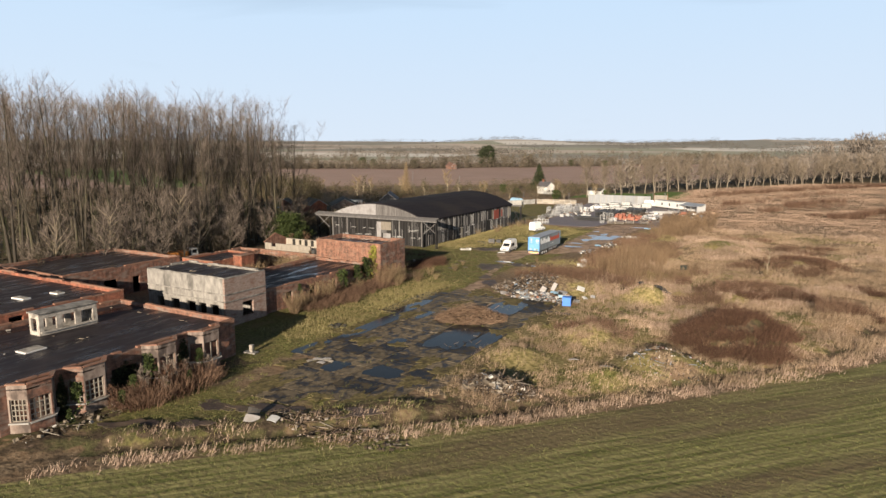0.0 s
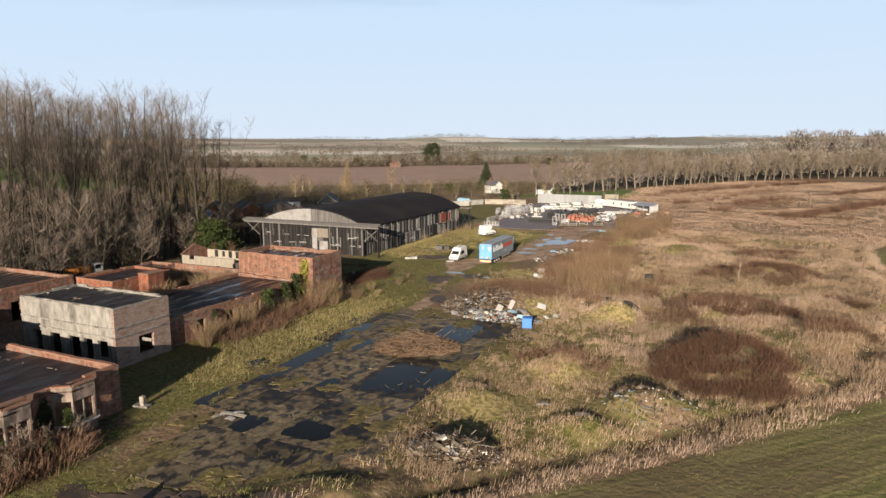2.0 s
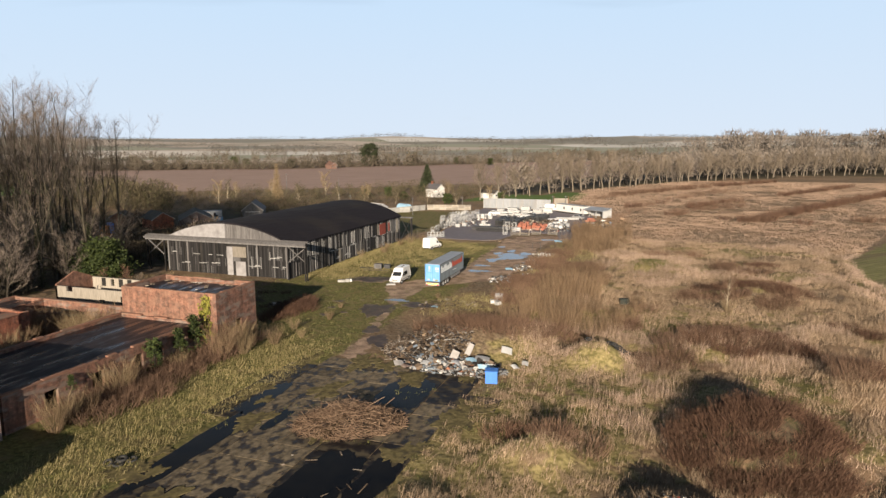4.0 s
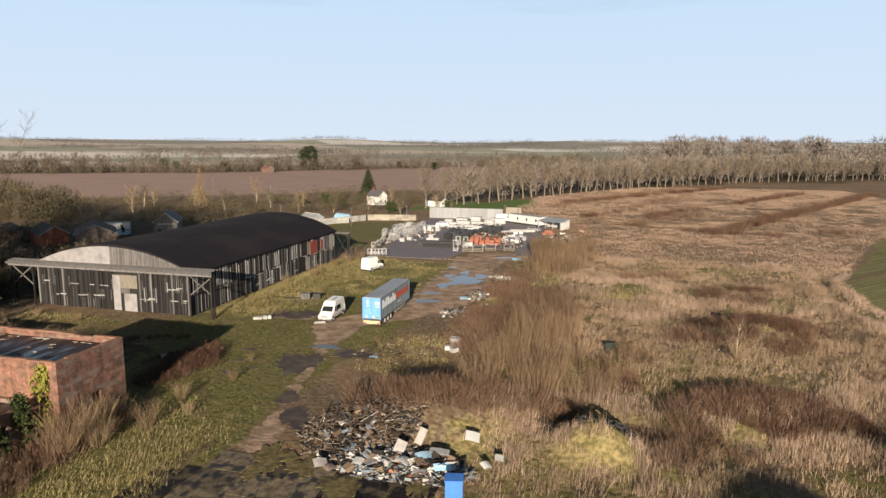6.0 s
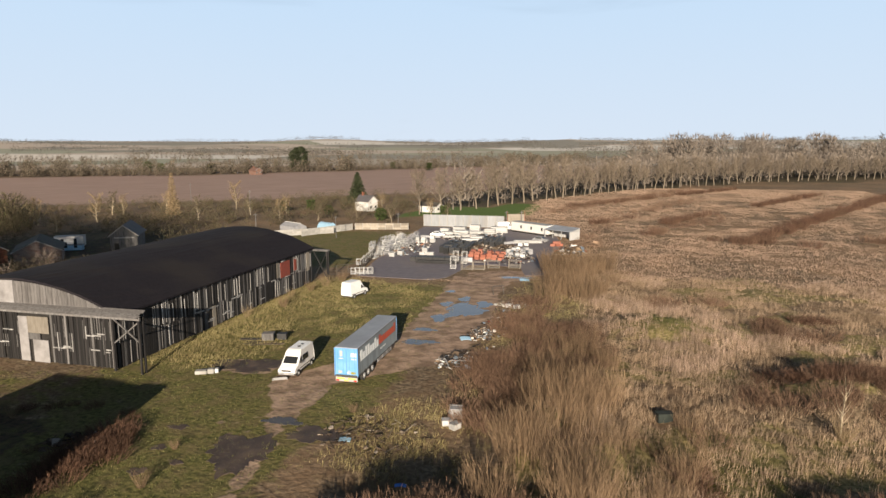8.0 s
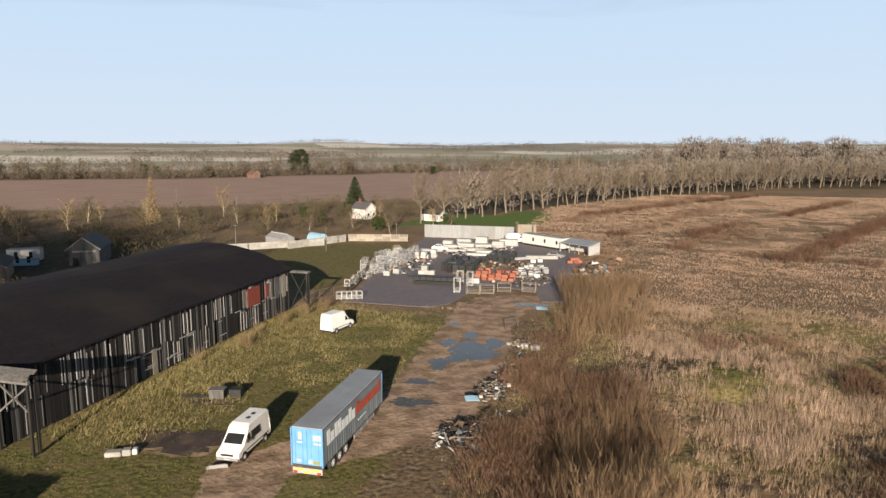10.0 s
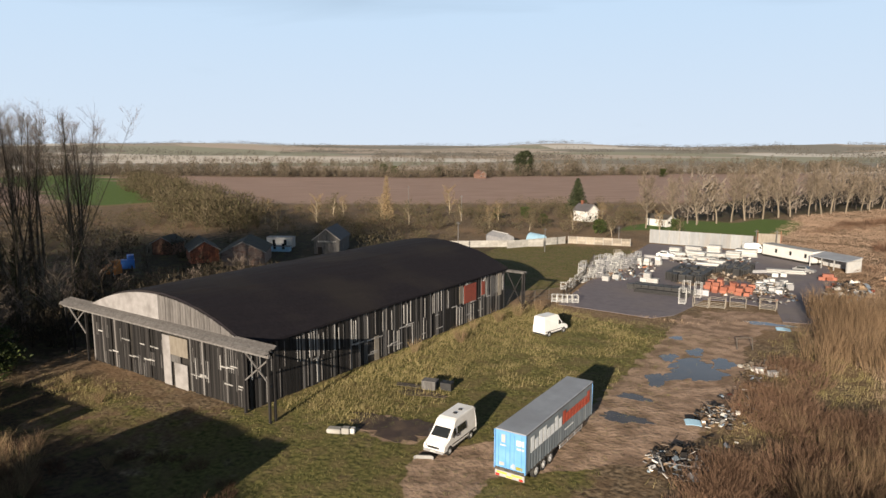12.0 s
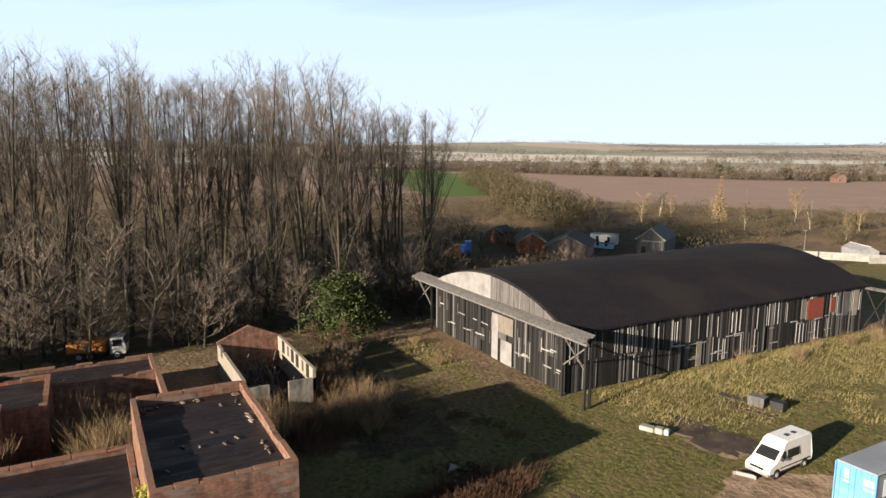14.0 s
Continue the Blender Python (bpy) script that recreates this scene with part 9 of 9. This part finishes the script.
def loose_sheet(label, m, x, y, z, w, d, tilt, turn, bend=0.0, name="loose_sheet"):
    """A sheet or board lying askew, slightly bowed."""
    bm = bmesh.new()
    rows = []
    for k in range(5):
        u = -w / 2 + w * k / 4
        b = bend * (1 - (2 * k / 4 - 1) ** 2)
        rows.append([bm.verts.new((u, s * d / 2, b + t)) for s, t in ((-1, 0), (1, 0), (1, 0.04), (-1, 0.04))])
    for p, q in zip(rows, rows[1:]):
        for k in range(4):
            bm.faces.new((p[k], p[(k + 1) % 4], q[(k + 1) % 4], q[k]))
    bm.faces.new(rows[0])
    bm.faces.new(rows[-1][::-1])
    bmesh.ops.recalc_face_normals(bm, faces=bm.faces)
    ob = part(name, bm, m)
    ob.matrix_basis = pose(x, y, z, tilt, tilt * 0.4, turn)
    return tagged(ob, label, "sheet")


for x, y, z, w, d, t, r, m, lab in ((20.6, -33.2, 1.5, 1.7, 1.2, 40, 20, M_WHITE_PLASTIC, "white appliance panel on the heap"), (17.6, -37.0, 1.1, 1.8, 1.0, 20, 50, M_BLUE_SHEET, "grey-blue sheet on the heap"),
        (18.6, -36.2, 1.2, 2.2, 0.9, 14, 10, M_GREY_PLASTIC, "grey sheet on the heap"), (16.4, -38.0, 0.9, 1.6, 1.1, 25, 80, M_GREY_PLASTIC, "grey sheet on the heap"), (19.4, -38.2, 0.8, 1.9, 1.0, 18, 30, M_BLUE_SHEET, "grey-blue sheet on the heap"),
        (15.4, -36.4, 1.3, 1.2, 1.6, 55, 5, M_WHITE_BOARD, "cream board leaning on the heap"), (16.6, -34.6, 1.8, 0.9, 1.9, 62, 12, M_WHITE_BOARD, "cream board leaning on the heap"), (10.0, -39.6, 0.5, 1.5, 1.2, 20, 40, M_WHITE_BOARD, "cream board on the heap"),
        (11.0, -40.0, 0.4, 1.4, 0.9, 12, 70, M_RENDER_PINK, "pink plaster board on the heap"), (12.8, -38.8, 0.7, 1.1, 1.1, 10, 0, M_WHITE_PLASTIC, "white round-cornered lid on the heap"), (22.4, -36.6, 0.5, 1.2, 0.9, 25, 60, M_WHITE_PLASTIC, "white panel beside the heap"), (23.2, -35.2, 0.5, 1.0, 0.8, 30, 15, M_WHITE_PLASTIC, "white panel beside the heap"),
        (5.4, -79.2, 0.35, 1.8, 0.6, 6, 20, M_WHITE_BOARD, "pale slab on a small pile"), (5.9, -78.6, 0.3, 1.7, 0.6, -5, 40, M_WHITE_BOARD, "pale slab on a small pile"), (6.6, -79.0, 0.25, 1.6, 0.6, 8, 10, M_PALE_WOOD, "pale slab on a small pile"), (4.8, -79.8, 0.2, 1.5, 0.5, 10, 70, M_PALE_WOOD, "pale slab on a small pile"), (6.3, -79.9, 0.3, 1.2, 0.7, 4, 0, M_WHITE_BOARD, "pale slab on a small pile"),
        (11.4, -95.2, 0.5, 1.8, 1.1, 30, 30, M_WHITE_BOARD, "cream panel in the grass"), (10.8, -94.4, 0.9, 1.6, 1.2, 65, 60, M_DARK_STEEL, "dark metal sheet leaning in the grass"), (13.0, -94.2, 0.4, 1.3, 1.1, 14, 10, M_WHITE_PLASTIC, "white lump of plastic in the grass"),
        (8.0, 17.4, 0.9, 1.9, 1.4, 8, 25, M_BLUE_SHEET, "pale blue sheet on scrap"), (4.2, -13.0, 0.1, 1.4, 0.9, 4, 10, M_BLUE_SHEET, "blue sheet lying in the grass"), (10.2, 57.8, 0.3, 2.6, 1.4, 10, 20, M_BLUE_SHEET, "blue tarpaulin at the yard corner"),
        (34.6, -67.2, 0.9, 1.8, 0.5, 10, 30, M_WHITE_BOARD, "pale plank in the grass"), (30.6, -65.8, 0.7, 1.6, 0.3, 8, 40, M_WHITE_BOARD, "pale plank in the grass"), (11.4, -19.6, 0.5, 1.2, 0.5, 8, 15, M_BLUE_PLASTIC, "blue plastic scrap in the grass")):
    loose_sheet(lab, m, x, y, max(z * 0.6, zat(x, y) + 0.1) + (0.25 if 9 < x < 24 and -41 < y < -32 else 0), w * 0.72, d * 0.72, t, r, 0.08)


def blue_bin():
    b = thing("blue_bin", "bright blue plastic bin on the apron", "bin", (20.9, -40.6, 0.07), 12)
    part("body", extruded(bmesh.new(), [(-0.62, -0.55, 0), (0.62, -0.55, 0), (0.62, 0.55, 0), (-0.62, 0.55, 0)], (0, 0, 1.25)), M_BLUE_PLASTIC, b)
    part("rim", boxed(-0.68, 0.68, -0.61, 0.61, 1.252, 1.34, 0.02), M_BLUE_PLASTIC, b)
    for s in (-1, 1):
        part("rib", boxed(s * 0.3 - 0.05, s * 0.3 + 0.05, -0.60, -0.552, 0.05, 1.2), M_BLUE_PLASTIC, b)


blue_bin()


def ibc_tank():
    b = thing("ibc_tank", "white plastic tank in a steel cage, beside scrub", "tank", (12.4, -6.2, zat(12.4, -6.2)), 8)
    part("pallet", boxed(-0.6, 0.6, -0.5, 0.5, 0, 0.14), M_STEEL, b)
    part("tank", boxed(-0.54, 0.54, -0.44, 0.44, 0.142, 1.15, 0.08), M_WHITE_PLASTIC, b)
    for z in (0.25, 0.5, 0.75, 1.0, 1.16):
        for s in (-1, 1):
            part("hoop", boxed(-0.6, 0.6, s * 0.5 - 0.015, s * 0.5 + 0.015, z, z + 0.035), M_STEEL, b)
    for x in (-0.6, -0.3, 0, 0.3, 0.6):
        for s in (-1, 1):
            part("bar", boxed(x - 0.015, x + 0.015, s * 0.53 - 0.015, s * 0.53 + 0.015, 0.142, 1.2), M_STEEL, b)


ibc_tank()
copies(crate("battered white tub beside the tank", M_WHITE_PLASTIC, 0.9, 0.7, 0.5), [(11.9, -7.6, zat(11.9, -7.6), 20), (12.8, -8.2, zat(12.8, -8.2), 60), (10.4, 37.0, 0.05, 10), (11.8, 36.6, 0.05, 40)])
copies(crate("dark green plastic crate in the scrub", M_DARK_NET, 1.4, 0.8, 0.8), [(31.0, -2.4, zat(31, -2.4), 20)])
copies(crate("weathered wooden box with black lining", M_GREY_BOARD, 1.5, 1.1, 0.9), [(-17.2, 12.4, 0.05, 15)])
copies(crate("black plastic crate beside the box", M_BLACK, 1.2, 0.9, 0.75), [(-15.6, 13.2, 0.05, 12)])
loose_sheet("dark boards beside the wooden box", M_DARK_STEEL, -19.4, 11.6, 0.2, 2.6, 0.7, 6, 20)
b = thing("broken_sink", "broken white pots and concrete pieces in the grass", "scrap", (-17.6, -0.9, zat(-17.6, -0.9)), 25)
part("block", boxed(-1.1, 0.2, -0.4, 0.4, 0, 0.42, 0.08), M_CONCRETE, b)
part("block", boxed(0.25, 0.95, -0.35, 0.3, 0, 0.55, 0.06), M_CONCRETE, b)
part("block", boxed(1.0, 1.4, -0.2, 0.35, 0, 0.5, 0.05), M_WHITE_PLASTIC, b)
b = thing("concrete_stub", "short broken white gatepost", "post", (-3.4, -80.8, 0), 10)
part("shaft", boxed(-0.22, 0.22, -0.22, 0.22, -0.1, 1.0, 0.05), M_PLASTER, b)
part("footing", boxed(-1.0, 0.7, -0.4, 0.4, -0.1, 0.16, 0.04), M_RENDER, b)
b = thing("bent_hoop", "bent dark steel hoop beside the track", "hoop", (7.5, 45.2, 0.02), 20)
for p, q in (((-0.9, 0, 0), (-1.0, 0, 1.5)), ((-1.0, 0, 1.5), (0.7, 0, 1.7)), ((0.7, 0, 1.7), (0.9, 0, 0.1))):
    part("bar", rod(bmesh.new(), p, q, 0.06, 0.06, 6), M_DARK_STEEL, b)


def tyre(x, y, z, tilt, turn, me):
    ob = new("tyre", me)
    ob.matrix_basis = pose(x, y, z, tilt, 0, turn)
    return tagged(ob, "worn black tyre dumped on the mound", "tyre", "dumped tyres")


def tyre_mesh():
    bm = bmesh.new()
    n, k = 18, 6
    ring = [[bm.verts.new(((0.33 + 0.12 * math.cos(b * math.tau / k)) * math.cos(a * math.tau / n), (0.33 + 0.12 * math.cos(b * math.tau / k)) * math.sin(a * math.tau / n), 0.1 + 0.1 * math.sin(b * math.tau / k))) for b in range(k)] for a in range(n)]
    for a in range(n):
        for b in range(k):
            bm.faces.new((ring[a][b], ring[(a + 1) % n][b], ring[(a + 1) % n][(b + 1) % k], ring[a][(b + 1) % k]))
    return mesh_of("tyre", bm, M_RUBBER)


TYRE = tyre_mesh()
for x, y, dz, tilt, turn in ((29.4, -30.4, 0.22, 8, 0), (31.6, -29.6, 0.22, 12, 40), (32.2, -30.0, 0.28, 20, 80), (32.7, -29.7, 0.25, 24, 10), (33.1, -30.2, 0.2, 15, 60), (32.3, -29.3, 0.3, 30, 120), (33.5, -29.8, 0.22, 22, 30), (-1.6, -67.4, 0, 0, 0), (-2.2, -66.8, 0.0, 5, 0), (-1.7, -66.9, 0.22, 6, 50), (-2.5, -67.5, 0, 30, 0), (-1.2, -66.4, 0, 10, 0)):
    tyre(x, y, zat(x, y) + dz + 0.02, tilt, turn, TYRE)


# ---- the concrete apron, slab by slab ----
def build_apron():
    b = thing("concrete_apron", "old concrete apron of wet mossy slabs", "apron", kind="structure")
    r = random.Random(8)
    xs = [-2.4, 1.05, 4.5, 7.95, 11.4, 16.2, 19.6, 23.2]
    me = mesh_of("slab", boxed(0, 1, 0, 1, -0.12, 0, 0.0), M_SLAB)
    wet_me = mesh_of("slab", boxed(0, 1, 0, 1, -0.12, 0, 0.0), M_SLAB_WET)
    y = -90.6
    while y < -37:
        d = 3.05
        for x0, x1 in zip(xs, xs[1:]):
            c = float(apron(np.array([(x0 + x1) / 2]), np.array([y + d / 2]))[0])
            if c > 0.5:
                m = pose(x0 + 0.05, y + 0.05, 0.065 + r.uniform(-0.008, 0.004), r.uniform(-0.06, 0.06), r.uniform(-0.06, 0.06), 0)
                wet = (x0 < 0 and -72 < y < -44) or (11 < x0 < 17 and -69.5 < y < -60) or (x0 > 10 and y > -48.5) or r.random() < 0.09
                shared("slab", wet_me if wet else me, b, m @ Matrix.Diagonal((x1 - x0 - 0.1, d - 0.1, 1, 1)))
        y += d


build_apron()
